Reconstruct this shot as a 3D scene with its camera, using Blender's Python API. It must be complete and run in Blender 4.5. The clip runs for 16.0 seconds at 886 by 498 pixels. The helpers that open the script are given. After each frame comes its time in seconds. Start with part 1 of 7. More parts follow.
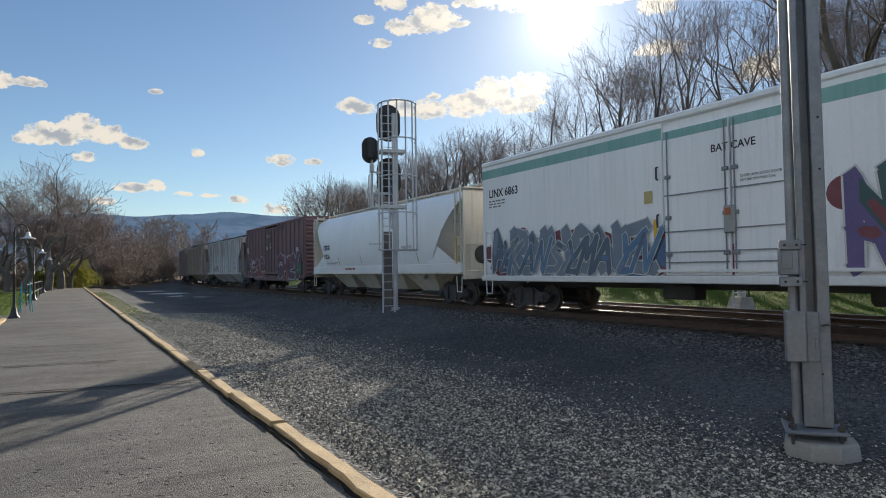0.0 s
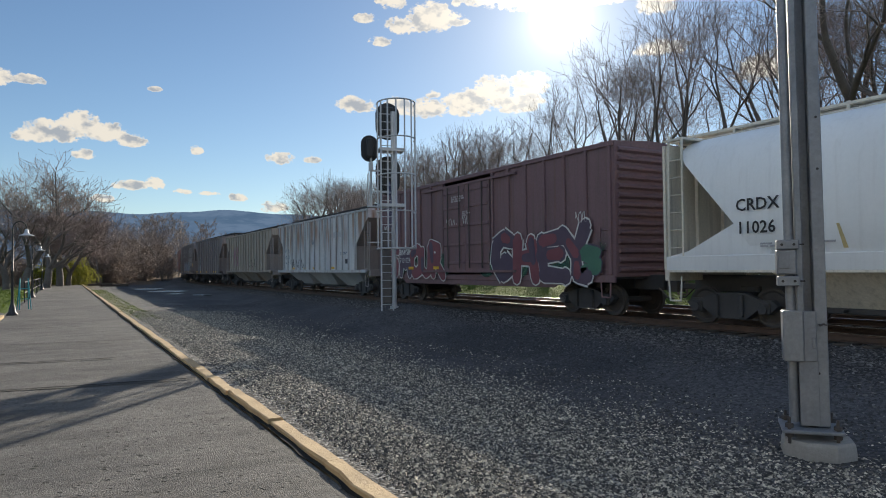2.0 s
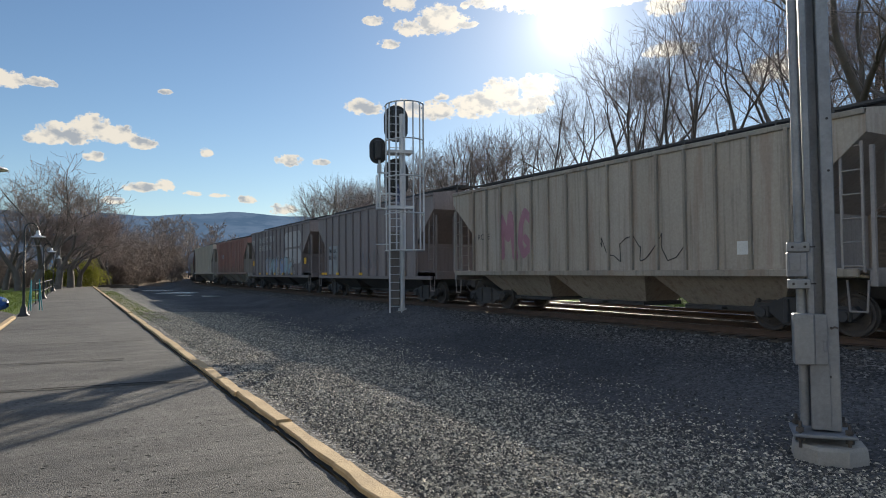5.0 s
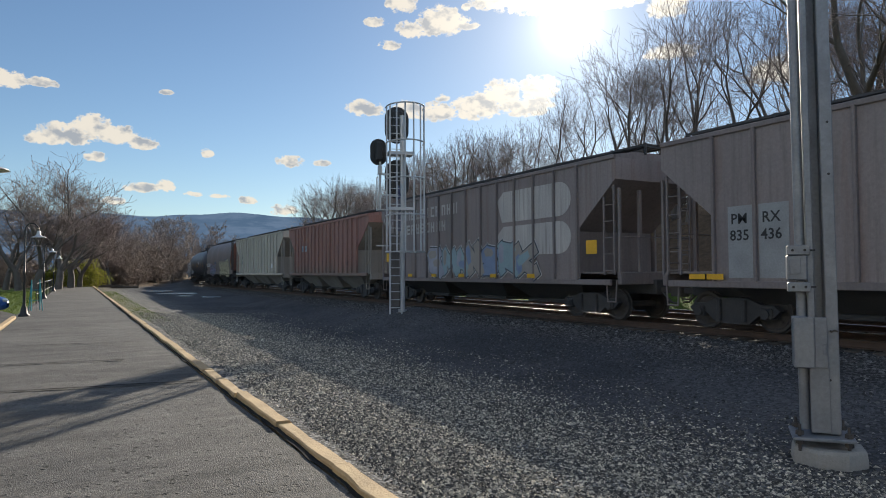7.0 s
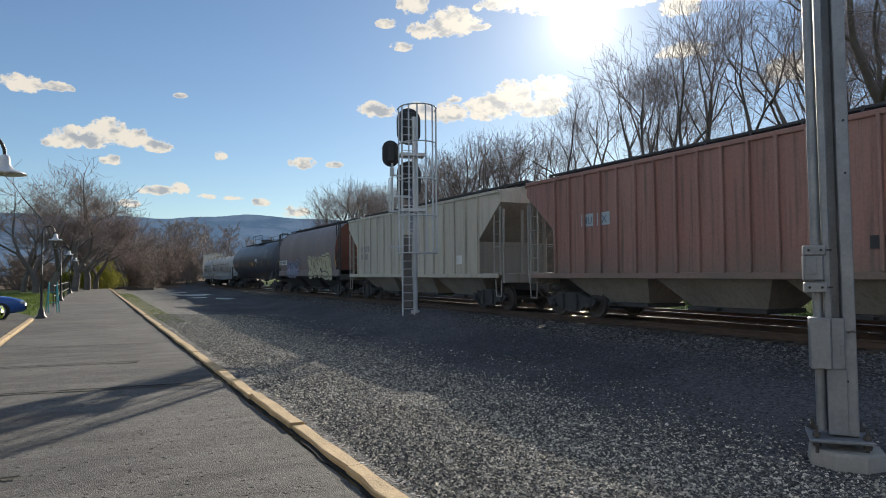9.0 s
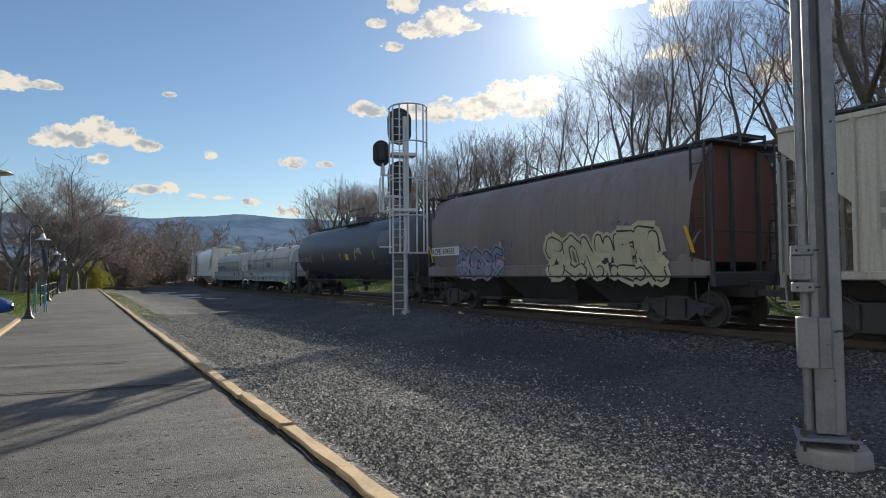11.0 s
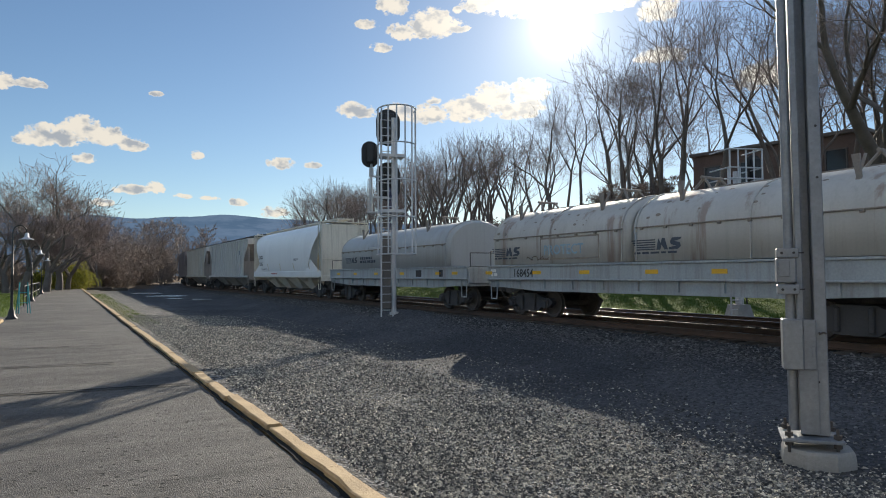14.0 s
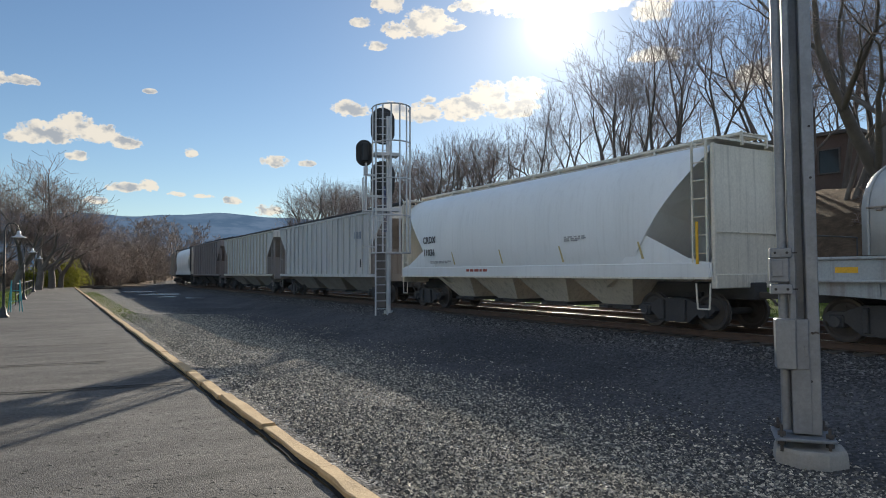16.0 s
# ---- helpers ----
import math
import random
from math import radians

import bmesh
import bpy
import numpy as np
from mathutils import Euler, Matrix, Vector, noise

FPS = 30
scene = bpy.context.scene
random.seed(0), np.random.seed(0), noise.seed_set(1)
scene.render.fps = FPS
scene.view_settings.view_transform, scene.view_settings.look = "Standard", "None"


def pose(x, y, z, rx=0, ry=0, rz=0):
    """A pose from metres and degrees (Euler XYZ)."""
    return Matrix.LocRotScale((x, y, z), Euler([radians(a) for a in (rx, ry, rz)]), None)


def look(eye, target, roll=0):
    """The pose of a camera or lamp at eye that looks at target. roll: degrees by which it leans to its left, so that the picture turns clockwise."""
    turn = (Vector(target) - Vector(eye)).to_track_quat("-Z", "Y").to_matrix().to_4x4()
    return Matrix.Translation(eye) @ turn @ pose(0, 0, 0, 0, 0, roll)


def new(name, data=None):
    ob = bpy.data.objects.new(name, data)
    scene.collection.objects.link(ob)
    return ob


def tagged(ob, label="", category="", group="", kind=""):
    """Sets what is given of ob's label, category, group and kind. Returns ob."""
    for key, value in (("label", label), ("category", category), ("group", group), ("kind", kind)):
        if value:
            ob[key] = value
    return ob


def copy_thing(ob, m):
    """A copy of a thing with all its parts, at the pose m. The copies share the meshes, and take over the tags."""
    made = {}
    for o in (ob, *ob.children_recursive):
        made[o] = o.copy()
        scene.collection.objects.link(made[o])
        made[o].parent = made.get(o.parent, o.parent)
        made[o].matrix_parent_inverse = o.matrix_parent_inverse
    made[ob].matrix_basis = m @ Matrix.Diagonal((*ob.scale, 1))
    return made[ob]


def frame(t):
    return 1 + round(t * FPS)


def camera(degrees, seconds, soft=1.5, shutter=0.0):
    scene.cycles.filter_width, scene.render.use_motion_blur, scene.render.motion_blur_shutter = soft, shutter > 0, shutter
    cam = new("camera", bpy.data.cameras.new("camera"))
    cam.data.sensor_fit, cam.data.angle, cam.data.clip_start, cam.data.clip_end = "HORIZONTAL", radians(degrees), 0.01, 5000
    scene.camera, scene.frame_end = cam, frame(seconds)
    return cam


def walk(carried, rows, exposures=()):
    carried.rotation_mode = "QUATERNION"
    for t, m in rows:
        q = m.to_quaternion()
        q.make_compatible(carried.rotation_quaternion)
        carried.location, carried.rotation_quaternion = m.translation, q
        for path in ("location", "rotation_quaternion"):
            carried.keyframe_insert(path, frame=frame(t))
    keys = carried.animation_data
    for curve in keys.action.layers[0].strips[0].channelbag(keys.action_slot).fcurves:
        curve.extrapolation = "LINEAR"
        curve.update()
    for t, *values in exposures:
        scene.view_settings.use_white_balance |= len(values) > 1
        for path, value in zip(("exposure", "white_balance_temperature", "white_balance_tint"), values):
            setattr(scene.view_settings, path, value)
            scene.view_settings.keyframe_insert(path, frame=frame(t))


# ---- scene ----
cam = camera(68.0, 16.0, soft=1.0)
PATH = [
    (0, (0.001, 0.005, 1.613), (0.995, 1.739, 1.675), -0.8),
    (0.5, (0.006, 0.006, 1.614), (1.0, 1.74, 1.676), -0.9),
    (1, (0.003, 0.003, 1.615), (1.0, 1.736, 1.676), -0.8),
    (1.5, (0.005, 0.002, 1.612), (1.004, 1.733, 1.672), -0.7),
    (2, (0.004, -0.007, 1.609), (1.001, 1.726, 1.667), -0.6),
    (2.5, (0.01, -0.001, 1.613), (1.002, 1.735, 1.672), -0.7),
    (3, (-0.002, -0.002, 1.609), (0.982, 1.738, 1.671), -0.7),
    (3.5, (0.008, 0.004, 1.608), (0.986, 1.747, 1.669), -0.6),
    (4, (0.008, 0.002, 1.605), (0.984, 1.746, 1.666), -0.6),
    (6.5, (0.009, -0.008, 1.608), (0.983, 1.738, 1.679), -0.3),
    (7, (0.008, -0.009, 1.613), (0.982, 1.737, 1.682), -0.3),
    (7.5, (-0.006, -0.001, 1.616), (0.966, 1.746, 1.68), -0.3),
    (8, (0.006, -0.003, 1.609), (0.968, 1.75, 1.673), -0.3),
    (8.5, (0.01, 0.003, 1.623), (0.956, 1.764, 1.691), -0.4),
    (9, (0.007, -0.01, 1.619), (0.948, 1.754, 1.691), -0.5),
    (11.5, (0.014, -0.007, 1.619), (0.987, 1.738, 1.69), -0.4),
    (12, (0.014, -0.002, 1.615), (0.994, 1.74, 1.686), -0.3),
    (12.5, (0.024, 0.001, 1.62), (1.009, 1.74, 1.691), -0.4),
    (13, (0.004, -0.012, 1.62), (0.994, 1.724, 1.692), -0.4),
    (13.5, (0.002, -0.009, 1.62), (0.995, 1.725, 1.694), -0.4),
    (14, (0.0, -0.01, 1.615), (0.997, 1.722, 1.691), -0.3),
    (14.5, (0.004, -0.009, 1.617), (1.005, 1.721, 1.693), -0.2),
    (15, (0.018, 0.023, 1.622), (1.024, 1.75, 1.698), -0.2),
    (15.5, (0.029, 0.036, 1.619), (1.039, 1.761, 1.692), -0.2),
    (16, (0.002, -0.005, 1.621), (1.014, 1.719, 1.693), -0.2),
]
walk(cam, [(t, look(eye, target, roll)) for t, eye, target, roll in PATH], [(0, 0.5), (16, 0.5)])

# ---- light ----
SUN_AZ, SUN_EL = 40.5, 20.4          # degrees right of the track's line, degrees up
sun_to = Vector((math.sin(radians(SUN_AZ)) * math.cos(radians(SUN_EL)), math.cos(radians(SUN_AZ)) * math.cos(radians(SUN_EL)), math.sin(radians(SUN_EL))))
sun = new("sun", bpy.data.lights.new("sun", "SUN"))
sun.data.energy, sun.data.angle, sun.data.color = 5.5, radians(0.55), (1.0, 0.9, 0.74)
sun.matrix_world = look((0, 0, 60), Vector((0, 0, 60)) - sun_to)


class Nodes:
    """Short hand for building a node tree."""

    def __init__(self, tree):
        self.t = tree
        tree.nodes.clear()

    def put(self, kind, props=None, **links):
        n = self.t.nodes.new(kind)
        for k, v in (props or {}).items():
            if k == "operation":
                n.operation = v
            elif k == "blend":
                n.blend_type = v
            elif k == "data":
                n.data_type = v
            elif k == "clamp":
                n.use_clamp = v
        for k, v in links.items():
            s = n.inputs[int(k[1:])] if k[0] == "i" and k[1:].isdigit() else n.inputs[k.replace("_", " ")]
            self.link(v, s)
        return n

    def link(self, v, s):
        if isinstance(v, bpy.types.NodeSocket):
            self.t.links.new(v, s)
        elif isinstance(v, bpy.types.Node):
            self.t.links.new(v.outputs[0], s)
        else:
            s.default_value = v

    def math(self, op, a, b=0.0, c=0.0, clamp=False):
        return self.put("ShaderNodeMath", {"operation": op, "clamp": clamp}, i0=a, i1=b, i2=c).outputs[0]

    def vec(self, op, a, b=(0, 0, 0)):
        n = self.put("ShaderNodeVectorMath", {"operation": op}, i0=a, i1=b)
        return n.outputs["Value"] if op in ("LENGTH", "DOT_PRODUCT", "DISTANCE") else n.outputs["Vector"]

    def mix(self, f, a, b, blend="MIX"):
        n = self.put("ShaderNodeMix", {"data": "RGBA", "blend": blend})
        self.link(f, n.inputs[0]), self.link(a, n.inputs[6]), self.link(b, n.inputs[7])
        return n.outputs[2]

    def step(self, v, a, b):
        n = self.put("ShaderNodeMapRange", None, Value=v, From_Min=a, From_Max=b)
        n.interpolation_type = "SMOOTHSTEP"
        return n.outputs[0]

    def noise(self, co, scale, detail=4.0, rough=0.55):
        return self.put("ShaderNodeTexNoise", None, Vector=co, Scale=scale, Detail=detail, Roughness=rough).outputs["Fac"]


def rgb(c):
    return (*c, 1.0)


# sky with the clouds of that afternoon: azimuth, elevation, half width, half height (degrees)
CLOUDS = [(-0.7, 10.4, 2.7, 1.25), (1.0, 11.2, 1.7, 1.25), (2.9, 10.6, 2.1, 1.1), (4.5, 10.2, 1.6, 0.8), (-2.3, 9.9, 1.6, 0.6), (-4.6, 13.9, 1.9, 1.0), (-2.5, 14.0, 1.4, 0.55), (6.2, 14.3, 0.7, 0.35),
          (9.3, 9.7, 0.7, 0.55), (16.0, 9.3, 1.4, 0.75), (18.6, 9.3, 1.0, 0.45), (4.6, 6.7, 1.7, 0.6), (6.2, 6.9, 0.9, 0.75), (1.2, 8.9, 1.0, 0.6), (2.4, 5.6, 1.1, 0.5), (8.3, 6.4, 0.9, 0.35),
          (10.4, 6.3, 1.1, 0.3), (12.6, 6.0, 1.0, 0.5), (15.5, 5.2, 1.4, 0.75), (29.0, 20.9, 2.73, 1.8), (26.4, 20.3, 1.82, 1.08), (31.0, 20.8, 1.82, 0.84), (25.6, 22.4, 1.69, 1.44), (23.3, 20.9, 1.3, 0.6),
          (24.5, 19.1, 1.3, 0.6), (31.4, 22.1, 0.65, 0.48), (22.5, 13.9, 2.21, 1.03), (26.2, 13.8, 1.95, 1.15), (28.8, 13.6, 2.6, 1.21), (32.2, 14.0, 2.86, 1.72), (34.4, 14.9, 2.34, 1.95), (37.6, 15.4, 2.21, 1.49),
          (36.6, 13.9, 3.12, 1.26), (29.2, 14.9, 0.78, 0.57), (34.2, 22.5, 3.22, 1.54), (37.2, 22.2, 3.22, 1.65), (41.0, 22.2, 3.91, 1.87), (44.4, 21.9, 2.76, 1.1), (48.4, 20.9, 2.2, 1.4), (48.6, 17.5, 2.6, 0.9),
          (57.0, 15.0, 4.0, 1.6), (-40.0, 20.0, 9.0, 3.0), (-80.0, 26.0, 12.0, 4.0), (110.0, 24.0, 12.0, 4.0), (-9.0, 5.5, 2.0, 0.8)]
world = bpy.data.worlds.new("sky")
scene.world = world
world.use_nodes = True
N = Nodes(world.node_tree)
sky = N.put("ShaderNodeTexSky")
sky.sky_type, sky.sun_disc = "NISHITA", False
sky.sun_elevation, sky.sun_rotation = radians(SUN_EL), radians(SUN_AZ)
sky.air_density, sky.dust_density, sky.ozone_density, sky.altitude = 1.0, 0.15, 1.7, 200
way = N.put("ShaderNodeTexCoord").outputs["Generated"]
xyz = N.put("ShaderNodeSeparateXYZ", None, Vector=way)
az = N.math("MULTIPLY", N.math("ARCTAN2", xyz.outputs[0], xyz.outputs[1]), 57.29578)
el = N.math("MULTIPLY", N.math("ARCSINE", xyz.outputs[2]), 57.29578)
flat = N.put("ShaderNodeCombineXYZ", None, X=az, Y=el, Z=0.0).outputs[0]
field = None
for a, e, w, h in CLOUDS:
    over = N.math("MULTIPLY", N.math("SUBTRACT", el, e), 1 / h)
    over = N.math("MAXIMUM", over, N.math("MULTIPLY", over, -1.5))
    d = N.math("SQRT", N.math("ADD", N.math("POWER", over, 2.0), N.math("POWER", N.math("MULTIPLY", N.math("SUBTRACT", az, a), 1 / w), 2.0)))
    one = N.math("SUBTRACT", 0.86, d)
    field = one if field is None else N.math("MAXIMUM", field, one)
puff = N.noise(N.vec("MULTIPLY", flat, (1.0, 1.35, 1.0)), 0.8, 9.0, 0.58)
fine = N.noise(N.vec("MULTIPLY", flat, (1.0, 1.3, 1.0)), 1.7, 6.0, 0.6)
past = N.noise(N.vec("MULTIPLY", N.vec("ADD", flat, (0.3, 0.6, 0.0)), (1.0, 1.35, 1.0)), 0.62, 4.0, 0.5)
dens = N.math("ADD", N.math("MULTIPLY", field, 1.3), N.math("ADD", N.math("MULTIPLY", N.math("SUBTRACT", puff, 0.47), 2.2), N.math("MULTIPLY", N.math("SUBTRACT", fine, 0.5), 1.8)))
dens = N.math("SUBTRACT", dens, N.math("MULTIPLY", N.step(field, 0.1, -0.5), 1.2))
# broken cloud over the unseen rest of the sky, added to fill the train's side
wide = N.noise(way, 3.2, 7.0, 0.6)
turned = N.math("ARCCOSINE", N.vec("DOT_PRODUCT", way, (math.sin(radians(28)), math.cos(radians(28)), 0.0)))
rest = N.math("MULTIPLY", N.step(wide, 0.48, 0.62), N.math("MULTIPLY", N.step(turned, 0.95, 1.35), N.step(el, 2.0, 9.0)))
cover = N.math("MAXIMUM", N.step(dens, -0.02, 0.42), rest)
away = N.math("MULTIPLY", N.math("ARCCOSINE", N.math("MINIMUM", N.vec("DOT_PRODUCT", way, tuple(Vector((math.sin(radians(40.4)) * math.cos(radians(20.7)), math.cos(radians(40.4)) * math.cos(radians(20.7)), math.sin(radians(20.7)))))), 1.0)), 57.29578)
near_sun = N.math("EXPONENT", N.math("MULTIPLY", away, -0.2))
billow = N.noise(N.vec("MULTIPLY", flat, (1.0, 1.35, 1.0)), 0.62, 3.0, 0.5)
core = N.math("MULTIPLY", N.math("MULTIPLY", N.step(N.math("SUBTRACT", past, billow), -0.06, 0.17), N.step(dens, 0.1, 0.6)), N.math("SUBTRACT", 1.0, N.math("MULTIPLY", near_sun, 1.5), clamp=True))
disc = N.math("EXPONENT", N.math("MULTIPLY", N.math("POWER", N.math("MULTIPLY", away, 1 / 1.1), 2.0), -1.0))
lit = N.mix(core, rgb((0.63, 0.575, 0.485)), rgb((0.29, 0.305, 0.325)))
# the added cloud glows brighter than the cloud in view
lit = N.mix(N.step(turned, 0.95, 1.5), lit, rgb((0.78, 0.93, 1.14)))
lit = N.mix(1.0, lit, N.math("ADD", 1.0, N.math("MULTIPLY", near_sun, 1.1)), "MULTIPLY")
SKY = 0.066
blue = N.mix(1.0, sky.outputs[0], rgb((SKY * 0.9, SKY * 1.0, SKY * 1.1)), "MULTIPLY")
air = N.mix(N.math("MULTIPLY", cover, 0.93), blue, lit)
glow = N.mix(1.0, rgb((1.0, 0.93, 0.78)), N.math("ADD", N.math("MULTIPLY", disc, 5.0), N.math("ADD", N.math("MULTIPLY", N.math("POWER", near_sun, 2.2), 0.75), N.math("MULTIPLY", near_sun, 0.2))), "MULTIPLY")
air = N.mix(1.0, air, glow, "ADD")
N.put("ShaderNodeOutputWorld", None, Surface=N.put("ShaderNodeBackground", None, Color=air, Strength=1.0))

# ---- materials ----
MATS = {}


def mat(name, c1, c2, rough=0.8, metal=0.0, big=1.2, small=25.0, bump=0.15, streak=0.0, rust=0.0, grime=0.0, mottle=1.0, cells=0.0, spec=0.5, grit=0.56):
    """Two colours mixed by a broad noise, a fine grain, relief, and, where asked, rust runs or dust low down."""
    if name in MATS:
        return MATS[name]
    m = bpy.data.materials.new(name)
    m.use_nodes = True
    n = Nodes(m.node_tree)
    co = n.put("ShaderNodeTexCoord").outputs["Object"]
    info = n.put("ShaderNodeObjectInfo").outputs["Random"]
    jit = n.vec("ADD", co, n.put("ShaderNodeCombineXYZ", None, X=n.math("MULTIPLY", info, 37.0), Y=n.math("MULTIPLY", info, 11.0), Z=0.0).outputs[0])
    broad = n.noise(n.vec("MULTIPLY", jit, (1, 1, 0.18 if streak else 1)), big, 6.0)
    col = n.mix(n.step(broad, 0.5 - 0.28 / mottle, 0.5 + 0.28 / mottle), rgb(c1), rgb(c2))
    grain = n.noise(jit, small, 5.0, 0.65)
    if streak:
        runs = n.noise(n.vec("MULTIPLY", jit, (5.0, 5.0, 0.22)), 1.6, 5.0, 0.6)
        col = n.mix(n.math("MULTIPLY", n.step(runs, 0.48, 0.72), streak), col, rgb((0.09, 0.075, 0.06)))
    if rust:
        spots = n.noise(n.vec("MULTIPLY", jit, (1.7, 1.7, 0.16)), 1.3, 6.0, 0.62)
        amount = n.math("MULTIPLY", n.step(spots, 0.42 if rust > 0.7 else 0.53, 0.58 if rust > 0.7 else 0.66), rust)
        if rust > 0.7:
            drop = n.noise(n.vec("MULTIPLY", jit, (2.5, 2.5, 0.0)), 1.2, 3.0)
            amount = n.math("MULTIPLY", amount, n.step(n.math("ADD", n.put("ShaderNodeSeparateXYZ", None, Vector=co).outputs[2], n.math("MULTIPLY", drop, 2.4)), 3.3, 4.9))
        col = n.mix(amount, col, rgb((0.24, 0.115, 0.055) if rust > 0.7 else (0.17, 0.07, 0.03)))
    if grime:
        z = n.put("ShaderNodeSeparateXYZ", None, Vector=co).outputs[2]
        low = n.math("MULTIPLY", n.step(n.math("ADD", z, n.math("MULTIPLY", broad, 1.6)), 3.1, 1.5), grime)
        col = n.mix(low, col, rgb((0.16, 0.14, 0.115)))
    col = n.mix(1.0, col, n.math("ADD", 1.0 - grit / 2, n.math("MULTIPLY", grain, grit)), "MULTIPLY")
    height = grain
    if cells:
        v = n.put("ShaderNodeTexVoronoi", None, Vector=jit, Scale=cells)
        height = n.math("ADD", n.math("MULTIPLY", v.outputs["Distance"], -1.2), n.math("MULTIPLY", grain, 0.3))
        col = n.mix(1.0, col, n.math("ADD", 0.55, n.math("MULTIPLY", n.put("ShaderNodeSeparateColor", None, Color=v.outputs["Color"]).outputs[0], 0.9)), "MULTIPLY")
    r = n.math("ADD", rough - 0.08, n.math("MULTIPLY", broad, 0.16), clamp=True)
    bs = n.put("ShaderNodeBsdfPrincipled", None, Base_Color=col, Roughness=r, Metallic=metal, Specular_IOR_Level=spec)
    if bump:
        bs.inputs["Normal"].default_value = (0, 0, 0)
        n.link(n.put("ShaderNodeBump", None, Strength=min(1.0, bump * 2), Distance=0.02 if not cells else 0.03, Height=height), bs.inputs["Normal"])
    n.put("ShaderNodeOutputMaterial", None, Surface=bs)
    MATS[name] = m
    return m


def plain(name, c, rough=0.6, metal=0.0, bump=0.04):
    return mat(name, c, tuple(v * 0.82 for v in c), rough, metal, 2.0, 30.0, bump)


# ---- mesh building ----
class MB:
    """Collects vertices and faces of one mesh."""

    def __init__(self):
        self.v, self.f, self.smooth = [], [], []

    def add(self, verts, faces, smooth=False, m=None):
        b = len(self.v)
        self.v += [tuple(m @ Vector(p)) if m else tuple(p) for p in verts]
        self.f += [tuple(i + b for i in f) for f in faces]
        self.smooth += [smooth] * len(faces)
        return self

    def box(self, c, s, m=None, ch=0.0):
        x, y, z = s[0] / 2, s[1] / 2, s[2] / 2
        ch = min(ch, 0.45 * min(s))
        if ch <= 0:
            p = [(c[0] + i * x, c[1] + j * y, c[2] + k * z) for i in (-1, 1) for j in (-1, 1) for k in (-1, 1)]
            return self.add(p, [(0, 1, 3, 2), (4, 6, 7, 5), (0, 4, 5, 1), (2, 3, 7, 6), (0, 2, 6, 4), (1, 5, 7, 3)], m=m)
        p, idx = [], {}
        for i in (-1, 1):
            for j in (-1, 1):
                for k in (-1, 1):
                    for a in range(3):
                        q = [i * x, j * y, k * z]
                        for o in range(3):
                            if o != a:
                                q[o] -= (i, j, k)[o] * ch
                        idx[i, j, k, a] = len(p)
                        p.append((c[0] + q[0], c[1] + q[1], c[2] + q[2]))
        f = []
        for a in range(3):
            o1, o2 = [o for o in range(3) if o != a]
            for s1 in (-1, 1):
                ring = []
                for u, w in ((-1, -1), (1, -1), (1, 1), (-1, 1)):
                    k = [0, 0, 0]
                    k[a], k[o1], k[o2] = s1, u, w
                    ring.append(idx[k[0], k[1], k[2], a])
                f.append(tuple(ring))
            for u in (-1, 1):
                for w in (-1, 1):
                    k1, k2 = [0, 0, 0], [0, 0, 0]
                    k1[a], k1[o1], k1[o2] = -1, u, w
                    k2[a], k2[o1], k2[o2] = 1, u, w
                    f.append((idx[(*k1, o1)], idx[(*k2, o1)], idx[(*k2, o2)], idx[(*k1, o2)]))
        for i in (-1, 1):
            for j in (-1, 1):
                for k in (-1, 1):
                    f.append(tuple(idx[i, j, k, a] for a in range(3)))
        return self.add(p, f, m=m)

    def tube(self, p, q, r, r2=None, n=8, caps=True, smooth=True):
        p, q = Vector(p), Vector(q)
        r2 = r if r2 is None else r2
        d = (q - p)
        if d.length < 1e-6:
            return self
        t = d.to_track_quat("Z", "Y")
        ring = [t @ Vector((math.cos(a), math.sin(a), 0)) for a in (2 * math.pi * i / n for i in range(n))]
        v = [p + e * r for e in ring] + [q + e * r2 for e in ring]
        self.add(v, [(i, (i + 1) % n, n + (i + 1) % n, n + i) for i in range(n)], smooth)
        if caps:
            self.add(v, [tuple(reversed(range(n))), tuple(range(n, 2 * n))])
        return self

    def path(self, pts, r, n=6):
        for a, b in zip(pts, pts[1:]):
            self.tube(a, b, r, n=n)
        return self

    def prism(self, poly, axis, a, b, m=None):
        """A polygon of two coordinates, drawn out along an axis (0 x, 1 y, 2 z) from a to b."""
        k = len(poly)

        def at(u, w, s):
            return {0: (s, u, w), 1: (u, s, w), 2: (u, w, s)}[axis]
        v = [at(u, w, a) for u, w in poly] + [at(u, w, b) for u, w in poly]
        return self.add(v, [tuple(range(k)), tuple(reversed(range(k, 2 * k)))] + [(i, k + i, k + (i + 1) % k, (i + 1) % k) for i in range(k)], m=m)

    def loft(self, rings, smooth=True, closed=True, caps=True):
        k = len(rings[0])
        v = [p for r in rings for p in r]
        f = []
        for i in range(len(rings) - 1):
            for j in range(k if closed else k - 1):
                f.append((i * k + j, i * k + (j + 1) % k, (i + 1) * k + (j + 1) % k, (i + 1) * k + j))
        self.add(v, f, smooth)
        if caps:
            self.add(v, [tuple(reversed(range(k))), tuple(range((len(rings) - 1) * k, len(rings) * k))])
        return self

    def mesh(self, name, material, fix=True):
        me = bpy.data.meshes.new(name)
        me.from_pydata(self.v, [], self.f)
        me.polygons.foreach_set("use_smooth", self.smooth)
        if fix and len(self.f) < 6000:
            bm = bmesh.new()
            bm.from_mesh(me)
            bmesh.ops.recalc_face_normals(bm, faces=bm.faces)
            bm.to_mesh(me)
            bm.free()
        me.materials.append(material)
        return me


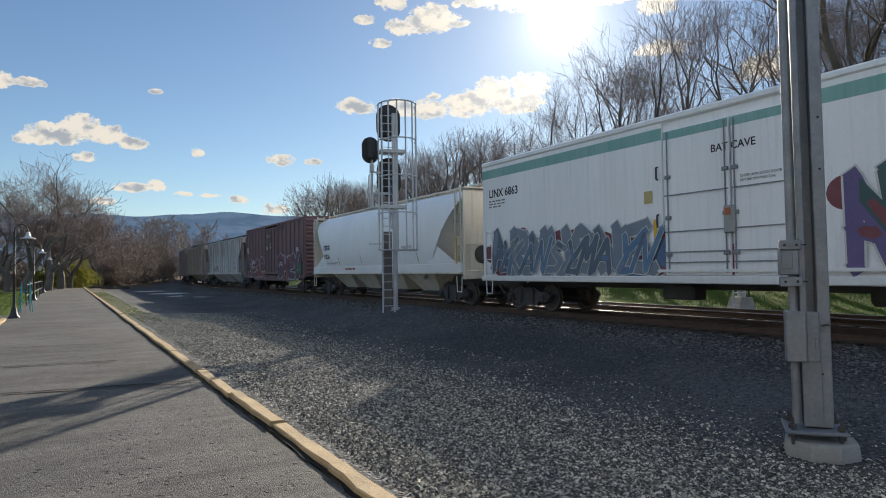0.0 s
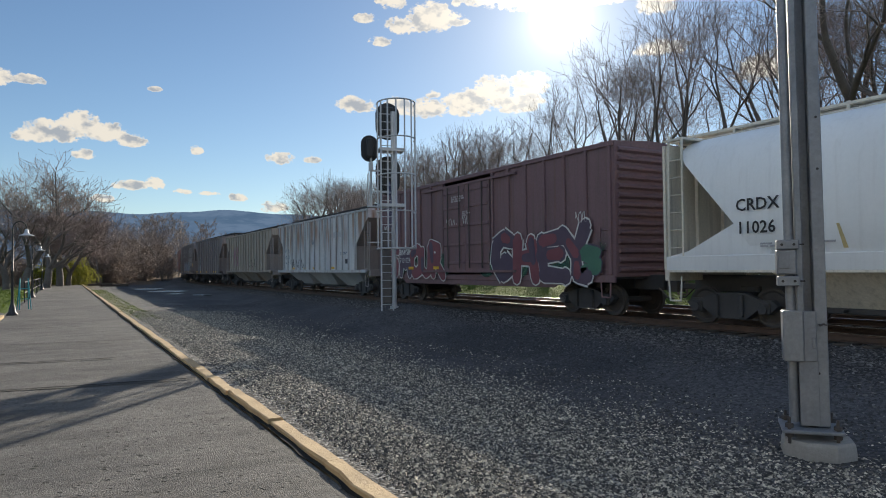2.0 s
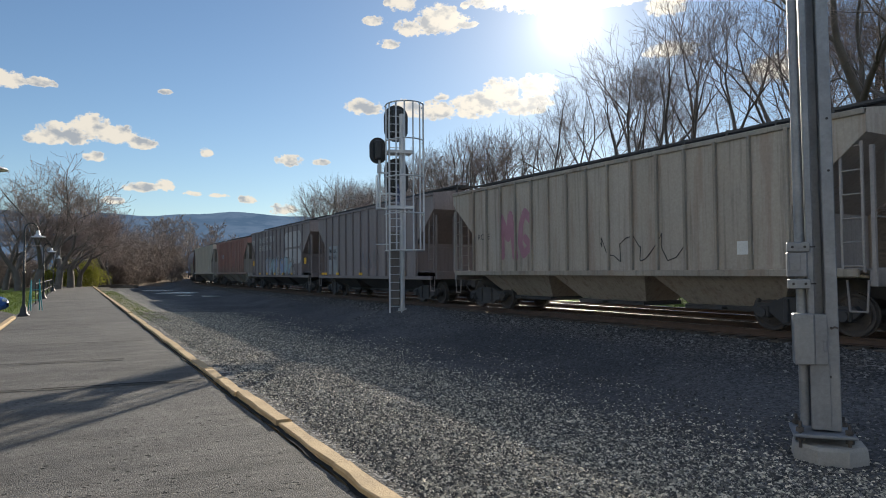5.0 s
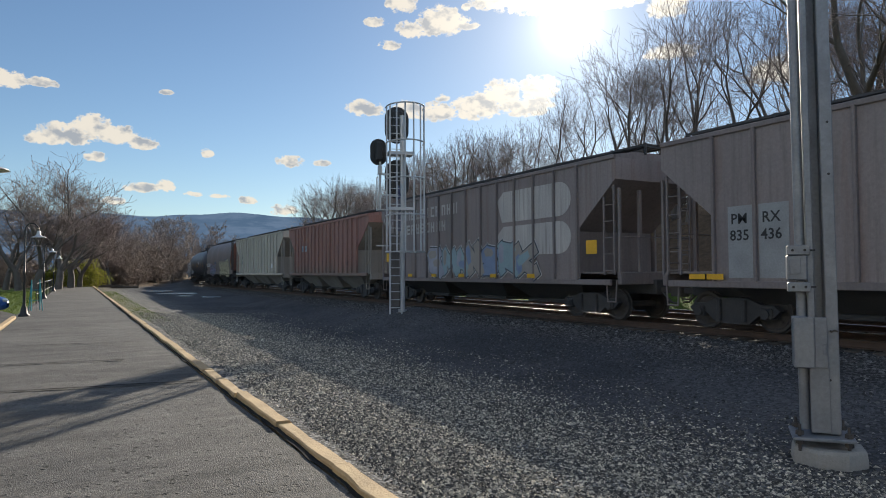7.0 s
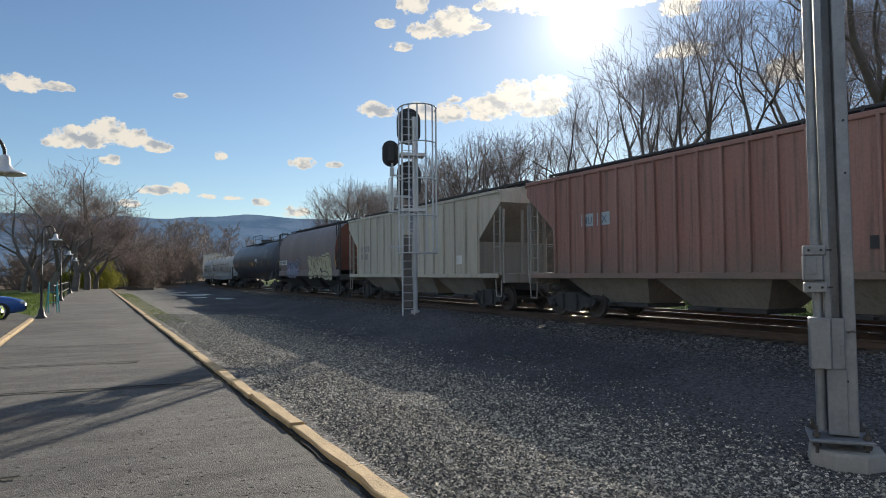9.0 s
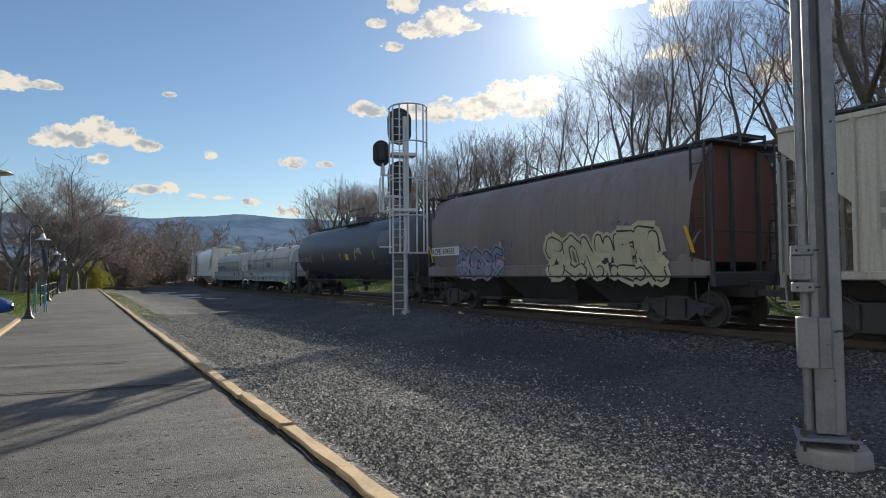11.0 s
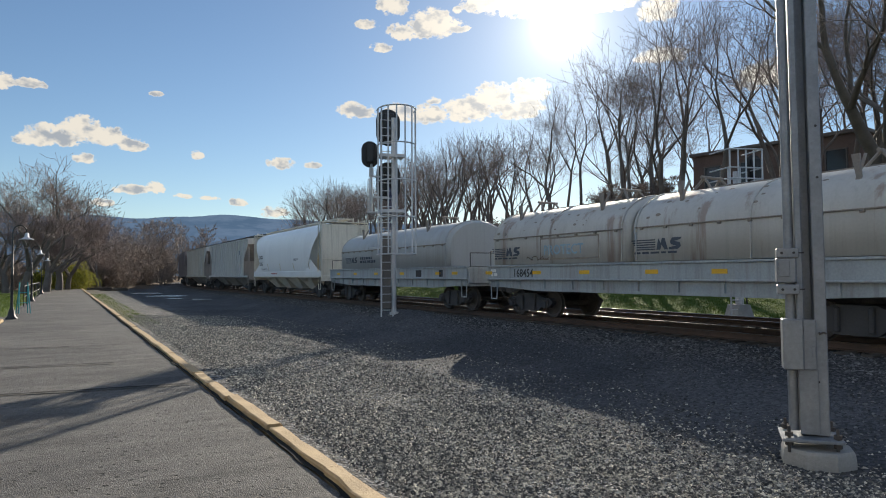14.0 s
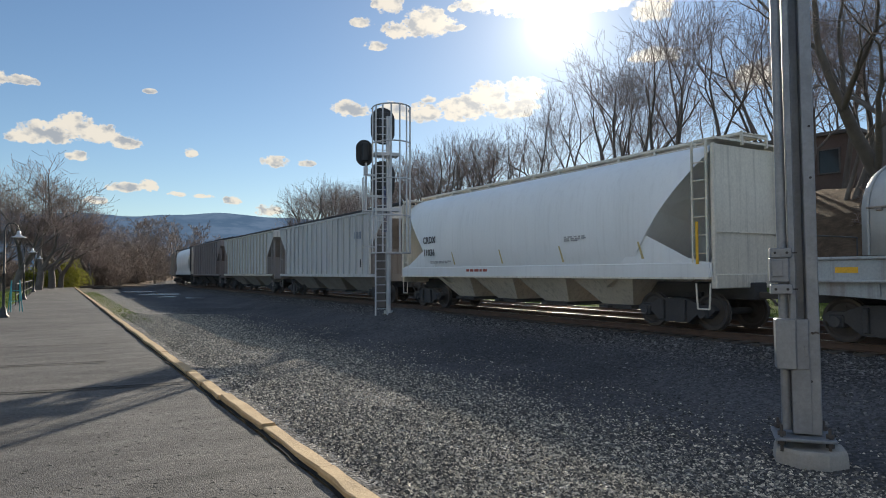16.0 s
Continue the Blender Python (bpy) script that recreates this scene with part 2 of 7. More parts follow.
def part(name, mb, material, parent=None, label="", at=None, kind=""):
    """Links a mesh as one object under a thing or a part."""
    me = mb if isinstance(mb, bpy.types.Mesh) else mb.mesh(name, material)
    ob = new(name, me)
    ob.parent = parent
    if at is not None:
        ob.matrix_basis = at if isinstance(at, Matrix) else Matrix.Translation(at)
    return tagged(ob, label, kind=kind)


def thing(name, label, category, at=None, group="", kind=""):
    ob = new(name)
    ob.empty_display_size = 0.2
    if at is not None:
        ob.matrix_basis = at if isinstance(at, Matrix) else Matrix.Translation(at)
    return tagged(ob, label, category, group, kind)


def raw(name, v, f, material, smooth=False):
    me = bpy.data.meshes.new(name)
    me.from_pydata([tuple(p) for p in v] if not isinstance(v, list) else v, [], f if isinstance(f, list) else f.tolist())
    if smooth:
        me.polygons.foreach_set("use_smooth", [True] * len(me.polygons))
    me.materials.append(material)
    return me


def lettering(text, size, material, parent, m, name="lettering", label="", bold=0.0):
    """Painted words as thin flat letters; m puts their baseline's start, letters facing +z of m."""
    cu = bpy.data.curves.new("words", "FONT")
    cu.body, cu.size, cu.extrude, cu.offset, cu.resolution_u = text, size, 0.001, bold, 2
    ob = bpy.data.objects.new("words", cu)
    scene.collection.objects.link(ob)
    bpy.context.view_layer.update()
    me = bpy.data.meshes.new_from_object(ob.evaluated_get(bpy.context.evaluated_depsgraph_get()))
    bpy.data.objects.remove(ob)
    bpy.data.curves.remove(cu)
    me.materials.clear()
    me.materials.append(material)
    return part(name, me, material, parent, label, at=m)


# ---- the track's line ----
XC, RAIL, Y0, R = 14.5, 0.2, 73.0, 280.0   # centre line, rail top, where the bend starts, its radius


def on_track(q):
    """Place and heading (radians to the right) q metres along the track."""
    if q <= Y0:
        return XC, q, 0.0
    b = (q - Y0) / R
    return XC + R * (1 - math.cos(b)), Y0 + R * math.sin(b), b


def off_track(x, y):
    """How far right of the centre line a place lies."""
    return x - XC - np.maximum(y - Y0, 0) ** 2 / (2 * R)


# ---- ground ----
def ground_height(x, y):
    u = off_track(x, y)
    s = lambda a, b, v: (lambda k: k * k * (3 - 2 * k))(np.clip((v - a) / (b - a), 0, 1))
    z = -0.13 + 0 * x
    z = z + 0.12 * s(-5.0, -2.4, u) - 0.06 * s(6.0, 7.4, u)          # ballast shoulder
    z = z + 0.9 * s(7.0, 15, u) + 5.6 * s(12.0, 25.0, u) + 2.0 * s(26, 70, u)  # bank
    z = z - 0.02 * s(-2.1, -2.5, x) + 0.05 * s(-2.3, -2.8, x) + 0.12 * np.clip((-4 - x) / 40, 0, 3)
    dip = -0.07 * s(1.9, 2.2, x) - 0.11 * s(2.2, 4.6, x) - 0.1 * s(4.4, 6.8, x) + 0.28 * s(-5.6, -3.6, u)
    z = z + dip * s(62, 36, y)                                       # drain between platform and track
    z = z + 0.42 * np.exp(-(((x - 10.15) / 1.7) ** 2 + ((y - 21.3) / 2.6) ** 2) ** 1.5)  # mound of the signal mast
    z = z + 1.2 * s(110, 170, y) * s(2, -20, u)
    return z


def ground_material():
    m = bpy.data.materials.new("trackside_ground")
    m.use_nodes = True
    n = Nodes(m.node_tree)
    co = n.put("ShaderNodeTexCoord").outputs["Object"]
    s = n.put("ShaderNodeSeparateXYZ", None, Vector=co)
    x, y = s.outputs[0], s.outputs[1]
    bend = n.math("DIVIDE", n.math("POWER", n.math("MAXIMUM", n.math("SUBTRACT", y, Y0), 0.0), 2.0), 2 * R)
    u = n.math("SUBTRACT", n.math("SUBTRACT", x, XC), bend)
    edge = n.math("SUBTRACT", n.noise(co, 0.9, 5.0, 0.6), 0.5)
    big = n.noise(co, 0.25, 5.0)
    mid = n.noise(co, 2.2, 6.0, 0.65)
    fine = n.noise(co, 34.0, 4.0, 0.7)
    v = n.put("ShaderNodeTexVoronoi", None, Vector=co, Scale=24.0)
    stone = n.put("ShaderNodeSeparateColor", None, Color=v.outputs["Color"]).outputs[0]
    # strong cell contrast puts sunlit stones and dark gaps into the colour
    tone = n.math("ADD", 0.35, n.math("MULTIPLY", n.math("POWER", stone, 2.5), 2.2))
    gravel = n.mix(1.0, n.mix(n.step(mid, 0.35, 0.65), rgb((0.105, 0.105, 0.106)), rgb((0.17, 0.165, 0.155))), tone, "MULTIPLY")
    # dark yard surface, made darker and bluer to carry the train's shade
    shaded_cinder = n.mix(1.0, n.mix(n.step(big, 0.35, 0.65), rgb((0.055, 0.057, 0.063)), rgb((0.088, 0.09, 0.096))), n.math("ADD", 0.6, n.math("MULTIPLY", stone, 0.8)), "MULTIPLY")
    ballast = n.mix(1.0, n.mix(n.step(mid, 0.3, 0.7), rgb((0.062, 0.06, 0.061)), rgb((0.1, 0.096, 0.095))), tone, "MULTIPLY")
    lawn = n.mix(1.0, n.mix(n.step(mid, 0.3, 0.7), rgb((0.045, 0.085, 0.012)), rgb((0.08, 0.11, 0.02))), n.math("ADD", 0.6, n.math("MULTIPLY", fine, 0.8)), "MULTIPLY")
    litter = n.mix(1.0, n.mix(n.step(mid, 0.3, 0.7), rgb((0.075, 0.052, 0.034)), rgb((0.14, 0.095, 0.06))), n.math("ADD", 0.5, fine), "MULTIPLY")

    def over(base, top, val, a, b, wob=1.0):
        return n.mix(n.step(n.math("ADD", val, n.math("MULTIPLY", edge, wob)), a, b), base, top)
    col = over(lawn, gravel, x, -2.25, -2.15, 0.1)
    col = over(col, shaded_cinder, n.math("ADD", u, n.math("MULTIPLY", n.math("MAXIMUM", n.math("SUBTRACT", y, 20.0), 0.0), 0.035)), -9.8, -7.4, 3.0)
    col = over(col, ballast, u, -4.3, -2.9, 1.2)
    col = over(col, lawn, u, 6.3, 7.3, 1.0)
    col = over(col, litter, u, 12.2, 14.6, 3.0)
    weeds = n.math("MULTIPLY", n.math("MULTIPLY", n.step(x, 1.5, 1.9), n.step(x, 3.8, 2.2)), n.math("MULTIPLY", n.step(y, 26.0, 34.0), n.step(n.math("ADD", mid, n.math("MULTIPLY", edge, 0.5)), 0.38, 0.6)))
    col = n.mix(weeds, col, rgb((0.16, 0.145, 0.075)))
    far = n.math("MULTIPLY", n.step(n.math("ADD", y, n.math("MULTIPLY", edge, 20.0)), 86.0, 100.0), n.step(u, -4.0, -6.0))
    col = n.mix(far, col, litter)
    pebbles = n.math("ADD", n.math("MULTIPLY", v.outputs["Distance"], -1.0), n.math("MULTIPLY", fine, 0.35))
    bs = n.put("ShaderNodeBsdfPrincipled", None, Base_Color=col, Roughness=0.95, Specular_IOR_Level=0.15)
    n.link(n.put("ShaderNodeBump", None, Strength=0.9, Distance=0.03, Height=pebbles), bs.inputs["Normal"])
    n.put("ShaderNodeOutputMaterial", None, Surface=bs)
    return m


def build_ground():
    xs = np.concatenate([np.linspace(-2500, -120, 12), np.linspace(-100, -12, 23), np.arange(-10, 34, 0.5), np.linspace(36, 120, 29), np.linspace(150, 2500, 14)])
    ys = np.concatenate([np.linspace(-2500, -150, 10), np.linspace(-120, -10, 12), np.arange(-8, 60, 1.0), np.linspace(62, 200, 70), np.linspace(220, 500, 15), np.linspace(600, 3000, 12)])
    gx, gy = np.meshgrid(xs, ys)
    gz = ground_height(gx, gy)
    near = (np.abs(gx) < 60) & (gy < 200)
    rnd = np.array([noise.noise(Vector((a * 0.6, b * 0.6, 0))) + 0.5 * noise.noise(Vector((a * 1.7, b * 1.7, 3))) for a, b in zip(gx.ravel(), gy.ravel())]).reshape(gx.shape)
    u = off_track(gx, gy)
    gz = gz + near * rnd * np.where(u < -3.5, np.where(gx > 2.3, np.where((gx < 9.5) & (gy < 40), 0.01, 0.03), 0.0), np.where(u > 13, 0.4, 0.02))
    dip = np.clip(1 - np.hypot((gx - 7.6) / 3.4, (gy - 61) / 19), 0, 0.3) / 0.3
    gz = np.where(dip > 0, gz * (1 - dip) + dip * -0.15, gz)
    v = np.stack([gx, gy, gz], -1).reshape(-1, 3)
    k, r = len(xs), len(ys)
    i = np.arange(r - 1)[:, None] * k + np.arange(k - 1)[None, :]
    f = np.stack([i, i + 1, i + k + 1, i + k], -1).reshape(-1, 4)
    ob = new("ground", raw("ground", v, f, ground_material(), True))
    tagged(ob, "gravel yard with cinders, lawn and leaf-strewn bank", "ground", kind="structure")


build_ground()


def scatter_stones(name, label, count, area, size, seed, material, thin=None):
    """Loose stones lying on the ground, each a small uneven lump."""
    rng = np.random.default_rng(seed)
    base = np.array([(1, 0.8, -0.5), (-1, 0.8, -0.5), (-1, -0.8, -0.5), (1, -0.8, -0.5), (0.45, 0.1, 0.9), (-0.5, -0.1, 0.8)], float)
    tri = np.array([(0, 1, 5), (0, 5, 4), (2, 3, 4), (2, 4, 5), (3, 0, 4), (1, 2, 5)])
    x0, x1, y0, y1 = area
    x, y = rng.uniform(x0, x1, count), y0 + (y1 - y0) * rng.uniform(0, 1, count) ** 1.7
    if thin is not None:
        keep = rng.uniform(0, 1, count) < thin(x, y)
        x, y = x[keep], y[keep]
        count = len(x)
    s = size[0] + (size[1] - size[0]) * rng.uniform(0, 1, count) ** 2.2
    shape = base[None] * (1 + rng.uniform(-0.35, 0.35, (count, 6, 3))) + rng.uniform(-0.3, 0.3, (count, 6, 3))
    shape = shape * (s[:, None] * np.stack([rng.uniform(0.7, 1.3, count), rng.uniform(0.7, 1.3, count), rng.uniform(0.5, 0.85, count)], -1))[:, None, :]
    a = rng.uniform(0, 6.28, count)
    c, d = np.cos(a)[:, None], np.sin(a)[:, None]
    sx, sy = shape[..., 0] * c - shape[..., 1] * d, shape[..., 0] * d + shape[..., 1] * c
    z = ground_height(x, y)
    v = np.stack([sx + x[:, None], sy + y[:, None], shape[..., 2] + z[:, None] + s[:, None] * 0.25], -1).reshape(-1, 3)
    f = (tri[None] + (np.arange(count) * 6)[:, None, None]).reshape(-1, 3)
    ob = new(name, raw(name, v, f, material))
    return tagged(ob, label, "gravel", kind="stuff")


def stone_material(name, c1, c2, uneven=1.0):
    m = bpy.data.materials.new(name)
    m.use_nodes = True
    n = Nodes(m.node_tree)
    r = n.put("ShaderNodeNewGeometry").outputs["Random Per Island"]
    col = n.mix(n.math("POWER", r, uneven), rgb(c1), rgb(c2))
    g = n.noise(n.put("ShaderNodeTexCoord").outputs["Object"], 90.0, 3.0)
    col = n.mix(1.0, col, n.math("ADD", 0.6, n.math("MULTIPLY", g, 0.8)), "MULTIPLY")
    n.put("ShaderNodeOutputMaterial", None, Surface=n.put("ShaderNodeBsdfPrincipled", None, Base_Color=col, Roughness=0.8, Specular_IOR_Level=0.25))
    return m


# few pale warm stones among dark ones imitate sunlit tops and shaded gaps
STONE = stone_material("limestone_gravel", (0.05, 0.049, 0.049), (0.8, 0.73, 0.59), 2.5)
# dark ballast colour, deepened for stones lying in the train's shade
DARKSTONE = stone_material("dark_ballast_stone", (0.034, 0.034, 0.035), (0.2, 0.195, 0.19), 2.2)
# pale stones thin out towards the strip that the train shades
scatter_stones("gravel", "loose pale grey crushed stone beside the platform", 330000, (2.1, 8.6, 2.4, 34), (0.007, 0.021), 3, STONE, lambda x, y: np.clip(1.65 - (x - 2.1) / 3.3, 0.04, 1))
scatter_stones("dark_gravel", "dark scattered stones on the yard's cinders, darkened for the train's shade", 30000, (5.0, 12.0, 1.0, 40), (0.008, 0.026), 5, DARKSTONE)
scatter_stones("ballast", "brown-grey ballast stones heaped along the track", 34000, (11.2, 21.4, 2.0, 70), (0.02, 0.045), 7, DARKSTONE)

# ---- platform ----


def asphalt_material():
    """Grey worn asphalt: paving streaks across, pale aggregate, small pits."""
    m = bpy.data.materials.new("old_asphalt")
    m.use_nodes = True
    n = Nodes(m.node_tree)
    co = n.put("ShaderNodeTexCoord").outputs["Object"]
    broad = n.noise(co, 0.35, 6.0, 0.6)
    streak = n.noise(n.vec("MULTIPLY", co, (0.5, 1.7, 1.0)), 1.3, 8.0, 0.7)
    blot = n.noise(co, 3.0, 6.0, 0.7)
    v = n.put("ShaderNodeTexVoronoi", None, Vector=co, Scale=85.0)
    grit = n.put("ShaderNodeSeparateColor", None, Color=v.outputs["Color"]).outputs[0]
    pits = n.put("ShaderNodeTexVoronoi", None, Vector=co, Scale=10.0)
    col = n.mix(n.step(streak, 0.28, 0.72), rgb((0.05, 0.049, 0.049)), rgb((0.118, 0.113, 0.109)))
    col = n.mix(n.math("MULTIPLY", n.step(broad, 0.4, 0.65), 0.5), col, rgb((0.145, 0.137, 0.13)))
    col = n.mix(n.math("MULTIPLY", n.step(blot, 0.5, 0.68), 0.6), col, rgb((0.07, 0.066, 0.063)))
    col = n.mix(1.0, col, n.math("ADD", 0.68, n.math("MULTIPLY", n.math("POWER", grit, 2.0), 0.9)), "MULTIPLY")
    hole = n.step(n.math("ADD", pits.outputs["Distance"], n.math("MULTIPLY", blot, 0.42)), 0.46, 0.37)
    hole = n.math("MULTIPLY", hole, n.step(n.put("ShaderNodeSeparateColor", None, Color=pits.outputs["Color"]).outputs[0], 0.5, 0.55))
    col = n.mix(n.math("MULTIPLY", hole, 0.75), col, rgb((0.02, 0.02, 0.02)))
    h = n.math("ADD", n.math("MULTIPLY", v.outputs["Distance"], -0.5), n.math("ADD", n.math("MULTIPLY", blot, 0.8), n.math("MULTIPLY", hole, -0.8)))
    bs = n.put("ShaderNodeBsdfPrincipled", None, Base_Color=col, Roughness=0.85, Specular_IOR_Level=0.25)
    n.link(n.put("ShaderNodeBump", None, Strength=0.7, Distance=0.02, Height=h), bs.inputs["Normal"])
    n.put("ShaderNodeOutputMaterial", None, Surface=bs)
    return m


ASPHALT = asphalt_material()
KERB = mat("weathered_kerb_stone", (0.33, 0.23, 0.12), (0.45, 0.325, 0.18), 0.85, big=2.5, small=30.0, bump=0.25)
# tar of the joints, and the strip that stands in for the kerb's shadow
TAR_SHADE = mat("black_tar_and_kerb_shade", (0.016, 0.016, 0.016), (0.024, 0.024, 0.024), 0.95, spec=0.1)


def build_platform():
    rng = random.Random(4)
    ys = [-30 + 1.0 * i for i in range(122)] + [91.5]
    right = lambda y: 1.72 + 0.10 * math.exp(-max(y, 0) / 9) + 0.03 * noise.noise(Vector((y * 0.5, 0, 0)))
    left = lambda y: -1.86 - (0.5 * max(0.0, (y - 80) / 12))
    k = 13
    v, f = [], []
    for y in ys:
        for i in range(k):
            w = i / (k - 1)
            x = left(y) * (1 - w) + right(y) * w
            v.append((x, y, 0.012 * noise.noise(Vector((x * 0.5, y * 0.35, 1)))))
    for r in range(len(ys) - 1):
        for i in range(k - 1):
            f.append((r * k + i, r * k + i + 1, (r + 1) * k + i + 1, (r + 1) * k + i))
    b = len(v)
    v += v + [(p[0], p[1], -0.4) for p in v]
    c = 2 * b
    for r in range(len(ys) - 1):
        f.append((b + r * k, b + (r + 1) * k, c + (r + 1) * k, c + r * k))
        f.append((b + r * k + k - 1, c + r * k + k - 1, c + (r + 1) * k + k - 1, b + (r + 1) * k + k - 1))
    plat = new("pavement", raw("pavement", v, f, ASPHALT, True))
    tagged(plat, "worn grey asphalt station platform with cracks", "pavement", kind="structure")
    for y0, xa, xb in ((10.6, -1.85, 1.7), (13.7, -1.85, 0.8), (17.2, -1.2, 1.4), (22.0, -1.8, 0.4), (31.3, -1.3, -0.3), (6.2, -1.8, -0.5)):
        m = MB()
        n = int((xb - xa) / 0.16)
        pts = [(xa + (xb - xa) * i / n, y0 - 0.16 * (xa + (xb - xa) * i / n) + rng.uniform(-0.015, 0.015)) for i in range(n + 1)]
        for (x1, a), (x2, c) in zip(pts, pts[1:]):
            w = rng.uniform(0.025, 0.05)
            m.add([(x1, a - w, 0.02), (x2, c - w, 0.02), (x2, c + w, 0.02), (x1, a + w, 0.02)], [(0, 1, 2, 3)])
        part("crack", m, TAR_SHADE, plat)
    # the kerb's shadow, drawn as a dark strip with the crumbled asphalt edge
    gap = MB()
    yy = -6.0
    while yy < 60:
        a, b = right(yy) + 0.015 - 0.07 * max(0, noise.noise(Vector((yy * 1.9, 7, 0)))), right(yy + 0.12) + 0.015 - 0.07 * max(0, noise.noise(Vector(((yy + 0.12) * 1.9, 7, 0))))
        gap.add([(a, yy, 0.014), (right(yy) + 0.07, yy, 0.014), (right(yy + 0.12) + 0.07, yy + 0.12, 0.014), (b, yy + 0.12, 0.014)], [(0, 1, 2, 3)])
        yy += 0.12
    part("edge_gap", gap, TAR_SHADE, plat, "dark strip along the kerb for its shadow and the crumbled gap")
    # kerb stones along the track side
    y = -6.0
    meshes = []
    for j in range(5):
        m, ln = MB(), (1.5, 1.9, 1.2, 1.7, 1.85)[j]
        n = 5
        rings = []
        for i in range(n + 1):
            yy = ln * i / n
            a, c, d = rng.uniform(-0.012, 0.012), rng.uniform(-0.014, 0.014), rng.uniform(-0.01, 0.01)
            rings.append([(-0.075 + a, yy, -0.4), (0.085, yy, -0.4), (0.088 + c, yy, 0.03), (0.066 + c, yy, 0.058 + d), (-0.06 + a, yy, 0.062 + d), (-0.075 + a, yy, 0.045)])
        m.loft(rings, smooth=False)
        meshes.append((ln, m.mesh("kerb_stone", KERB)))
    i = 0
    while y < 90:
        ln, me = meshes[rng.randrange(5)]
        at = pose(right(y) + 0.125 + rng.uniform(-0.009, 0.009), y, rng.uniform(-0.012, 0.01), rng.uniform(-0.35, 0.35), rng.uniform(-1.5, 1.5), -math.degrees(math.atan2(right(y + ln) - right(y), ln)) + rng.uniform(-0.3, 0.3))
        part("kerb_stone", me, KERB, plat, at=at)
        y += ln + rng.uniform(0.01, 0.03)
    y = -6.0
    while y < 27.5:
        ln, me = meshes[rng.randrange(5)]
        part("kerb_stone", me, KERB, plat, at=pose(left(y) - 0.13, y, 0.0, 0, 0, rng.uniform(-0.4, 0.4)))
        y += ln + 0.015


build_platform()

# ---- track ----
RUST = mat("rusty_rail_steel", (0.07, 0.045, 0.033), (0.11, 0.07, 0.05), 0.75, 0.2, 3.0, 60.0, 0.15)
POLISH = plain("polished_rail_head", (0.62, 0.6, 0.58), 0.24, 1.0, 0.0)
TIE = mat("creosoted_wood", (0.05, 0.04, 0.033), (0.09, 0.075, 0.06), 0.9, big=3.0, small=30.0, bump=0.4)


def rail_line(name, off, q0, q1, label, top, parent):
    qs = [q0 + (q1 - q0) * i / 90 for i in range(91)]
    foot = [(-0.07, 0), (0.07, 0), (0.07, 0.012), (0.012, 0.03), (0.012, 0.125), (0.036, 0.135), (0.036, 0.164), (-0.036, 0.164), (-0.036, 0.135), (-0.012, 0.125), (-0.012, 0.03), (-0.07, 0.012)]
    rings, head = [], []
    for q in qs:
        x, y, b = on_track(q)
        c, s = math.cos(b), math.sin(b)
        rings.append([(x + (off + u) * c, y - (off + u) * s, top - 0.17 + w) for u, w in foot])
        head.append([(x + (off + u) * c, y - (off + u) * s, top - 0.17 + w) for u, w in ((-0.034, 0.163), (-0.026, 0.17), (0.026, 0.17), (0.034, 0.163))])
    ob = part("rail", MB().loft(rings, smooth=False), RUST, parent, label)
    part("rail_head", MB().loft(head, smooth=False, closed=True), POLISH, ob, "sun-polished steel running surface")
    return ob


def build_track(shift, label):
    tr = thing("railway_track", label, "track", kind="structure")
    for off in (-0.7525, 0.7525):
        rail_line("rail", shift + off, -120, 230, "worn steel running rail", RAIL, tr)
    me = MB().box((0, 0, 0), (2.6, 0.23, 0.18), ch=0.015).mesh("sleeper", TIE)
    rng = random.Random(8)
    for i in range(190):
        x, y, b = on_track(-8 + i * 0.53)
        x, y = x + shift * math.cos(b), y - shift * math.sin(b)
        part("sleeper", me, TIE, tr, at=pose(x + rng.uniform(-0.04, 0.04), y, RAIL - 0.17 - 0.085, 0, 0, -math.degrees(b) + rng.uniform(-1, 1)))


build_track(0.0, "railway track on wooden sleepers with polished rails")
build_track(3.8, "second railway track beyond, rails shining in the sun")

# ---- puddles in the yard ----
def water_material():
    m = bpy.data.materials.new("puddle_water")
    m.use_nodes = True
    n = Nodes(m.node_tree)
    b = n.put("ShaderNodeBsdfPrincipled", None, Base_Color=rgb((0.02, 0.02, 0.02)), Roughness=0.2, IOR=1.33, Specular_IOR_Level=1.0)
    n.put("ShaderNodeOutputMaterial", None, Surface=b)
    return m


WATER = water_material()
for cx, cy, w, h, seed in ((7.0, 70.5, 1.3, 3.2, 1), (7.7, 60.5, 1.6, 2.2, 2), (8.6, 50.0, 0.7, 1.6, 3), (7.2, 53.5, 0.6, 1.2, 5)):
    pts = []
    for i in range(40):
        a = 2 * math.pi * i / 40
        k = 1 + 0.35 * noise.noise(Vector((math.cos(a) * 1.4, math.sin(a) * 1.4, seed * 7.1)))
        pts.append((cx + w * k * math.cos(a), cy + h * k * math.sin(a)))
    z = -0.132
    m = MB().add([(px, py, z) for px, py in pts], [tuple(range(40))])
    tagged(part("puddle", m, WATER), "shallow rain puddle reflecting the sky", "puddle", "puddles in the yard")


# ---- the train ----
V = 13.5                     # metres per second, towards the camera
BLACK = mat("black_grimy_steel", (0.04, 0.04, 0.043), (0.065, 0.064, 0.065), 0.75, 0.0, 1.5, 25.0, 0.2)
IRON = mat("rusty_cast_iron", (0.058, 0.052, 0.05), (0.085, 0.075, 0.069), 0.8, 0.05, 2.0, 30.0, 0.25)
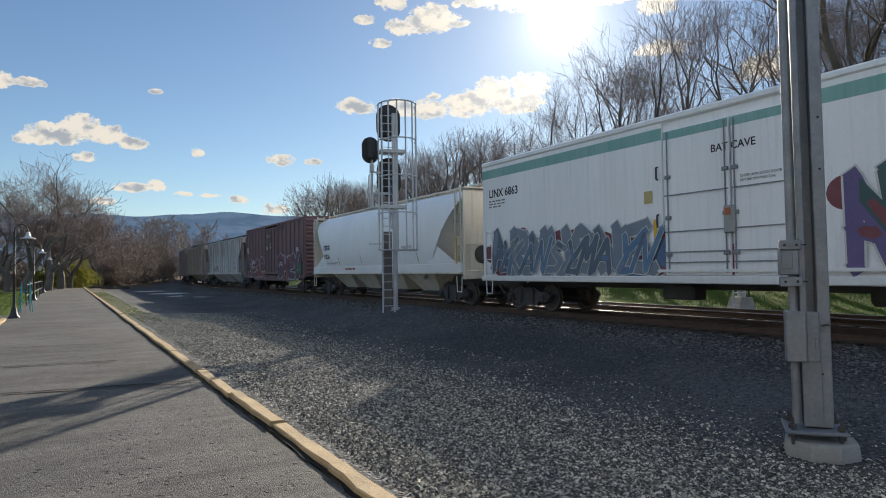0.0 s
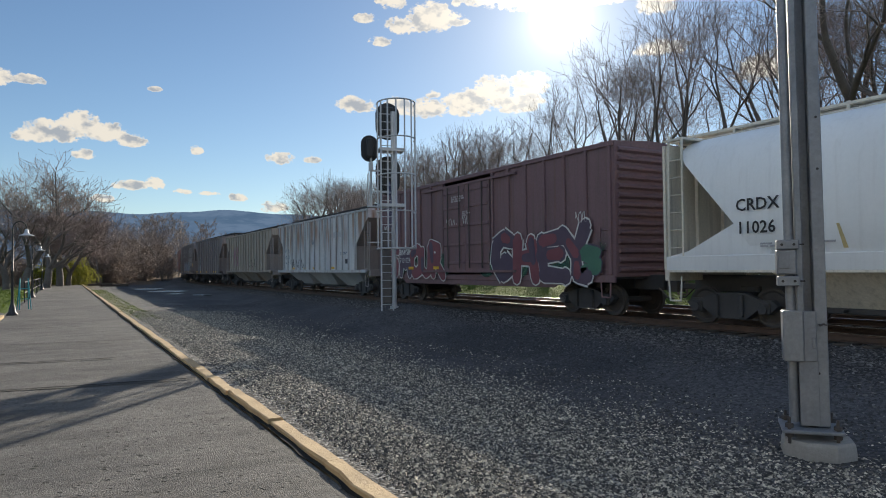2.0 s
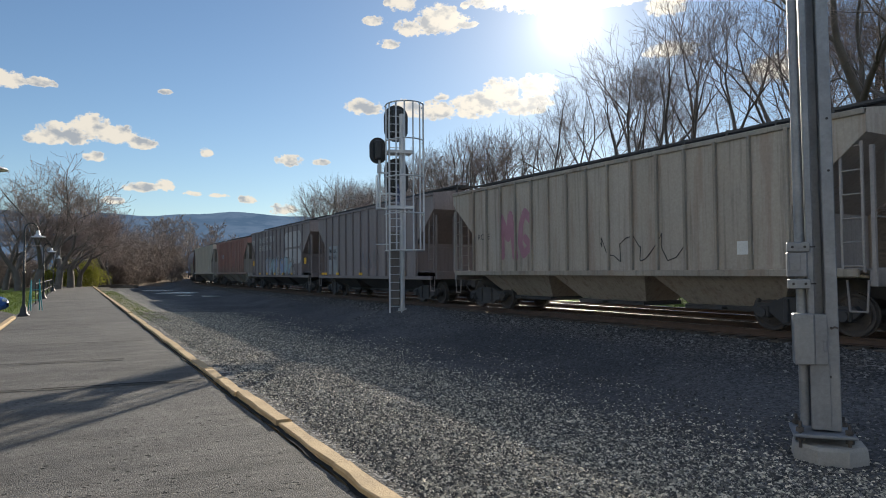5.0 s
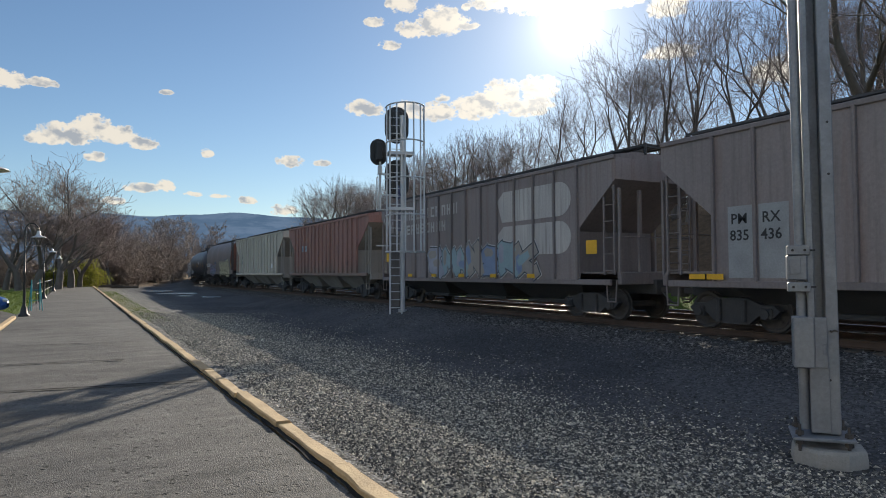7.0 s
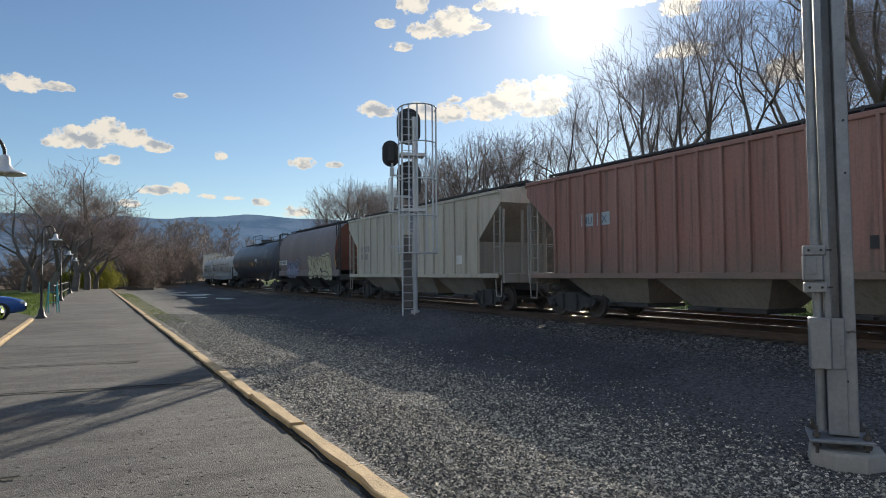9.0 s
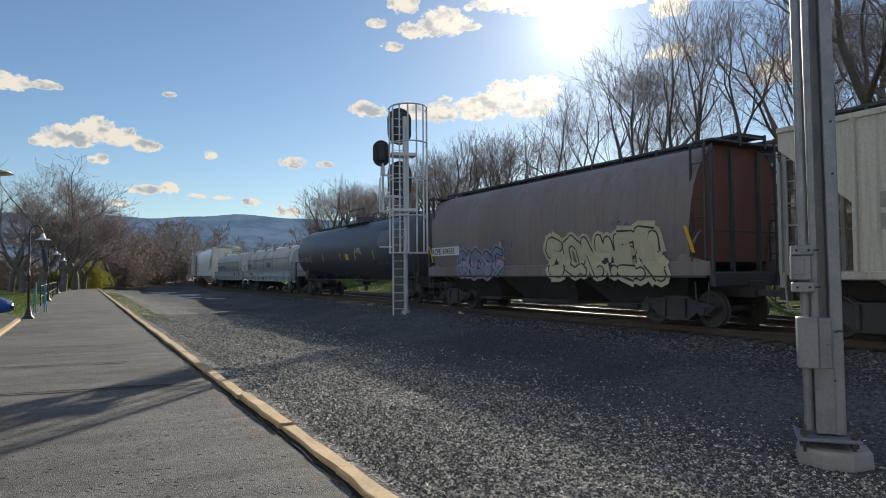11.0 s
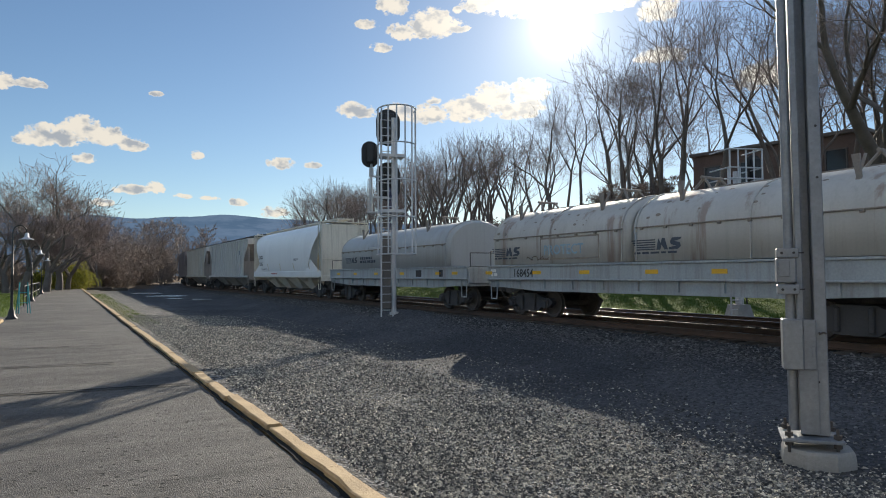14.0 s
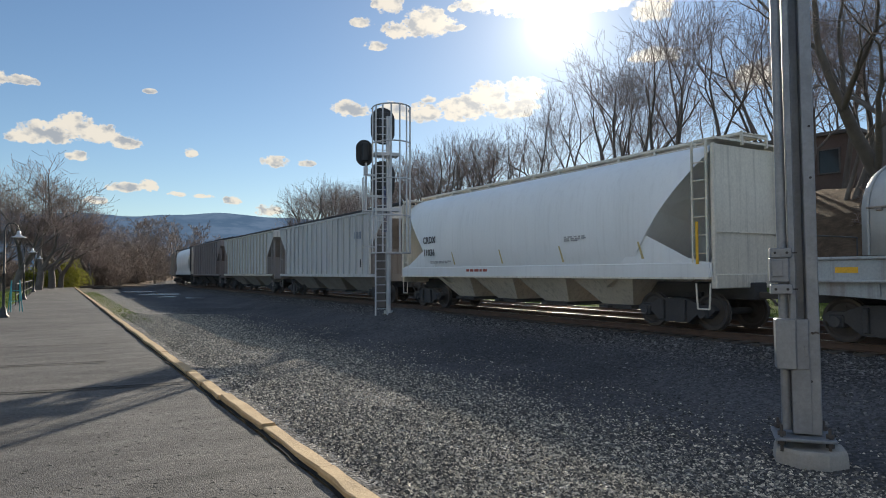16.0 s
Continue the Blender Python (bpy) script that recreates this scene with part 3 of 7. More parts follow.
TREAD = plain("bright_wheel_tread", (0.45, 0.43, 0.41), 0.3, 1.0)
YELLOW = plain("yellow_reflector", (0.75, 0.42, 0.02), 0.5)
WHITE_INK = plain("white_lettering", (0.72, 0.72, 0.7), 0.6)
DARK_INK = plain("black_lettering", (0.025, 0.025, 0.028), 0.6)
GRATE = mat("galvanised_grating", (0.28, 0.28, 0.27), (0.36, 0.36, 0.35), 0.55, 0.5, 3.0, 40.0, 0.1)
GALV = mat("galvanised_steel", (0.235, 0.25, 0.275), (0.17, 0.182, 0.205), 0.5, 0.35, 3.0, 30.0, 0.08)
WHEELSETS = []


def wheelset_mesh():
    m = MB()
    n = 28
    prof = [(0.0, 0.12), (0.02, 0.2), (0.045, 0.34), (0.0, 0.39), (0.0, 0.445), (0.1, 0.44), (0.105, 0.47), (0.135, 0.47), (0.135, 0.39), (0.09, 0.34), (0.1, 0.2), (0.16, 0.12)]
    for sgn in (-1, 1):
        rings = [[(sgn * (0.82 - t), r * math.cos(2 * math.pi * i / n), r * math.sin(2 * math.pi * i / n)) for i in range(n)] for t, r in prof]
        m.loft(rings, smooth=False)
        for i in range(6):
            a = i * math.pi / 3
            m.box((sgn * 0.79, 0.26 * math.cos(a), 0.26 * math.sin(a)), (0.02, 0.05, 0.05))
    m.tube((-1.05, 0, 0), (1.05, 0, 0), 0.085, n=12)
    return m.mesh("wheelset", IRON)


def side_frame_mesh():
    m = MB()
    poly = [(-1.2, 0.50), (-1.05, 0.62), (-0.75, 0.62), (-0.4, 0.76), (0.4, 0.76), (0.75, 0.62), (1.05, 0.62), (1.2, 0.50), (1.05, 0.36), (0.72, 0.40), (0.42, 0.17), (-0.42, 0.17), (-0.72, 0.40), (-1.05, 0.36)]
    m.prism(poly, 0, -0.09, 0.09)
    for s in (-1, 1):
        m.box((-0.03, s * 0.89, 0.43), (0.26, 0.28, 0.26), ch=0.03)
        m.tube((-0.14, s * 0.89, 0.42), (-0.20, s * 0.89, 0.42), 0.11, n=12)
        m.box((-0.05, s * 0.33, 0.47), (0.24, 0.1, 0.5), ch=0.02)
    return m.mesh("side_frame", BLACK)


def spring_mesh():
    m = MB()
    for y in (-0.16, 0.0, 0.16):
        for k in range(6):
            m.tube((0, y, 0.25 + k * 0.065), (0, y, 0.275 + k * 0.065), 0.07, n=8)
    return m.mesh("spring", IRON)


WHEEL, FRAME_, SPRING = wheelset_mesh(), side_frame_mesh(), spring_mesh()
BOLSTER = MB().box((0, 0, 0.62), (2.1, 0.42, 0.3), ch=0.03).box((0, 0, 0.82), (0.7, 0.5, 0.16), ch=0.02).mesh("bolster", BLACK)


def truck(parent, y):
    t = part("truck", BOLSTER, BLACK, parent, "four-wheeled cast steel truck", at=(0, y, 0))
    for s in (-1, 1):
        part("side_frame", FRAME_, BLACK, t, at=pose(s * 1.0, 0, 0, 0, 0, 0 if s < 0 else 180))
        part("spring", SPRING, IRON, t, at=(s * 1.0, 0, 0))
    for s in (-1, 1):
        w = part("wheelset", WHEEL, IRON, t, "pair of steel wheels on an axle", at=(0, s * 0.89, 0.445))
        WHEELSETS.append((w, s))


def coupler(parent, y, s):
    m = MB().box((0, y, 0.86), (0.14, 0.75, 0.16), ch=0.02)
    m.prism([(-0.16, 0), (-0.02, -0.05), (0.14, 0.0), (0.15, 0.26), (0.05, 0.3), (0.04, 0.14), (-0.08, 0.14), (-0.1, 0.34), (-0.17, 0.32)], 2, 0.7, 1.0, m=pose(0, y + s * 0.3, 0, 0, 0, 0 if s > 0 else 180))
    m.path([(0.3 * s, y + 0.1 * s, 0.8), (0.3 * s, y + 0.4 * s, 0.55), (0.28 * s, y + 0.6 * s, 0.52)], 0.025)
    part("coupler", m, IRON, parent)


def ladder(parent, x, y, z0, z1, material, along="y", w=0.4, name="ladder"):
    m = MB()
    for s in (-1, 1):
        p = (x, y + s * w / 2) if along == "y" else (x + s * w / 2, y)
        m.box((p[0], p[1], (z0 + z1) / 2), (0.045, 0.045, z1 - z0))
    k = max(2, int((z1 - z0) / 0.36))
    for i in range(k):
        z = z0 + 0.12 + (z1 - z0 - 0.2) * i / (k - 1)
        a, b = ((x, y - w / 2, z), (x, y + w / 2, z)) if along == "y" else ((x - w / 2, y, z), (x + w / 2, y, z))
        m.tube(a, b, 0.016, n=5)
    return part(name, m, material, parent)


def stirrup(parent, x, y, material):
    m = MB().path([(x, y - 0.2, 1.15), (x, y - 0.16, 0.55), (x, y + 0.16, 0.55), (x, y + 0.2, 1.15)], 0.022)
    part("step", m, material, parent)


def brake_wheel(parent, x, y, z, material):
    m = MB()
    for i in range(16):
        a, b = 2 * math.pi * i / 16, 2 * math.pi * (i + 1) / 16
        m.tube((x + 0.26 * math.cos(a), y, z + 0.26 * math.sin(a)), (x + 0.26 * math.cos(b), y, z + 0.26 * math.sin(b)), 0.014, n=5)
    for i in range(4):
        a = math.pi * i / 4
        m.tube((x - 0.26 * math.cos(a), y, z - 0.26 * math.sin(a)), (x + 0.26 * math.cos(a), y, z + 0.26 * math.sin(a)), 0.012, n=5)
    m.box((x, y, z - 0.15), (0.25, 0.1, 0.5), ch=0.02)
    part("brake_wheel", m, material, parent)


def side_face(x, y, z):
    """Letters on the side of a car that faces the platform: read along -y, upright."""
    return Matrix.Translation((x, y, z)) @ Matrix(((0, 0, -1, 0), (-1, 0, 0, 0), (0, 1, 0, 0), (0, 0, 0, 1)))


def plate(parent, y0, y1, z0, z1, x, material, name="panel", label=""):
    return part(name, MB().box((x, (y0 + y1) / 2, (z0 + z1) / 2), (0.006, y1 - y0, z1 - z0)), material, parent, label)


def bars(parent, y, z, x, widths, h, material, gap=0.35, name="stencil"):
    """Rows of small stencilled lines too worn to read."""
    m = MB()
    for r, w in enumerate(widths):
        yy = y
        rng = random.Random(int(w * 977) + r)
        while yy > y - w:
            ln = rng.uniform(0.09, 0.3)
            m.box((x, yy - ln / 2, z - r * h * (1 + gap)), (0.004, ln, h))
            yy -= ln + 0.06
    part(name, m, material, parent, kind="stuff")


SKELETONS = [[[(0, 0), (0.5, 1), (1, 0)], [(0.22, 0.38), (0.78, 0.38)]], [[(1, 1), (0.1, 0.92), (0.12, 0.08), (1, 0)], [(0.1, 0.5), (0.85, 0.52)]],
             [[(0.95, 0.85), (0.3, 1), (0.05, 0.7), (0.9, 0.4), (0.7, 0.05), (0, 0.1)]], [[(0, 0), (0.15, 1), (0.5, 0.4), (0.85, 1), (1, 0)]],
             [[(0.1, 0), (0.1, 1), (0.8, 0.9), (0.75, 0.55), (0.2, 0.5), (1.05, -0.05)]], [[(0.5, 1), (0.05, 0.8), (0.05, 0.2), (0.5, 0), (0.95, 0.2), (0.95, 0.8), (0.5, 1)]],
             [[(0.05, 0), (0.1, 1), (0.9, 0), (0.95, 1.05)]], [[(0.1, 1), (0.15, 0)], [(1, 1), (0.2, 0.5), (1.05, -0.05)]],
             [[(0.95, 0.82), (0.5, 1), (0.08, 0.75), (0.08, 0.25), (0.5, 0), (0.95, 0.2), (0.6, 0.35)]], [[(0.1, 0), (0.2, 1)], [(0.85, 0), (0.8, 1)], [(0.15, 0.5), (0.82, 0.55)]],
             [[(0.08, 1), (0.1, 0.15), (0.5, 0), (0.9, 0.15), (0.92, 1)]], [[(0.0, 1.05), (0.5, 0.5), (1.05, 1.15)], [(0.5, 0.5), (0.45, 0), (0.95, 0.05)]]]


def graffiti(parent, x, y, z, w, h, letters, fills, outline, seed, halo=None, profile=None, lean=0.0, fat=0.2, accent=None, edge=0.045, pointed=False, rim=None):
    """Spray-painted letter forms: thick strokes with an outline and, behind them, a cloud of colour; y is the left end as read."""
    rng = random.Random(seed)
    fl, ol, hl, il = [MB() for f in fills], MB(), MB(), MB()
    count = [0]

    def put(mb, pts, depth):
        count[0] += 1
        d = depth + 0.0001 * (count[0] % 40)
        mb.add([(x + (profile(pz) if profile else 0.0) - d, py, pz) for py, pz in pts], [tuple(range(len(pts)))])

    def stroke(mb, line, r, depth, taper):
        for k, ((y1, z1), (y2, z2)) in enumerate(zip(line, line[1:])):
            ln = math.hypot(y2 - y1, z2 - z1) or 1e-3
            ny, nz = -(z2 - z1) / ln, (y2 - y1) / ln
            n = 3 if profile else 1
            for i in range(n):
                ta, tb = i / n, (i + 1) / n
                ra, rb = r * (1 + taper * ta), r * (1 + taper * tb)
                pa, pb = (y1 + (y2 - y1) * ta, z1 + (z2 - z1) * ta), (y1 + (y2 - y1) * tb, z1 + (z2 - z1) * tb)
                put(mb, [(pa[0] + ny * ra, pa[1] + nz * ra), (pb[0] + ny * rb, pb[1] + nz * rb), (pb[0] - ny * rb, pb[1] - nz * rb), (pa[0] - ny * ra, pa[1] - nz * ra)], depth)
        for (py, pz) in line:
            if pointed:
                put(mb, [(py + r * 1.32 * math.cos(a), pz + r * 1.32 * math.sin(a)) for a in [0.25 + math.pi * j / 2 for j in range(4)]], depth)
            else:
                put(mb, [(py + r * math.cos(a), pz + r * math.sin(a)) for a in [math.pi * j / 4 for j in range(8)]], depth)

    word = letters if isinstance(letters, list) else [rng.randrange(len(SKELETONS)) for i in range(letters)]
    step = w / len(word)
    for i in range(len(word)):
        shape = SKELETONS[word[i]]
        sx, sz = step * rng.uniform(0.72, 0.95), h * rng.uniform(0.66, 0.86)
        oy, oz = y - step * (i + 0.12), z + h * 0.1 + rng.uniform(-0.04, 0.04) * h
        tilt = lean + rng.uniform(-0.22, 0.22)
        r = fat * step * rng.uniform(0.85, 1.15)
        taper = rng.uniform(-0.25, 0.35)
        put_in = fl[rng.randrange(len(fl))]
        for line in shape:
            pts = [(oy - a * sx + tilt * b * sz + rng.uniform(-0.05, 0.05) * step, oz + b * sz + rng.uniform(-0.04, 0.04) * h) for a, b in line]
            if halo:
                stroke(hl, pts, r + edge + rim if rim else r * 2.1, 0.004, taper)
            stroke(ol, pts, r * 1.0 + edge, 0.009, taper)
            stroke(put_in, pts, r, 0.014, taper)
            if accent:
                stroke(il, [(py + r * 0.45, pz + r * 0.35) for py, pz in pts], 0.02, 0.019, 0.0)
            else:
                stroke(fl[rng.randrange(len(fl))], [tuple(0.55 * c + 0.45 * e for c, e in zip(pts[0], pts[1])), pts[1]], r * 0.6, 0.018, 0.3)
    g = part("graffiti", ol, outline, parent, "spray-painted graffiti with outlined shapes", kind="stuff")
    if halo:
        part("graffiti_shade", hl, halo, g, kind="stuff")
    for k, mb in enumerate(fl):
        if mb.f:
            part("graffiti_fill", mb, fills[k], g, kind="stuff")
    if il.f:
        part("graffiti_line", il, accent, g, kind="stuff")


def paint_cloud(parent, x, spots, material, label):
    """Rounded lumps of sprayed colour behind the letters: y, z and radius."""
    m = MB()
    for k, (y, z, r) in enumerate(spots):
        m.add([(x - 0.0003 * k, y + r * math.cos(a), z + r * 0.85 * math.sin(a)) for a in [math.pi * j / 9 for j in range(18)]], [tuple(range(18))])
    part("graffiti_shade", m, material, parent, label, kind="stuff")


def worn_blocks(parent, x, y, z, rows, size, gap, material, seed):
    """Large worn block shapes in rows, broken where the posts stand."""
    rng = random.Random(seed)
    for r, groups in enumerate(rows):
        yy = y
        for count in groups:
            for k in range(count):
                w, h, t = size * 0.72, size, size * 0.2
                zz = z - r * size * 1.5
                m = MB().box((x, yy - t / 2, zz), (0.006, t, h))
                if rng.random() < 0.75:
                    m.box((x - 0.001, yy - w + t / 2, zz), (0.006, t, h))
                for dz in (0.4, 0.0, -0.4):
                    if rng.random() < 0.6:
                        m.box((x - 0.002, yy - w / 2, zz + dz * h), (0.006, w, t))
                part("block_mark", m, material, parent)
                yy -= size
            yy -= gap


def scrawl(parent, x, y, z, w, h, material, seed, profile=None):
    """A thin spray tag, one looping line."""
    rng = random.Random(seed)
    pts, n = [], 26
    for i in range(n):
        t = i / (n - 1)
        pz = z + h * (0.5 + 0.5 * math.sin(t * 19 + rng.uniform(-0.6, 0.6)))
        pts.append((x + (profile(pz) if profile else 0) - 0.006, y - w * t - 0.05 * w * math.cos(t * 26), pz))
    m = MB()
    for a, b in zip(pts, pts[1:]):
        m.tube(a, b, 0.012, n=4, caps=False)
    part("spray_tag", m, material, parent, kind="stuff")


def spray_mist(name, c):
    """Thin sprayed paint that lets the car's side show through, patchy and denser low down."""
    m = bpy.data.materials.new(name)
    m.use_nodes = True
    n = Nodes(m.node_tree)
    co = n.put("ShaderNodeTexCoord").outputs["Object"]
    z = n.put("ShaderNodeSeparateXYZ", None, Vector=co).outputs[2]
    cloud = n.noise(co, 1.1, 3.0, 0.5)
    a = n.math("MULTIPLY", n.step(n.math("ADD", z, n.math("MULTIPLY", cloud, -2.2)), 1.25, 0.55), 0.7)
    n.put("ShaderNodeOutputMaterial", None, Surface=n.put("ShaderNodeMixShader", None, i0=a, i1=n.put("ShaderNodeBsdfTransparent"), i2=n.put("ShaderNodeBsdfDiffuse", None, Color=rgb(c))))
    return m


def hopper_bays(parent, h1, n, zt, zb, material, dark):
    """The pyramids below a hopper car with their outlet gates."""
    ln = 2 * h1 / n
    for i in range(n):
        c = -h1 + ln * (i + 0.5)
        a, b = ln / 2 - 0.02, max(0.42, ln / 2 - 0.75)
        m = MB().add([(-1.42, c - a, zt), (1.42, c - a, zt), (1.42, c + a, zt), (-1.42, c + a, zt), (-0.62, c - b, zb), (0.62, c - b, zb), (0.62, c + b, zb), (-0.62, c + b, zb)],
                     [(0, 1, 5, 4), (1, 2, 6, 5), (2, 3, 7, 6), (3, 0, 4, 7), (4, 5, 6, 7), (3, 2, 1, 0)])
        bay = part("hopper_bay", m, material, parent, "sloped discharge hopper")
        part("outlet_gate", MB().box((0, c, zb - 0.06), (1.5, 2 * b + 0.1, 0.12), ch=0.015).tube((-0.95, c + 0.1, zb - 0.05), (0.95, c + 0.1, zb - 0.05), 0.035, n=8), dark, bay)


def car_base(name, label, pitch, group="freight train"):
    car = thing(name, label, "freight car", group=group)
    car["pitch"] = pitch
    for s in (-1, 1):
        coupler(car, s * (pitch / 2 - 0.45), s)
        truck(car, s * (pitch / 2 - 2.45))
    return car


def end_gear(car, h0, material, zt, with_panel=None, posts=True):
    """End sill, corner posts, ladders, steps and hand wheel at both ends."""
    for s in (-1, 1):
        part("end_sill", MB().box((0, s * (h0 - 0.08), 1.2), (2.95, 0.16, 0.34), ch=0.02).box((0, s * (h0 - 0.85), 1.36), (2.9, 1.5, 0.05)), material, car)
        part("draft_sill", MB().box((0, s * (h0 - 1.5), 0.95), (0.5, 3.2, 0.42), ch=0.02), BLACK, car)
        if posts:
            for x in (-1.46, 1.46):
                part("corner_post", MB().box((x, s * (h0 - 0.05), (1.3 + zt) / 2), (0.07, 0.07, zt - 1.3)), material, car)
            for x in (-0.5, 0.5):
                part("end_post", MB().box((x, s * (h0 - 0.25), (1.3 + zt) / 2), (0.09, 0.09, zt - 1.3)), material, car)
            part("cross_rail", MB().tube((-1.46, s * (h0 - 0.05), 2.35), (1.46, s * (h0 - 0.05), 2.35), 0.018, n=6), material, car)
        for x in (-1.5, 1.5):
            ladder(car, x, s * (h0 - 0.42), 1.3, zt + 0.1, material)
            stirrup(car, x, s * (h0 - 0.35), material)
        ladder(car, -s * 1.0, s * (h0 + 0.03), 1.1, zt + 0.3, material, along="x")
        if with_panel is not None:
            part("end_panel", MB().box((0, s * (h0 - 0.12), (1.36 + zt) / 2), (2.9, 0.05, zt - 1.36)), with_panel, car)
    brake_wheel(car, 0.75, h0 + 0.02, 2.1, material)


def running_board(car, h0, z, material, w=0.95):
    m = MB()
    for x in (-w / 2, w / 2):
        m.box((x, 0, z), (0.04, 2 * h0, 0.06))
        m.box((x, 0, z - 0.14), (0.03, 2 * h0, 0.03))
    for i in range(4):
        m.box((-w / 2 + w * (i + 0.5) / 4, 0, z + 0.02), (w / 4 - 0.05, 2 * h0, 0.025))
    n = int(h0 * 2 / 1.25)
    for i in range(n + 1):
        y = -h0 + 2 * h0 * i / n
        for x in (-w / 2, w / 2):
            m.box((x, y, z - 0.12), (0.05, 0.06, 0.34))
        m.box((0, y, z - 0.05), (w, 0.05, 0.05))
    part("running_board", m, material, car, "steel grating walkway along the roof")


def ribbed_hopper(label, pitch, body, rib, bays=3, ribs=13, eave=4.33, board=None, dark=None, ends=None, sill=1.36, lower=None, hatch=None):
    """Covered hopper with outside posts and slope-sheet ends."""
    car = car_base("covered_hopper_car", label, pitch)
    h0 = pitch / 2 - 0.72
    h1 = h0 - 1.6
    dark, board, ends = dark or BLACK, board or GRATE, ends or rib
    side = [(-h1, sill), (h1, sill), (h1, 2.68), (h0 - 0.1, 3.95), (h0 - 0.1, eave), (-h0 + 0.1, eave), (-h0 + 0.1, 3.95), (-h1, 2.68)]
    for s in (-1, 1):
        part("side_sheet", MB().prism(side, 0, s * 1.53, s * 1.56), body, car)
        part("side_sill", MB().box((s * 1.56, 0, sill - 0.07), (0.1, 2 * h1 + 2.6, 0.16), ch=0.015), rib, car)
        part("top_chord", MB().box((s * 1.56, 0, eave + 0.02), (0.1, 2 * h0 - 0.2, 0.12), ch=0.015), rib, car)
    full = MB().box((0, 0, (sill + eave) / 2), (0.09, 0.075, eave - sill), ch=0.012).mesh("post", rib)
    for s in (-1, 1):
        for i in range(ribs):
            y = -h1 + 0.06 + (2 * h1 - 0.12) * i / (ribs - 1)
            part("post", full, rib, car, at=(s * 1.6, y, 0))
    short = MB().box((0, 0, (3.3 + eave) / 2), (0.07, 0.06, eave - 3.3)).mesh("short_post", rib)
    for s in (-1, 1):
        # sloping end sheet and the bulkhead in the recess under it, in the ends' colour
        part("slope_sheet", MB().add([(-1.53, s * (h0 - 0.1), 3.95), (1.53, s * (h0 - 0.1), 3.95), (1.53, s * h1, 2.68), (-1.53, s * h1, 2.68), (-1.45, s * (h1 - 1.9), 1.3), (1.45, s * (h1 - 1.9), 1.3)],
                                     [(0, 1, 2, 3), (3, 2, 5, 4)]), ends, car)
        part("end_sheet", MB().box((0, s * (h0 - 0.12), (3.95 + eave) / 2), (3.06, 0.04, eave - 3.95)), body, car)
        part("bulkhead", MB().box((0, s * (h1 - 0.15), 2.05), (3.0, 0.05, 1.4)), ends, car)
    part("roof", MB().prism([(-1.6, eave), (1.6, eave), (1.55, eave + 0.08), (0.75, eave + 0.2), (-0.75, eave + 0.2), (-1.55, eave + 0.08)], 1, -h0 + 0.1, h0 - 0.1), hatch or body, car)
    running_board(car, h0, eave + 0.42, board)
    for i in range(10):
        y = -h0 + 1.2 + (2 * h0 - 2.4) * i / 9
        part("hatch_cover", MB().box((0, y, eave + 0.27), (0.62, 1.0, 0.16), ch=0.03), hatch or body, car)
    hopper_bays(car, h1 - 0.1, bays, sill, 0.5, lower or body, dark)
    end_gear(car, h0, ends, 3.7)
    return car, h0, h1


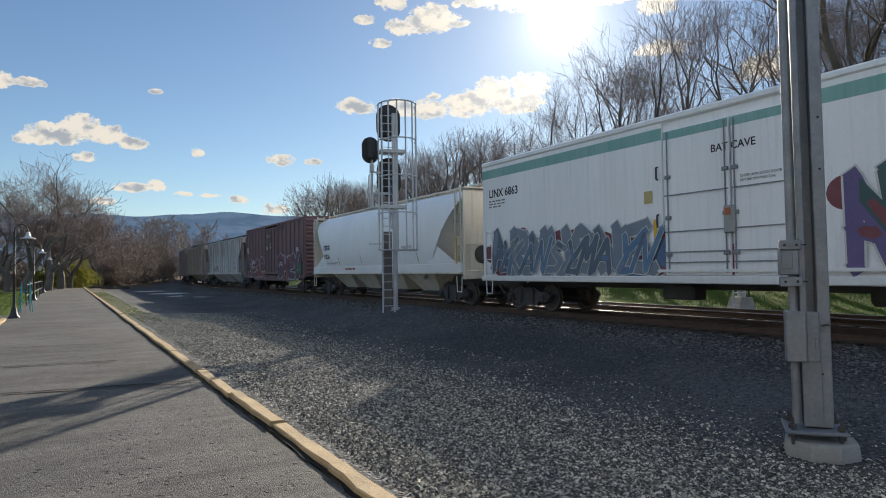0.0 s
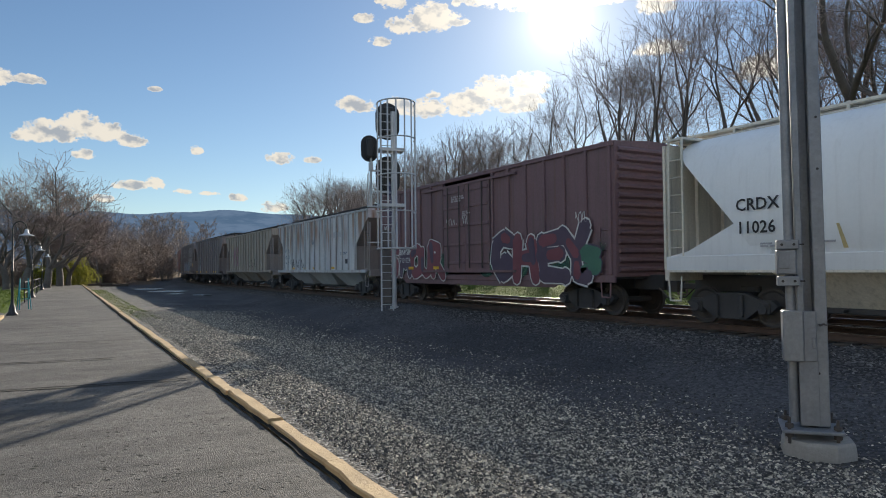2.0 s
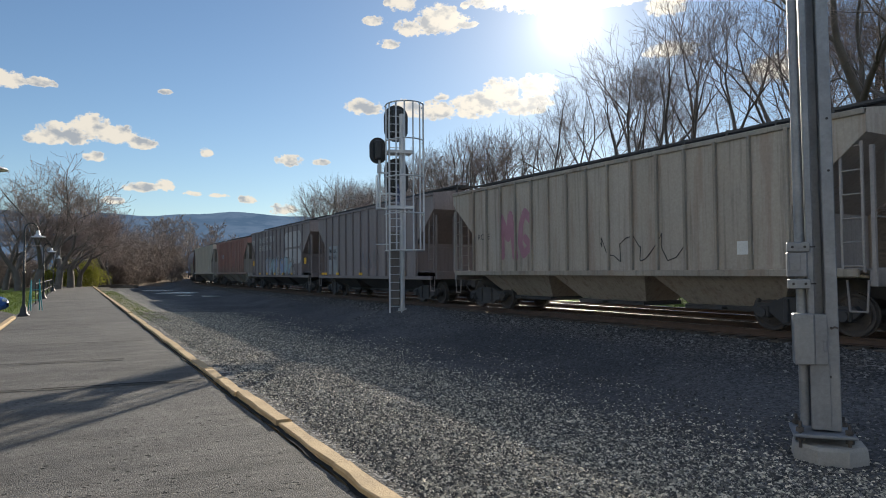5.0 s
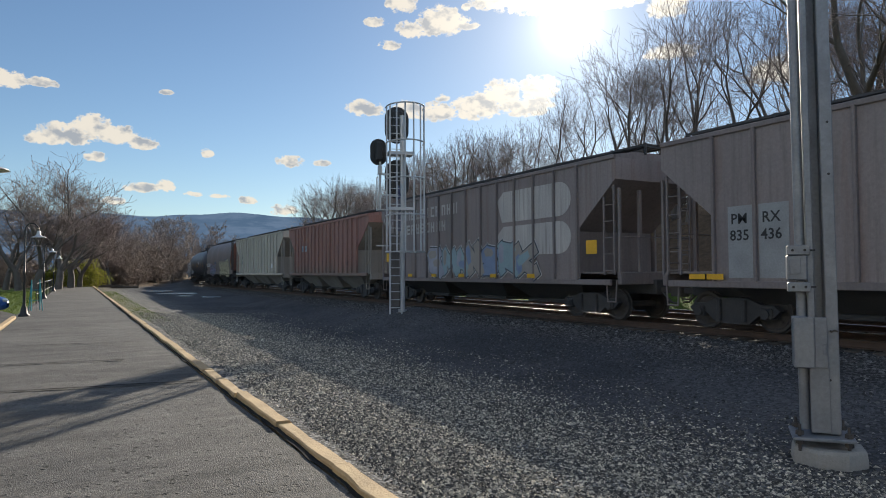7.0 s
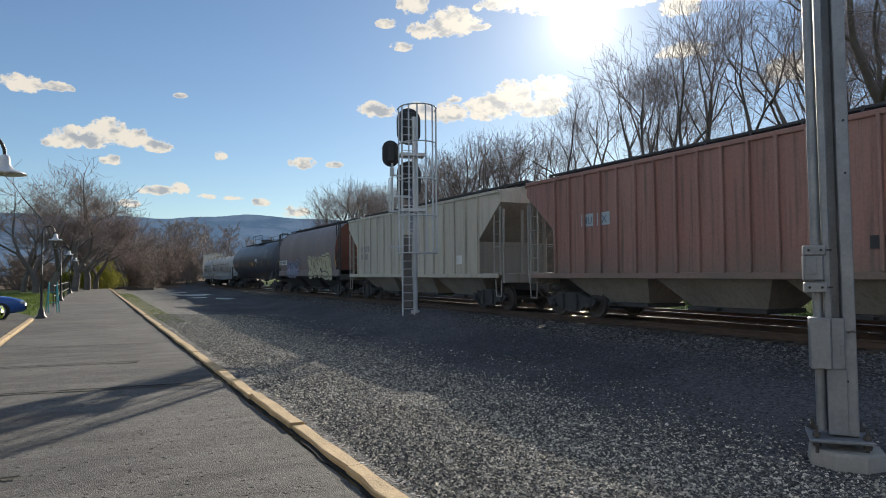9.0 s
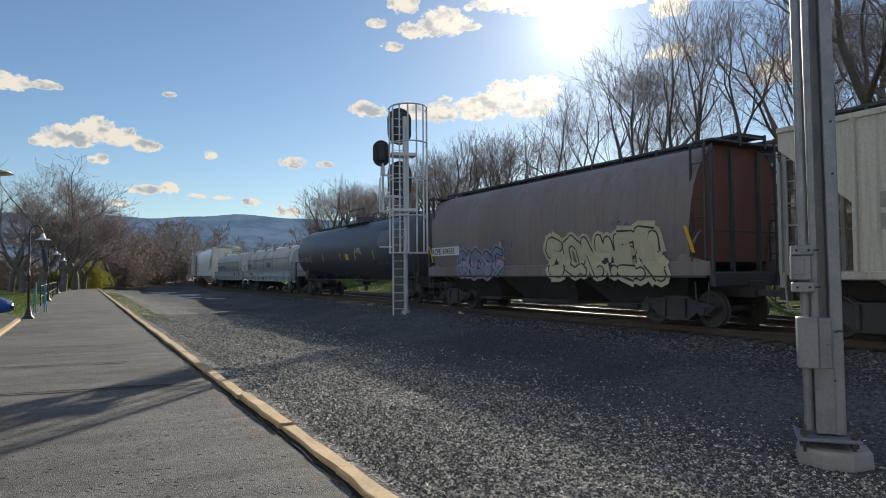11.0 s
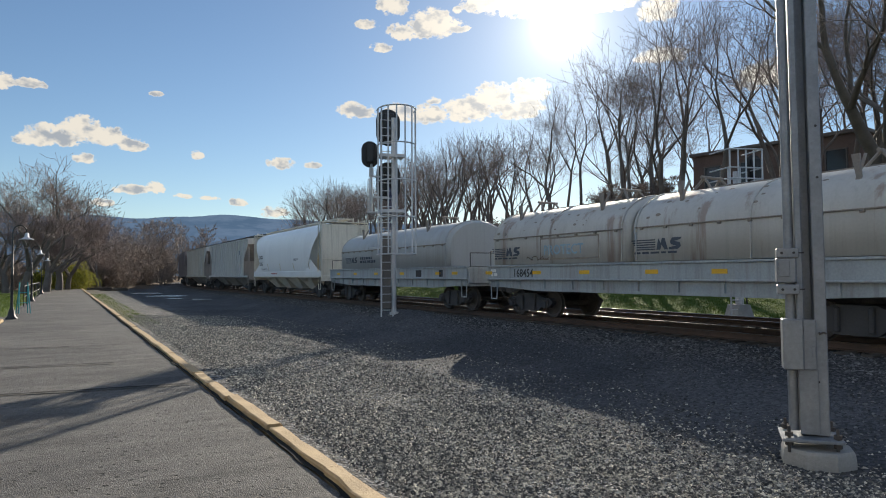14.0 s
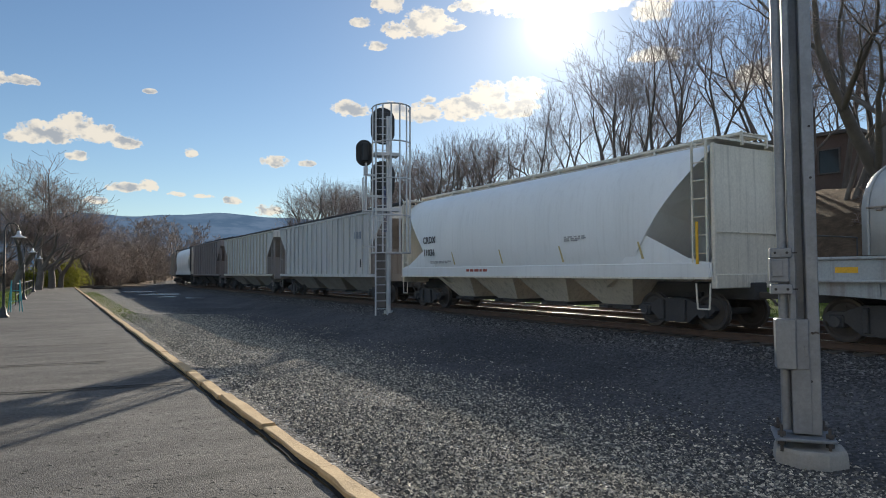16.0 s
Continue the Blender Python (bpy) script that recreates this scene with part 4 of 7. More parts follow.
def round_hopper(label, pitch, body, frame_mat, bays=4, top=4.53, end_panel=None, board=None, slope=None, cut=2.5):
    """Covered hopper with smooth curved sides."""
    car = car_base("covered_hopper_car", label, pitch)
    h0 = pitch / 2 - 0.9
    h1 = h0 - cut
    prof = [(1.46, 1.62), (1.54, 1.95), (1.59, 2.4), (1.6, 2.95), (1.56, 3.43), (1.46, 3.85), (1.28, 4.18), (1.02, 4.4), (0.7, top)]
    ring = lambda y, cut=0.0: [(x, y, z) for x, z in [(-a, b) for a, b in prof] + [(a, b) for a, b in reversed(prof)]]
    # sides end in a slanting cut: lower edge stops short of the upper one
    zs = [b for a, b in prof]

    def end_y(z):
        return h1 + (h0 - 0.4 - h1) * min(1.0, max(0.0, (z - 1.62) / 2.5)) ** 1.25
    steps = 28
    rings = []
    for i in range(steps + 1):
        t = -1 + 2 * i / steps
        rings.append([(x, t * end_y(z), z) for x, y, z in ring(0)])
    part("body", MB().loft(rings, smooth=True, closed=False, caps=False), body, car, "smooth curved steel shell")
    for s in (-1, 1):
        cap = [(x, s * (end_y(z) - 0.02), z) for x, y, z in ring(0)]
        part("slope_sheet", MB().add(cap, [tuple(range(len(cap)))]), slope or body, car)
        part("lower_slope", MB().add([(-1.44, s * h1, 1.63), (1.44, s * h1, 1.63), (1.3, s * (h1 - 1.2), 1.0), (-1.3, s * (h1 - 1.2), 1.0)], [(0, 1, 2, 3)]), frame_mat, car)
        for k in (-1, 1):
            part("side_plate", MB().prism([(s * (h1 - 0.4), 1.3), (s * (h0 - 0.1), 1.3), (s * (h0 - 0.1), 1.62), (s * (h0 - 0.75), 1.75), (s * (h1 + 0.35), 2.4), (s * (h1 - 0.4), 1.7)], 0, k * 1.485, k * 1.51), body, car)
    for s in (-1, 1):
        part("side_sill", MB().box((s * 1.5, 0, 1.46), (0.07, 2 * h0 - 0.3, 0.36), ch=0.02), body, car)
        part("sill_flange", MB().box((s * 1.53, 0, 1.27), (0.14, 2 * h0 - 0.3, 0.05)), frame_mat, car)
    running_board(car, h0, top + 0.2, board or frame_mat)
    part("roof_trough", MB().box((0, 0, top + 0.04), (0.95, 2 * h0 - 1.6, 0.1), ch=0.02), body, car)
    hopper_bays(car, h1 - 0.1, bays, 1.4, 0.5, frame_mat, BLACK)
    end_gear(car, h0, frame_mat, 4.41, with_panel=end_panel)
    for s in (-1, 1):
        part("roof_end", MB().box((0, s * (h0 - 0.3), 4.53), (2.9, 0.6, 0.05)), frame_mat, car)
    shell = lambda z: -float(np.interp(z, zs, [a for a, b in prof]))
    return car, h0, h1, shell


def build_boxcar(pitch):
    body = mat("oxide_red_paint", (0.155, 0.09, 0.1), (0.19, 0.115, 0.125), 0.62, big=0.8, small=18.0, bump=0.06, streak=0.45, rust=0.25)
    car = car_base("boxcar", "oxide red ribbed boxcar covered in graffiti", pitch)
    h = pitch / 2 - 0.75
    z0, z1 = 1.12, 4.83
    for s in (-1, 1):
        for k in (-1, 1):
            a, b = (1.62, h) if k > 0 else (-h, -1.62)
            part("side_sheet", MB().box((s * 1.5, (a + b) / 2, (z0 + z1) / 2), (0.05, b - a, z1 - z0)), body, car)
        part("side_sill", MB().box((s * 1.52, 0, 1.06), (0.08, 2 * h, 0.2), ch=0.015).prism([(-5.4, 0.98), (5.4, 0.98), (5.0, 0.78), (-5.0, 0.78)], 0, s * 1.49, s * 1.53), body, car)
        part("top_chord", MB().box((s * 1.53, 0, z1 - 0.04), (0.1, 2 * h, 0.14), ch=0.015), body, car)
        for k in (-1, 1):
            door = part("plug_door", MB().box((s * 1.56, k * 0.81, 2.95), (0.08, 1.6, 3.3), ch=0.015), body, car, "red plug door")
            for z in (1.6, 2.3, 3.0, 3.7, 4.3):
                part("door_rib", MB().box((s * 1.61, k * 0.81, z), (0.05, 1.5, 0.1), ch=0.012), body, door)
            for yy in (0.35, 1.2):
                part("lock_rod", MB().tube((s * 1.65, k * yy, 1.4), (s * 1.65, k * yy, 4.5), 0.022, n=6), IRON, door)
        part("door_track", MB().box((s * 1.6, 0, 1.28), (0.12, 6.4, 0.08)).box((s * 1.58, 0, 4.55), (0.1, 6.4, 0.08)), body, car)
    rib = MB().box((0, 0, (z0 + z1) / 2), (0.08, 0.12, z1 - z0 - 0.1), ch=0.02).mesh("side_post", body)
    for s in (-1, 1):
        for k in (-1, 1):
            for i in range(7):
                part("side_post", rib, body, car, at=(s * 1.55, k * (1.75 + (h - 1.9) * i / 6), 0))
    for s in (-1, 1):
        wall = part("end_wall", MB().box((0, s * h, (z0 + z1) / 2), (3.04, 0.06, z1 - z0)), body, car, "corrugated steel end")
        fold = MB().prism([(0, -0.09), (s * 0.08, -0.03), (s * 0.08, 0.03), (0, 0.09)], 0, -1.42, 1.42).mesh("corrugation", body)
        for i in range(14):
            part("corrugation", fold, body, wall, at=(0, s * (h + 0.032), z0 + 0.2 + (z1 - z0 - 0.4) * i / 13))
        ladder(car, -s * 1.3, s * (h + 0.1), 1.1, 2.6, body, along="x")
        for x in (-1.54, 1.54):
            ladder(car, x, s * (h - 0.35), 1.2, 2.5, body)
            stirrup(car, x, s * (h - 0.35), body)
        part("draft_sill", MB().box((0, s * (h - 1.2), 0.95), (0.5, 3.4, 0.42), ch=0.02), BLACK, car)
    brake_wheel(car, 0.8, h + 0.12, 2.4, body)
    m = MB().prism([(-1.56, z1 - 0.03), (1.56, z1 - 0.03), (1.5, z1 + 0.03), (0, z1 + 0.13), (-1.5, z1 + 0.03)], 1, -h, h)
    part("roof", m, body, car)
    ribm = MB().prism([(-1.5, z1 + 0.03), (0, z1 + 0.13), (1.5, z1 + 0.03), (1.5, z1 + 0.07), (0, z1 + 0.17), (-1.5, z1 + 0.07)], 1, -0.05, 0.05).mesh("roof_rib", body)
    for i in range(13):
        part("roof_rib", ribm, body, car, at=(0, -h + 0.5 + (2 * h - 1.0) * i / 12, 0))
    part("floor_frame", MB().box((0, 0, 0.95), (0.6, 2 * h - 1, 0.3)).box((0, 0, 1.08), (2.9, 2 * h - 0.1, 0.06)), BLACK, car)
    gw, gr, gg = plain("white_spray", (0.62, 0.62, 0.6), 0.6), plain("maroon_spray", (0.17, 0.055, 0.07), 0.6), plain("green_spray", (0.06, 0.17, 0.115), 0.6)
    dk = plain("plum_spray", (0.085, 0.06, 0.095), 0.6)
    mist = spray_mist("green_spray_mist", (0.07, 0.16, 0.12))
    rng = random.Random(12)
    for y0, n in ((6.7, 9), (-1.4, 10)):
        paint_cloud(car, -1.596, [(y0 - k * 0.62, 1.45 + rng.uniform(0, 0.95), rng.uniform(0.38, 0.6)) for k in range(n)], mist, "soft cloud of green spray paint")
    graffiti(car, -1.6, 6.5, 1.0, 4.9, 1.5, [2, 3, 5, 10, 4], [gr, dk], gw, 21, fat=0.18, edge=0.045)
    graffiti(car, -1.6, -1.7, 0.95, 5.2, 1.65, [8, 9, 1, 11], [dk, gr], gw, 33, fat=0.18, edge=0.05)
    graffiti(car, -1.6, -h + 1.3, 1.15, 0.9, 0.8, [2], [gg], dk, 35, fat=0.16)
    scrawl(car, -1.6, 1.4, 3.0, 0.8, 0.3, gw, 5), scrawl(car, -1.6, 0.2, 3.05, 0.45, 0.3, gw, 6), scrawl(car, -1.6, -h + 1.5, 2.7, 0.5, 0.3, gw, 7), scrawl(car, -1.6, h - 0.5, 2.9, 0.5, 0.5, gw, 9)
    lettering("BN  SF", 0.34, gw, car, side_face(-1.627, 5.45, 2.0), label="white reporting mark", bold=0.006), lettering("713 024", 0.31, gw, car, side_face(-1.627, 5.45, 1.66), label="white car number")
    for yy in (4.6, 2.4):
        plate(car, yy - 0.45, yy, 1.36, 1.48, -1.63, YELLOW, "reflector")
    worn = plain("worn_white_lettering", (0.4, 0.37, 0.37), 0.6)
    bars(car, 0.9, 4.1, -1.66, [0.9, 0.8, 0.7], 0.06, worn)
    bars(car, 0.1, 3.5, -1.66, [0.3, 0.4, 0.3], 0.05, worn)
    return car


def build_reefer(pitch):
    body = mat("white_reefer_paint", (0.82, 0.83, 0.84), (0.76, 0.77, 0.78), 0.5, big=0.7, small=16.0, bump=0.0, streak=0.1, grime=0.25, grit=0.14)
    teal = mat("teal_stripe", (0.16, 0.36, 0.33), (0.24, 0.42, 0.39), 0.55, big=1.2, small=20.0, bump=0.0, streak=0.2, grit=0.2)
    car = car_base("refrigerator_car", "white insulated refrigerator car with teal stripe and graffiti", pitch)
    h = pitch / 2 - 0.55
    z0, z1, x = 1.1, 5.03, 1.54
    for s in (-1, 1):
        for k in (-1, 1):
            a, b = (1.98, h) if k > 0 else (-h, -1.98)
            part("side_panel", MB().box((s * x, (a + b) / 2, (z0 + z1) / 2), (0.06, b - a, z1 - z0), ch=0.01), body, car)
            part("teal_band", MB().box((s * (x + 0.033), (a + b) / 2, 4.73), (0.006, b - a, 0.3)), teal, car)
        part("door_recess", MB().box((s * (x - 0.05), 0, (z0 + z1) / 2), (0.05, 3.96, z1 - z0)), body, car)
        for k in (-1, 1):
            door = part("plug_door", MB().box((s * (x + 0.04), k * 0.96, 2.97), (0.08, 1.86, 3.6), ch=0.02), body, car, "white plug door with locking rods")
            part("teal_band", MB().box((s * (x + 0.083), k * 0.96, 4.64), (0.006, 1.84, 0.2)), teal, door)
            for yy in (0.12, 1.75):
                part("lock_rod", MB().tube((s * (x + 0.11), k * yy, 1.25), (s * (x + 0.11), k * yy, 4.7), 0.017, n=6), GALV, door)
                for z in (1.7, 2.6, 3.6):
                    part("hinge", MB().box((s * (x + 0.1), k * yy, z), (0.07, 0.16, 0.09), ch=0.015), GALV, door)
            for z in (1.5, 1.75, 2.25, 3.15):
                part("door_rail", MB().box((s * (x + 0.09), k * 0.96, z), (0.03, 1.8, 0.03)), GALV, door)
        part("lock_box", MB().box((s * (x + 0.13), 0.0, 2.45), (0.1, 0.28, 0.62), ch=0.02), GRATE, car)
        part("lower_rail", MB().box((s * (x + 0.05), 0, 1.08), (0.14, 2 * h, 0.18), ch=0.02).box((s * (x + 0.08), -1.0, 1.3), (0.1, 6.2, 0.07)), body, car)
        part("eave", MB().box((s * x, 0, z1 + 0.06), (0.14, 2 * h + 0.02, 0.17), ch=0.04), body, car)
    part("roof", MB().prism([(-1.56, z1 + 0.1), (1.56, z1 + 0.1), (1.4, z1 + 0.17), (0, z1 + 0.22), (-1.4, z1 + 0.17)], 1, -h, h), body, car)
    for s in (-1, 1):
        part("end_wall", MB().box((0, s * (h - 0.02), (z0 + z1) / 2), (3.0, 0.06, z1 - z0)).box((0, s * (h + 0.04), 3.0), (2.7, 0.06, 0.12)), body, car)
        for xx in (-1.6, 1.6):
            ladder(car, xx, s * (h - 0.4), 1.15, 2.75, body)
            stirrup(car, xx, s * (h - 0.4), body)
        part("draft_sill", MB().box((0, s * (h - 1.4), 0.95), (0.5, 4.0, 0.42), ch=0.02), BLACK, car)
    part("underframe", MB().box((0, 0, 0.95), (0.7, 2 * h - 1, 0.3)).box((0, 0, 1.06), (3.0, 2 * h - 0.1, 0.06)).box((-0.6, 2.2, 0.75), (0.5, 1.0, 0.4), ch=0.04).tube((0.5, -3.2, 0.7), (0.5, -1.9, 0.7), 0.22, n=14), BLACK, car)
    lettering("LINX 6863", 0.38, DARK_INK, car, side_face(-x - 0.036, h - 0.42, 3.9), label="black car number", bold=0.008)
    bars(car, h - 0.42, 3.76, -x - 0.034, [0.8, 0.8, 0.7], 0.045, plain("small_grey_stencil", (0.2, 0.2, 0.21), 0.6), 1.2)
    lettering("BAT CAVE", 0.25, DARK_INK, car, side_face(-x - 0.086, 0.5, 4.02), bold=0.004)
    lettering("CLOSE AND LOCK DOOR", 0.085, DARK_INK, car, side_face(-x - 0.086, -0.24, 3.36)), lettering("BEFORE MOVING CAR", 0.085, DARK_INK, car, side_face(-x - 0.086, -0.24, 3.26))
    plate(car, 2.3, 2.58, 3.02, 3.34, -x - 0.035, plain("faded_yellow_placard", (0.5, 0.4, 0.17), 0.6), "placard")
    for zz in (2.55, 3.75):
        part("grab_iron", MB().path([(-x - 0.03, 2.12, zz - 0.16), (-x - 0.09, 2.12, zz - 0.14), (-x - 0.09, 2.12, zz + 0.14), (-x - 0.03, 2.12, zz + 0.16)], 0.022, n=6), BLACK, car)
    part("seal_plate", MB().box((-x - 0.19, 0.02, 2.62), (0.006, 0.14, 0.16)), plain("orange_red_tag", (0.45, 0.12, 0.05), 0.6), car, "orange-red tag on the lock")
    for yy in (h - 0.9, h - 3.2, h - 5.3, 2.15, -h + 2.0):
        plate(car, yy, yy + 0.1, 1.55 if yy != 2.15 else 2.0, 2.3 if yy != 2.15 else 2.6, -x - 0.06, YELLOW, "reflector")
    sil, blu, red = plain("silver_spray", (0.4, 0.45, 0.52), 0.5), plain("blue_spray", (0.1, 0.19, 0.32), 0.5), plain("red_spray", (0.24, 0.03, 0.05), 0.5)
    out, blk = plain("white_spray", (0.62, 0.62, 0.6), 0.6), plain("dark_spray", (0.04, 0.05, 0.07), 0.5)
    slate, steel, navy = plain("slate_spray", (0.1, 0.135, 0.19), 0.5), plain("steel_blue_spray", (0.19, 0.23, 0.29), 0.5), plain("navy_spray", (0.08, 0.14, 0.26), 0.5)
    maroon, olive = plain("maroon_spray", (0.2, 0.06, 0.075), 0.6), plain("olive_spray", (0.2, 0.2, 0.09), 0.6)
    rng = random.Random(9)
    paint_cloud(car, -x - 0.034, [(h - 0.5 - k * 0.62, 1.35 + rng.uniform(0, 1.25), rng.uniform(0.3, 0.5)) for k in range(14)], maroon, "dull red cloud of spray paint")
    paint_cloud(car, -x - 0.039, [(h - 0.9 - k * 0.57, 1.3 + rng.uniform(0, 0.9), rng.uniform(0.3, 0.46)) for k in range(14)], navy, "blue cloud of spray paint")
    paint_cloud(car, -x - 0.034, [(h - 9.3 - 0.2 * k, 1.25 + 0.13 * (7 - k) * rng.uniform(0.5, 1.4), 0.3) for k in range(7)], red, "red cloud of spray paint")
    part("graffiti_fill", MB().add([(-x - 0.045, h - 8.6 - a, 1.95 + b) for a, b in ((0, 0), (0.05, 0.75), (0.12, 0.66), (0.2, 0.78), (0.3, 0.67), (0.38, 0.77), (0.48, 0.66), (0.56, 0.74), (0.6, 0), (0.3, -0.12))], [tuple(range(10))]), olive, car, "olive spray-painted block")
    graffiti(car, -x - 0.06, h - 0.6, 1.2, 7.3, 1.6, [0, 4, 3, 10, 2, 6, 1], [steel, slate, steel, steel], out, 11, None, lean=0.2, fat=0.15, edge=0.03, pointed=True)
    graffiti(car, -x - 0.084, h - 0.8, 1.2, 6.9, 1.15, [11, 7, 0, 6, 2, 11, 3, 0, 11, 6], [slate, steel, slate, blu], out, 12, None, lean=-0.45, fat=0.12, edge=0.022, pointed=True)
    grn, pur = plain("sea_green_spray", (0.04, 0.1, 0.1), 0.5), plain("purple_spray", (0.13, 0.1, 0.24), 0.5)
    paint_cloud(car, -x - 0.034, [(-2.5 - k * 0.62, 1.35 + rng.uniform(0, 1.5), rng.uniform(0.4, 0.6)) for k in range(9)], maroon, "maroon cloud of spray paint")
    graffiti(car, -x - 0.06, -2.5, 1.15, 5.8, 1.95, [0, 11, 3, 6, 2, 7, 4], [maroon, grn, pur, maroon], out, 17, None, lean=0.3, fat=0.17, edge=0.04, pointed=True)
    return car


def build_tank(pitch):
    body = mat("black_tank_paint", (0.04, 0.045, 0.06), (0.065, 0.071, 0.09), 0.45, big=0.9, small=14.0, bump=0.0, streak=0.2, grit=0.2)
    car = car_base("tank_car", "black tank car with yellow reflective stripes", pitch)
    r, zc, h = 1.59, 2.69, pitch / 2 - 0.85
    n = 48
    ys = [(-h, 0.02), (-h + 0.04, 0.45), (-h + 0.16, 0.75), (-h + 0.36, 0.93), (-h + 0.62, 1.0)]
    prof = ys + [(-h * 0.5, 1.0), (0, 1.0), (h * 0.5, 1.0)] + [(-a, k) for a, k in reversed(ys)]
    rings = [[(r * k * math.cos(2 * math.pi * i / n), y, zc + r * k * math.sin(2 * math.pi * i / n)) for i in range(n)] for y, k in prof]
    part("tank", MB().loft(rings), body, car, "glossy black cylindrical tank with domed ends")
    shell = lambda z: -math.sqrt(max(0.05, r * r - (z - zc) ** 2))
    for s in (-1, 1):
        part("stub_sill", MB().box((0, s * (h - 1.1), 0.95), (0.55, 3.6, 0.45), ch=0.02), BLACK, car)
        part("saddle", MB().prism([(-1.35, 1.05), (1.35, 1.05), (1.2, 1.75), (0.8, 1.35), (-0.8, 1.35), (-1.2, 1.75)], 1, s * (h - 1.9), s * (h - 1.4)), BLACK, car)
        part("end_platform", MB().box((0, s * (h + 0.25), 1.22), (2.9, 0.7, 0.06)).box((0, s * (h + 0.58), 1.1), (2.9, 0.08, 0.3)), BLACK, car)
        m = MB()
        for x in (-1.4, 1.4):
            m.tube((x, s * (h + 0.55), 1.2), (x, s * (h + 0.55), 2.2), 0.022, n=6)
        m.tube((-1.4, s * (h + 0.55), 2.2), (1.4, s * (h + 0.55), 2.2), 0.022, n=6)
        part("hand_rail", m, BLACK, car)
        for x in (-1.42, 1.42):
            stirrup(car, x, s * (h + 0.2), BLACK)
            ladder(car, x, s * (h + 0.5), 1.2, 2.2, BLACK)
    m = MB().tube((0, 0, zc + r - 0.1), (0, 0, zc + r + 0.32), 0.5, n=24).tube((0, 0, zc + r + 0.32), (0, 0, zc + r + 0.38), 0.55, n=24)
    part("manway_dome", m, body, car)
    m = MB()
    for x in (-0.62, 0.62):
        m.box((x, 0, zc + r - 0.02), (0.35, 3.6, 0.04))
        for y in (-1.8, -0.9, 0.9, 1.8):
            m.tube((x * 1.35, y, zc + r - 0.15), (x * 1.35, y, zc + r + 0.72), 0.02, n=5)
        m.tube((x * 1.35, -1.8, zc + r + 0.72), (x * 1.35, 1.8, zc + r + 0.72), 0.02, n=5)
        m.tube((x * 1.35, -1.8, zc + r + 0.4), (x * 1.35, 1.8, zc + r + 0.4), 0.016, n=5)
    part("top_walkway", m, BLACK, car, "railed platform round the dome")
    m = MB()
    for x in (-0.22, 0.22):
        m.box((x, -h * 0.5, zc + r + 0.09), (0.05, h * 0.8, 0.05))
        m.box((x, h * 0.5, zc + r + 0.09), (0.05, h * 0.8, 0.05))
    for i in range(20):
        m.box((0, -h * 0.9 + h * 1.8 * i / 19, zc + r + 0.03), (0.5, 0.05, 0.1))
    part("top_rail", m, BLACK, car)
    m = MB()
    for s in (-1, 1):
        m.tube((s * 1.3, -h + 1, 1.05), (s * 1.3, h - 1, 1.05), 0.025, n=6)
        for i in range(9):
            y = -h + 1.4 + (2 * h - 2.8) * i / 8
            m.tube((s * 1.3, y, 1.05), (s * 1.05, y, zc - r * 0.8), 0.018, n=5)
    part("grab_rail", m, BLACK, car)
    part("bottom_outlet", MB().tube((0, 0, zc - r - 0.35), (0, 0, zc - r + 0.1), 0.22, n=14).tube((0, 0, 0.42), (0, 0, 0.7), 0.1, n=10).box((0, 0, 0.95), (0.9, 1.0, 0.1)), BLACK, car)

    def band(y, w, z0, z1, material, name):
        k = 8
        v = []
        for i in range(k + 1):
            z = z0 + (z1 - z0) * i / k
            for yy in (y - w / 2, y + w / 2):
                v.append((shell(z) - 0.006, yy, z))
        part(name, MB().add(v, [(2 * i, 2 * i + 1, 2 * i + 3, 2 * i + 2) for i in range(k)], True), material, car)
    for y in (h - 0.8, h - 3.3, h - 5.7, 0.1, -2.2, -4.75, -h + 1.6):
        band(y, 0.1, 2.12, 2.6, YELLOW, "reflector")
    band(-0.95, 0.45, 2.15, 2.5, YELLOW, "placard")
    band(-h + 2.9, 1.3, 2.75, 3.5, plain("faded_stencil", (0.14, 0.14, 0.15), 0.6), "data_panel")
    for y, w, z0, z1 in ((-5.4, 0.5, 1.85, 1.97), (-6.1, 0.5, 1.85, 1.97)):
        band(y, w, z0, z1, plain("faded_stencil", (0.14, 0.14, 0.15), 0.6), "stencil_patch")
    lettering("MULX 702325", 0.36, plain("dull_pink_lettering", (0.34, 0.27, 0.28), 0.6), car, side_face(-r - 0.0, h - 1.05, 2.2), label="dull white car number")
    scrawl(car, 0, -h + 6.6, 2.45, 0.9, 0.35, WHITE_INK, 3, shell)
    return car


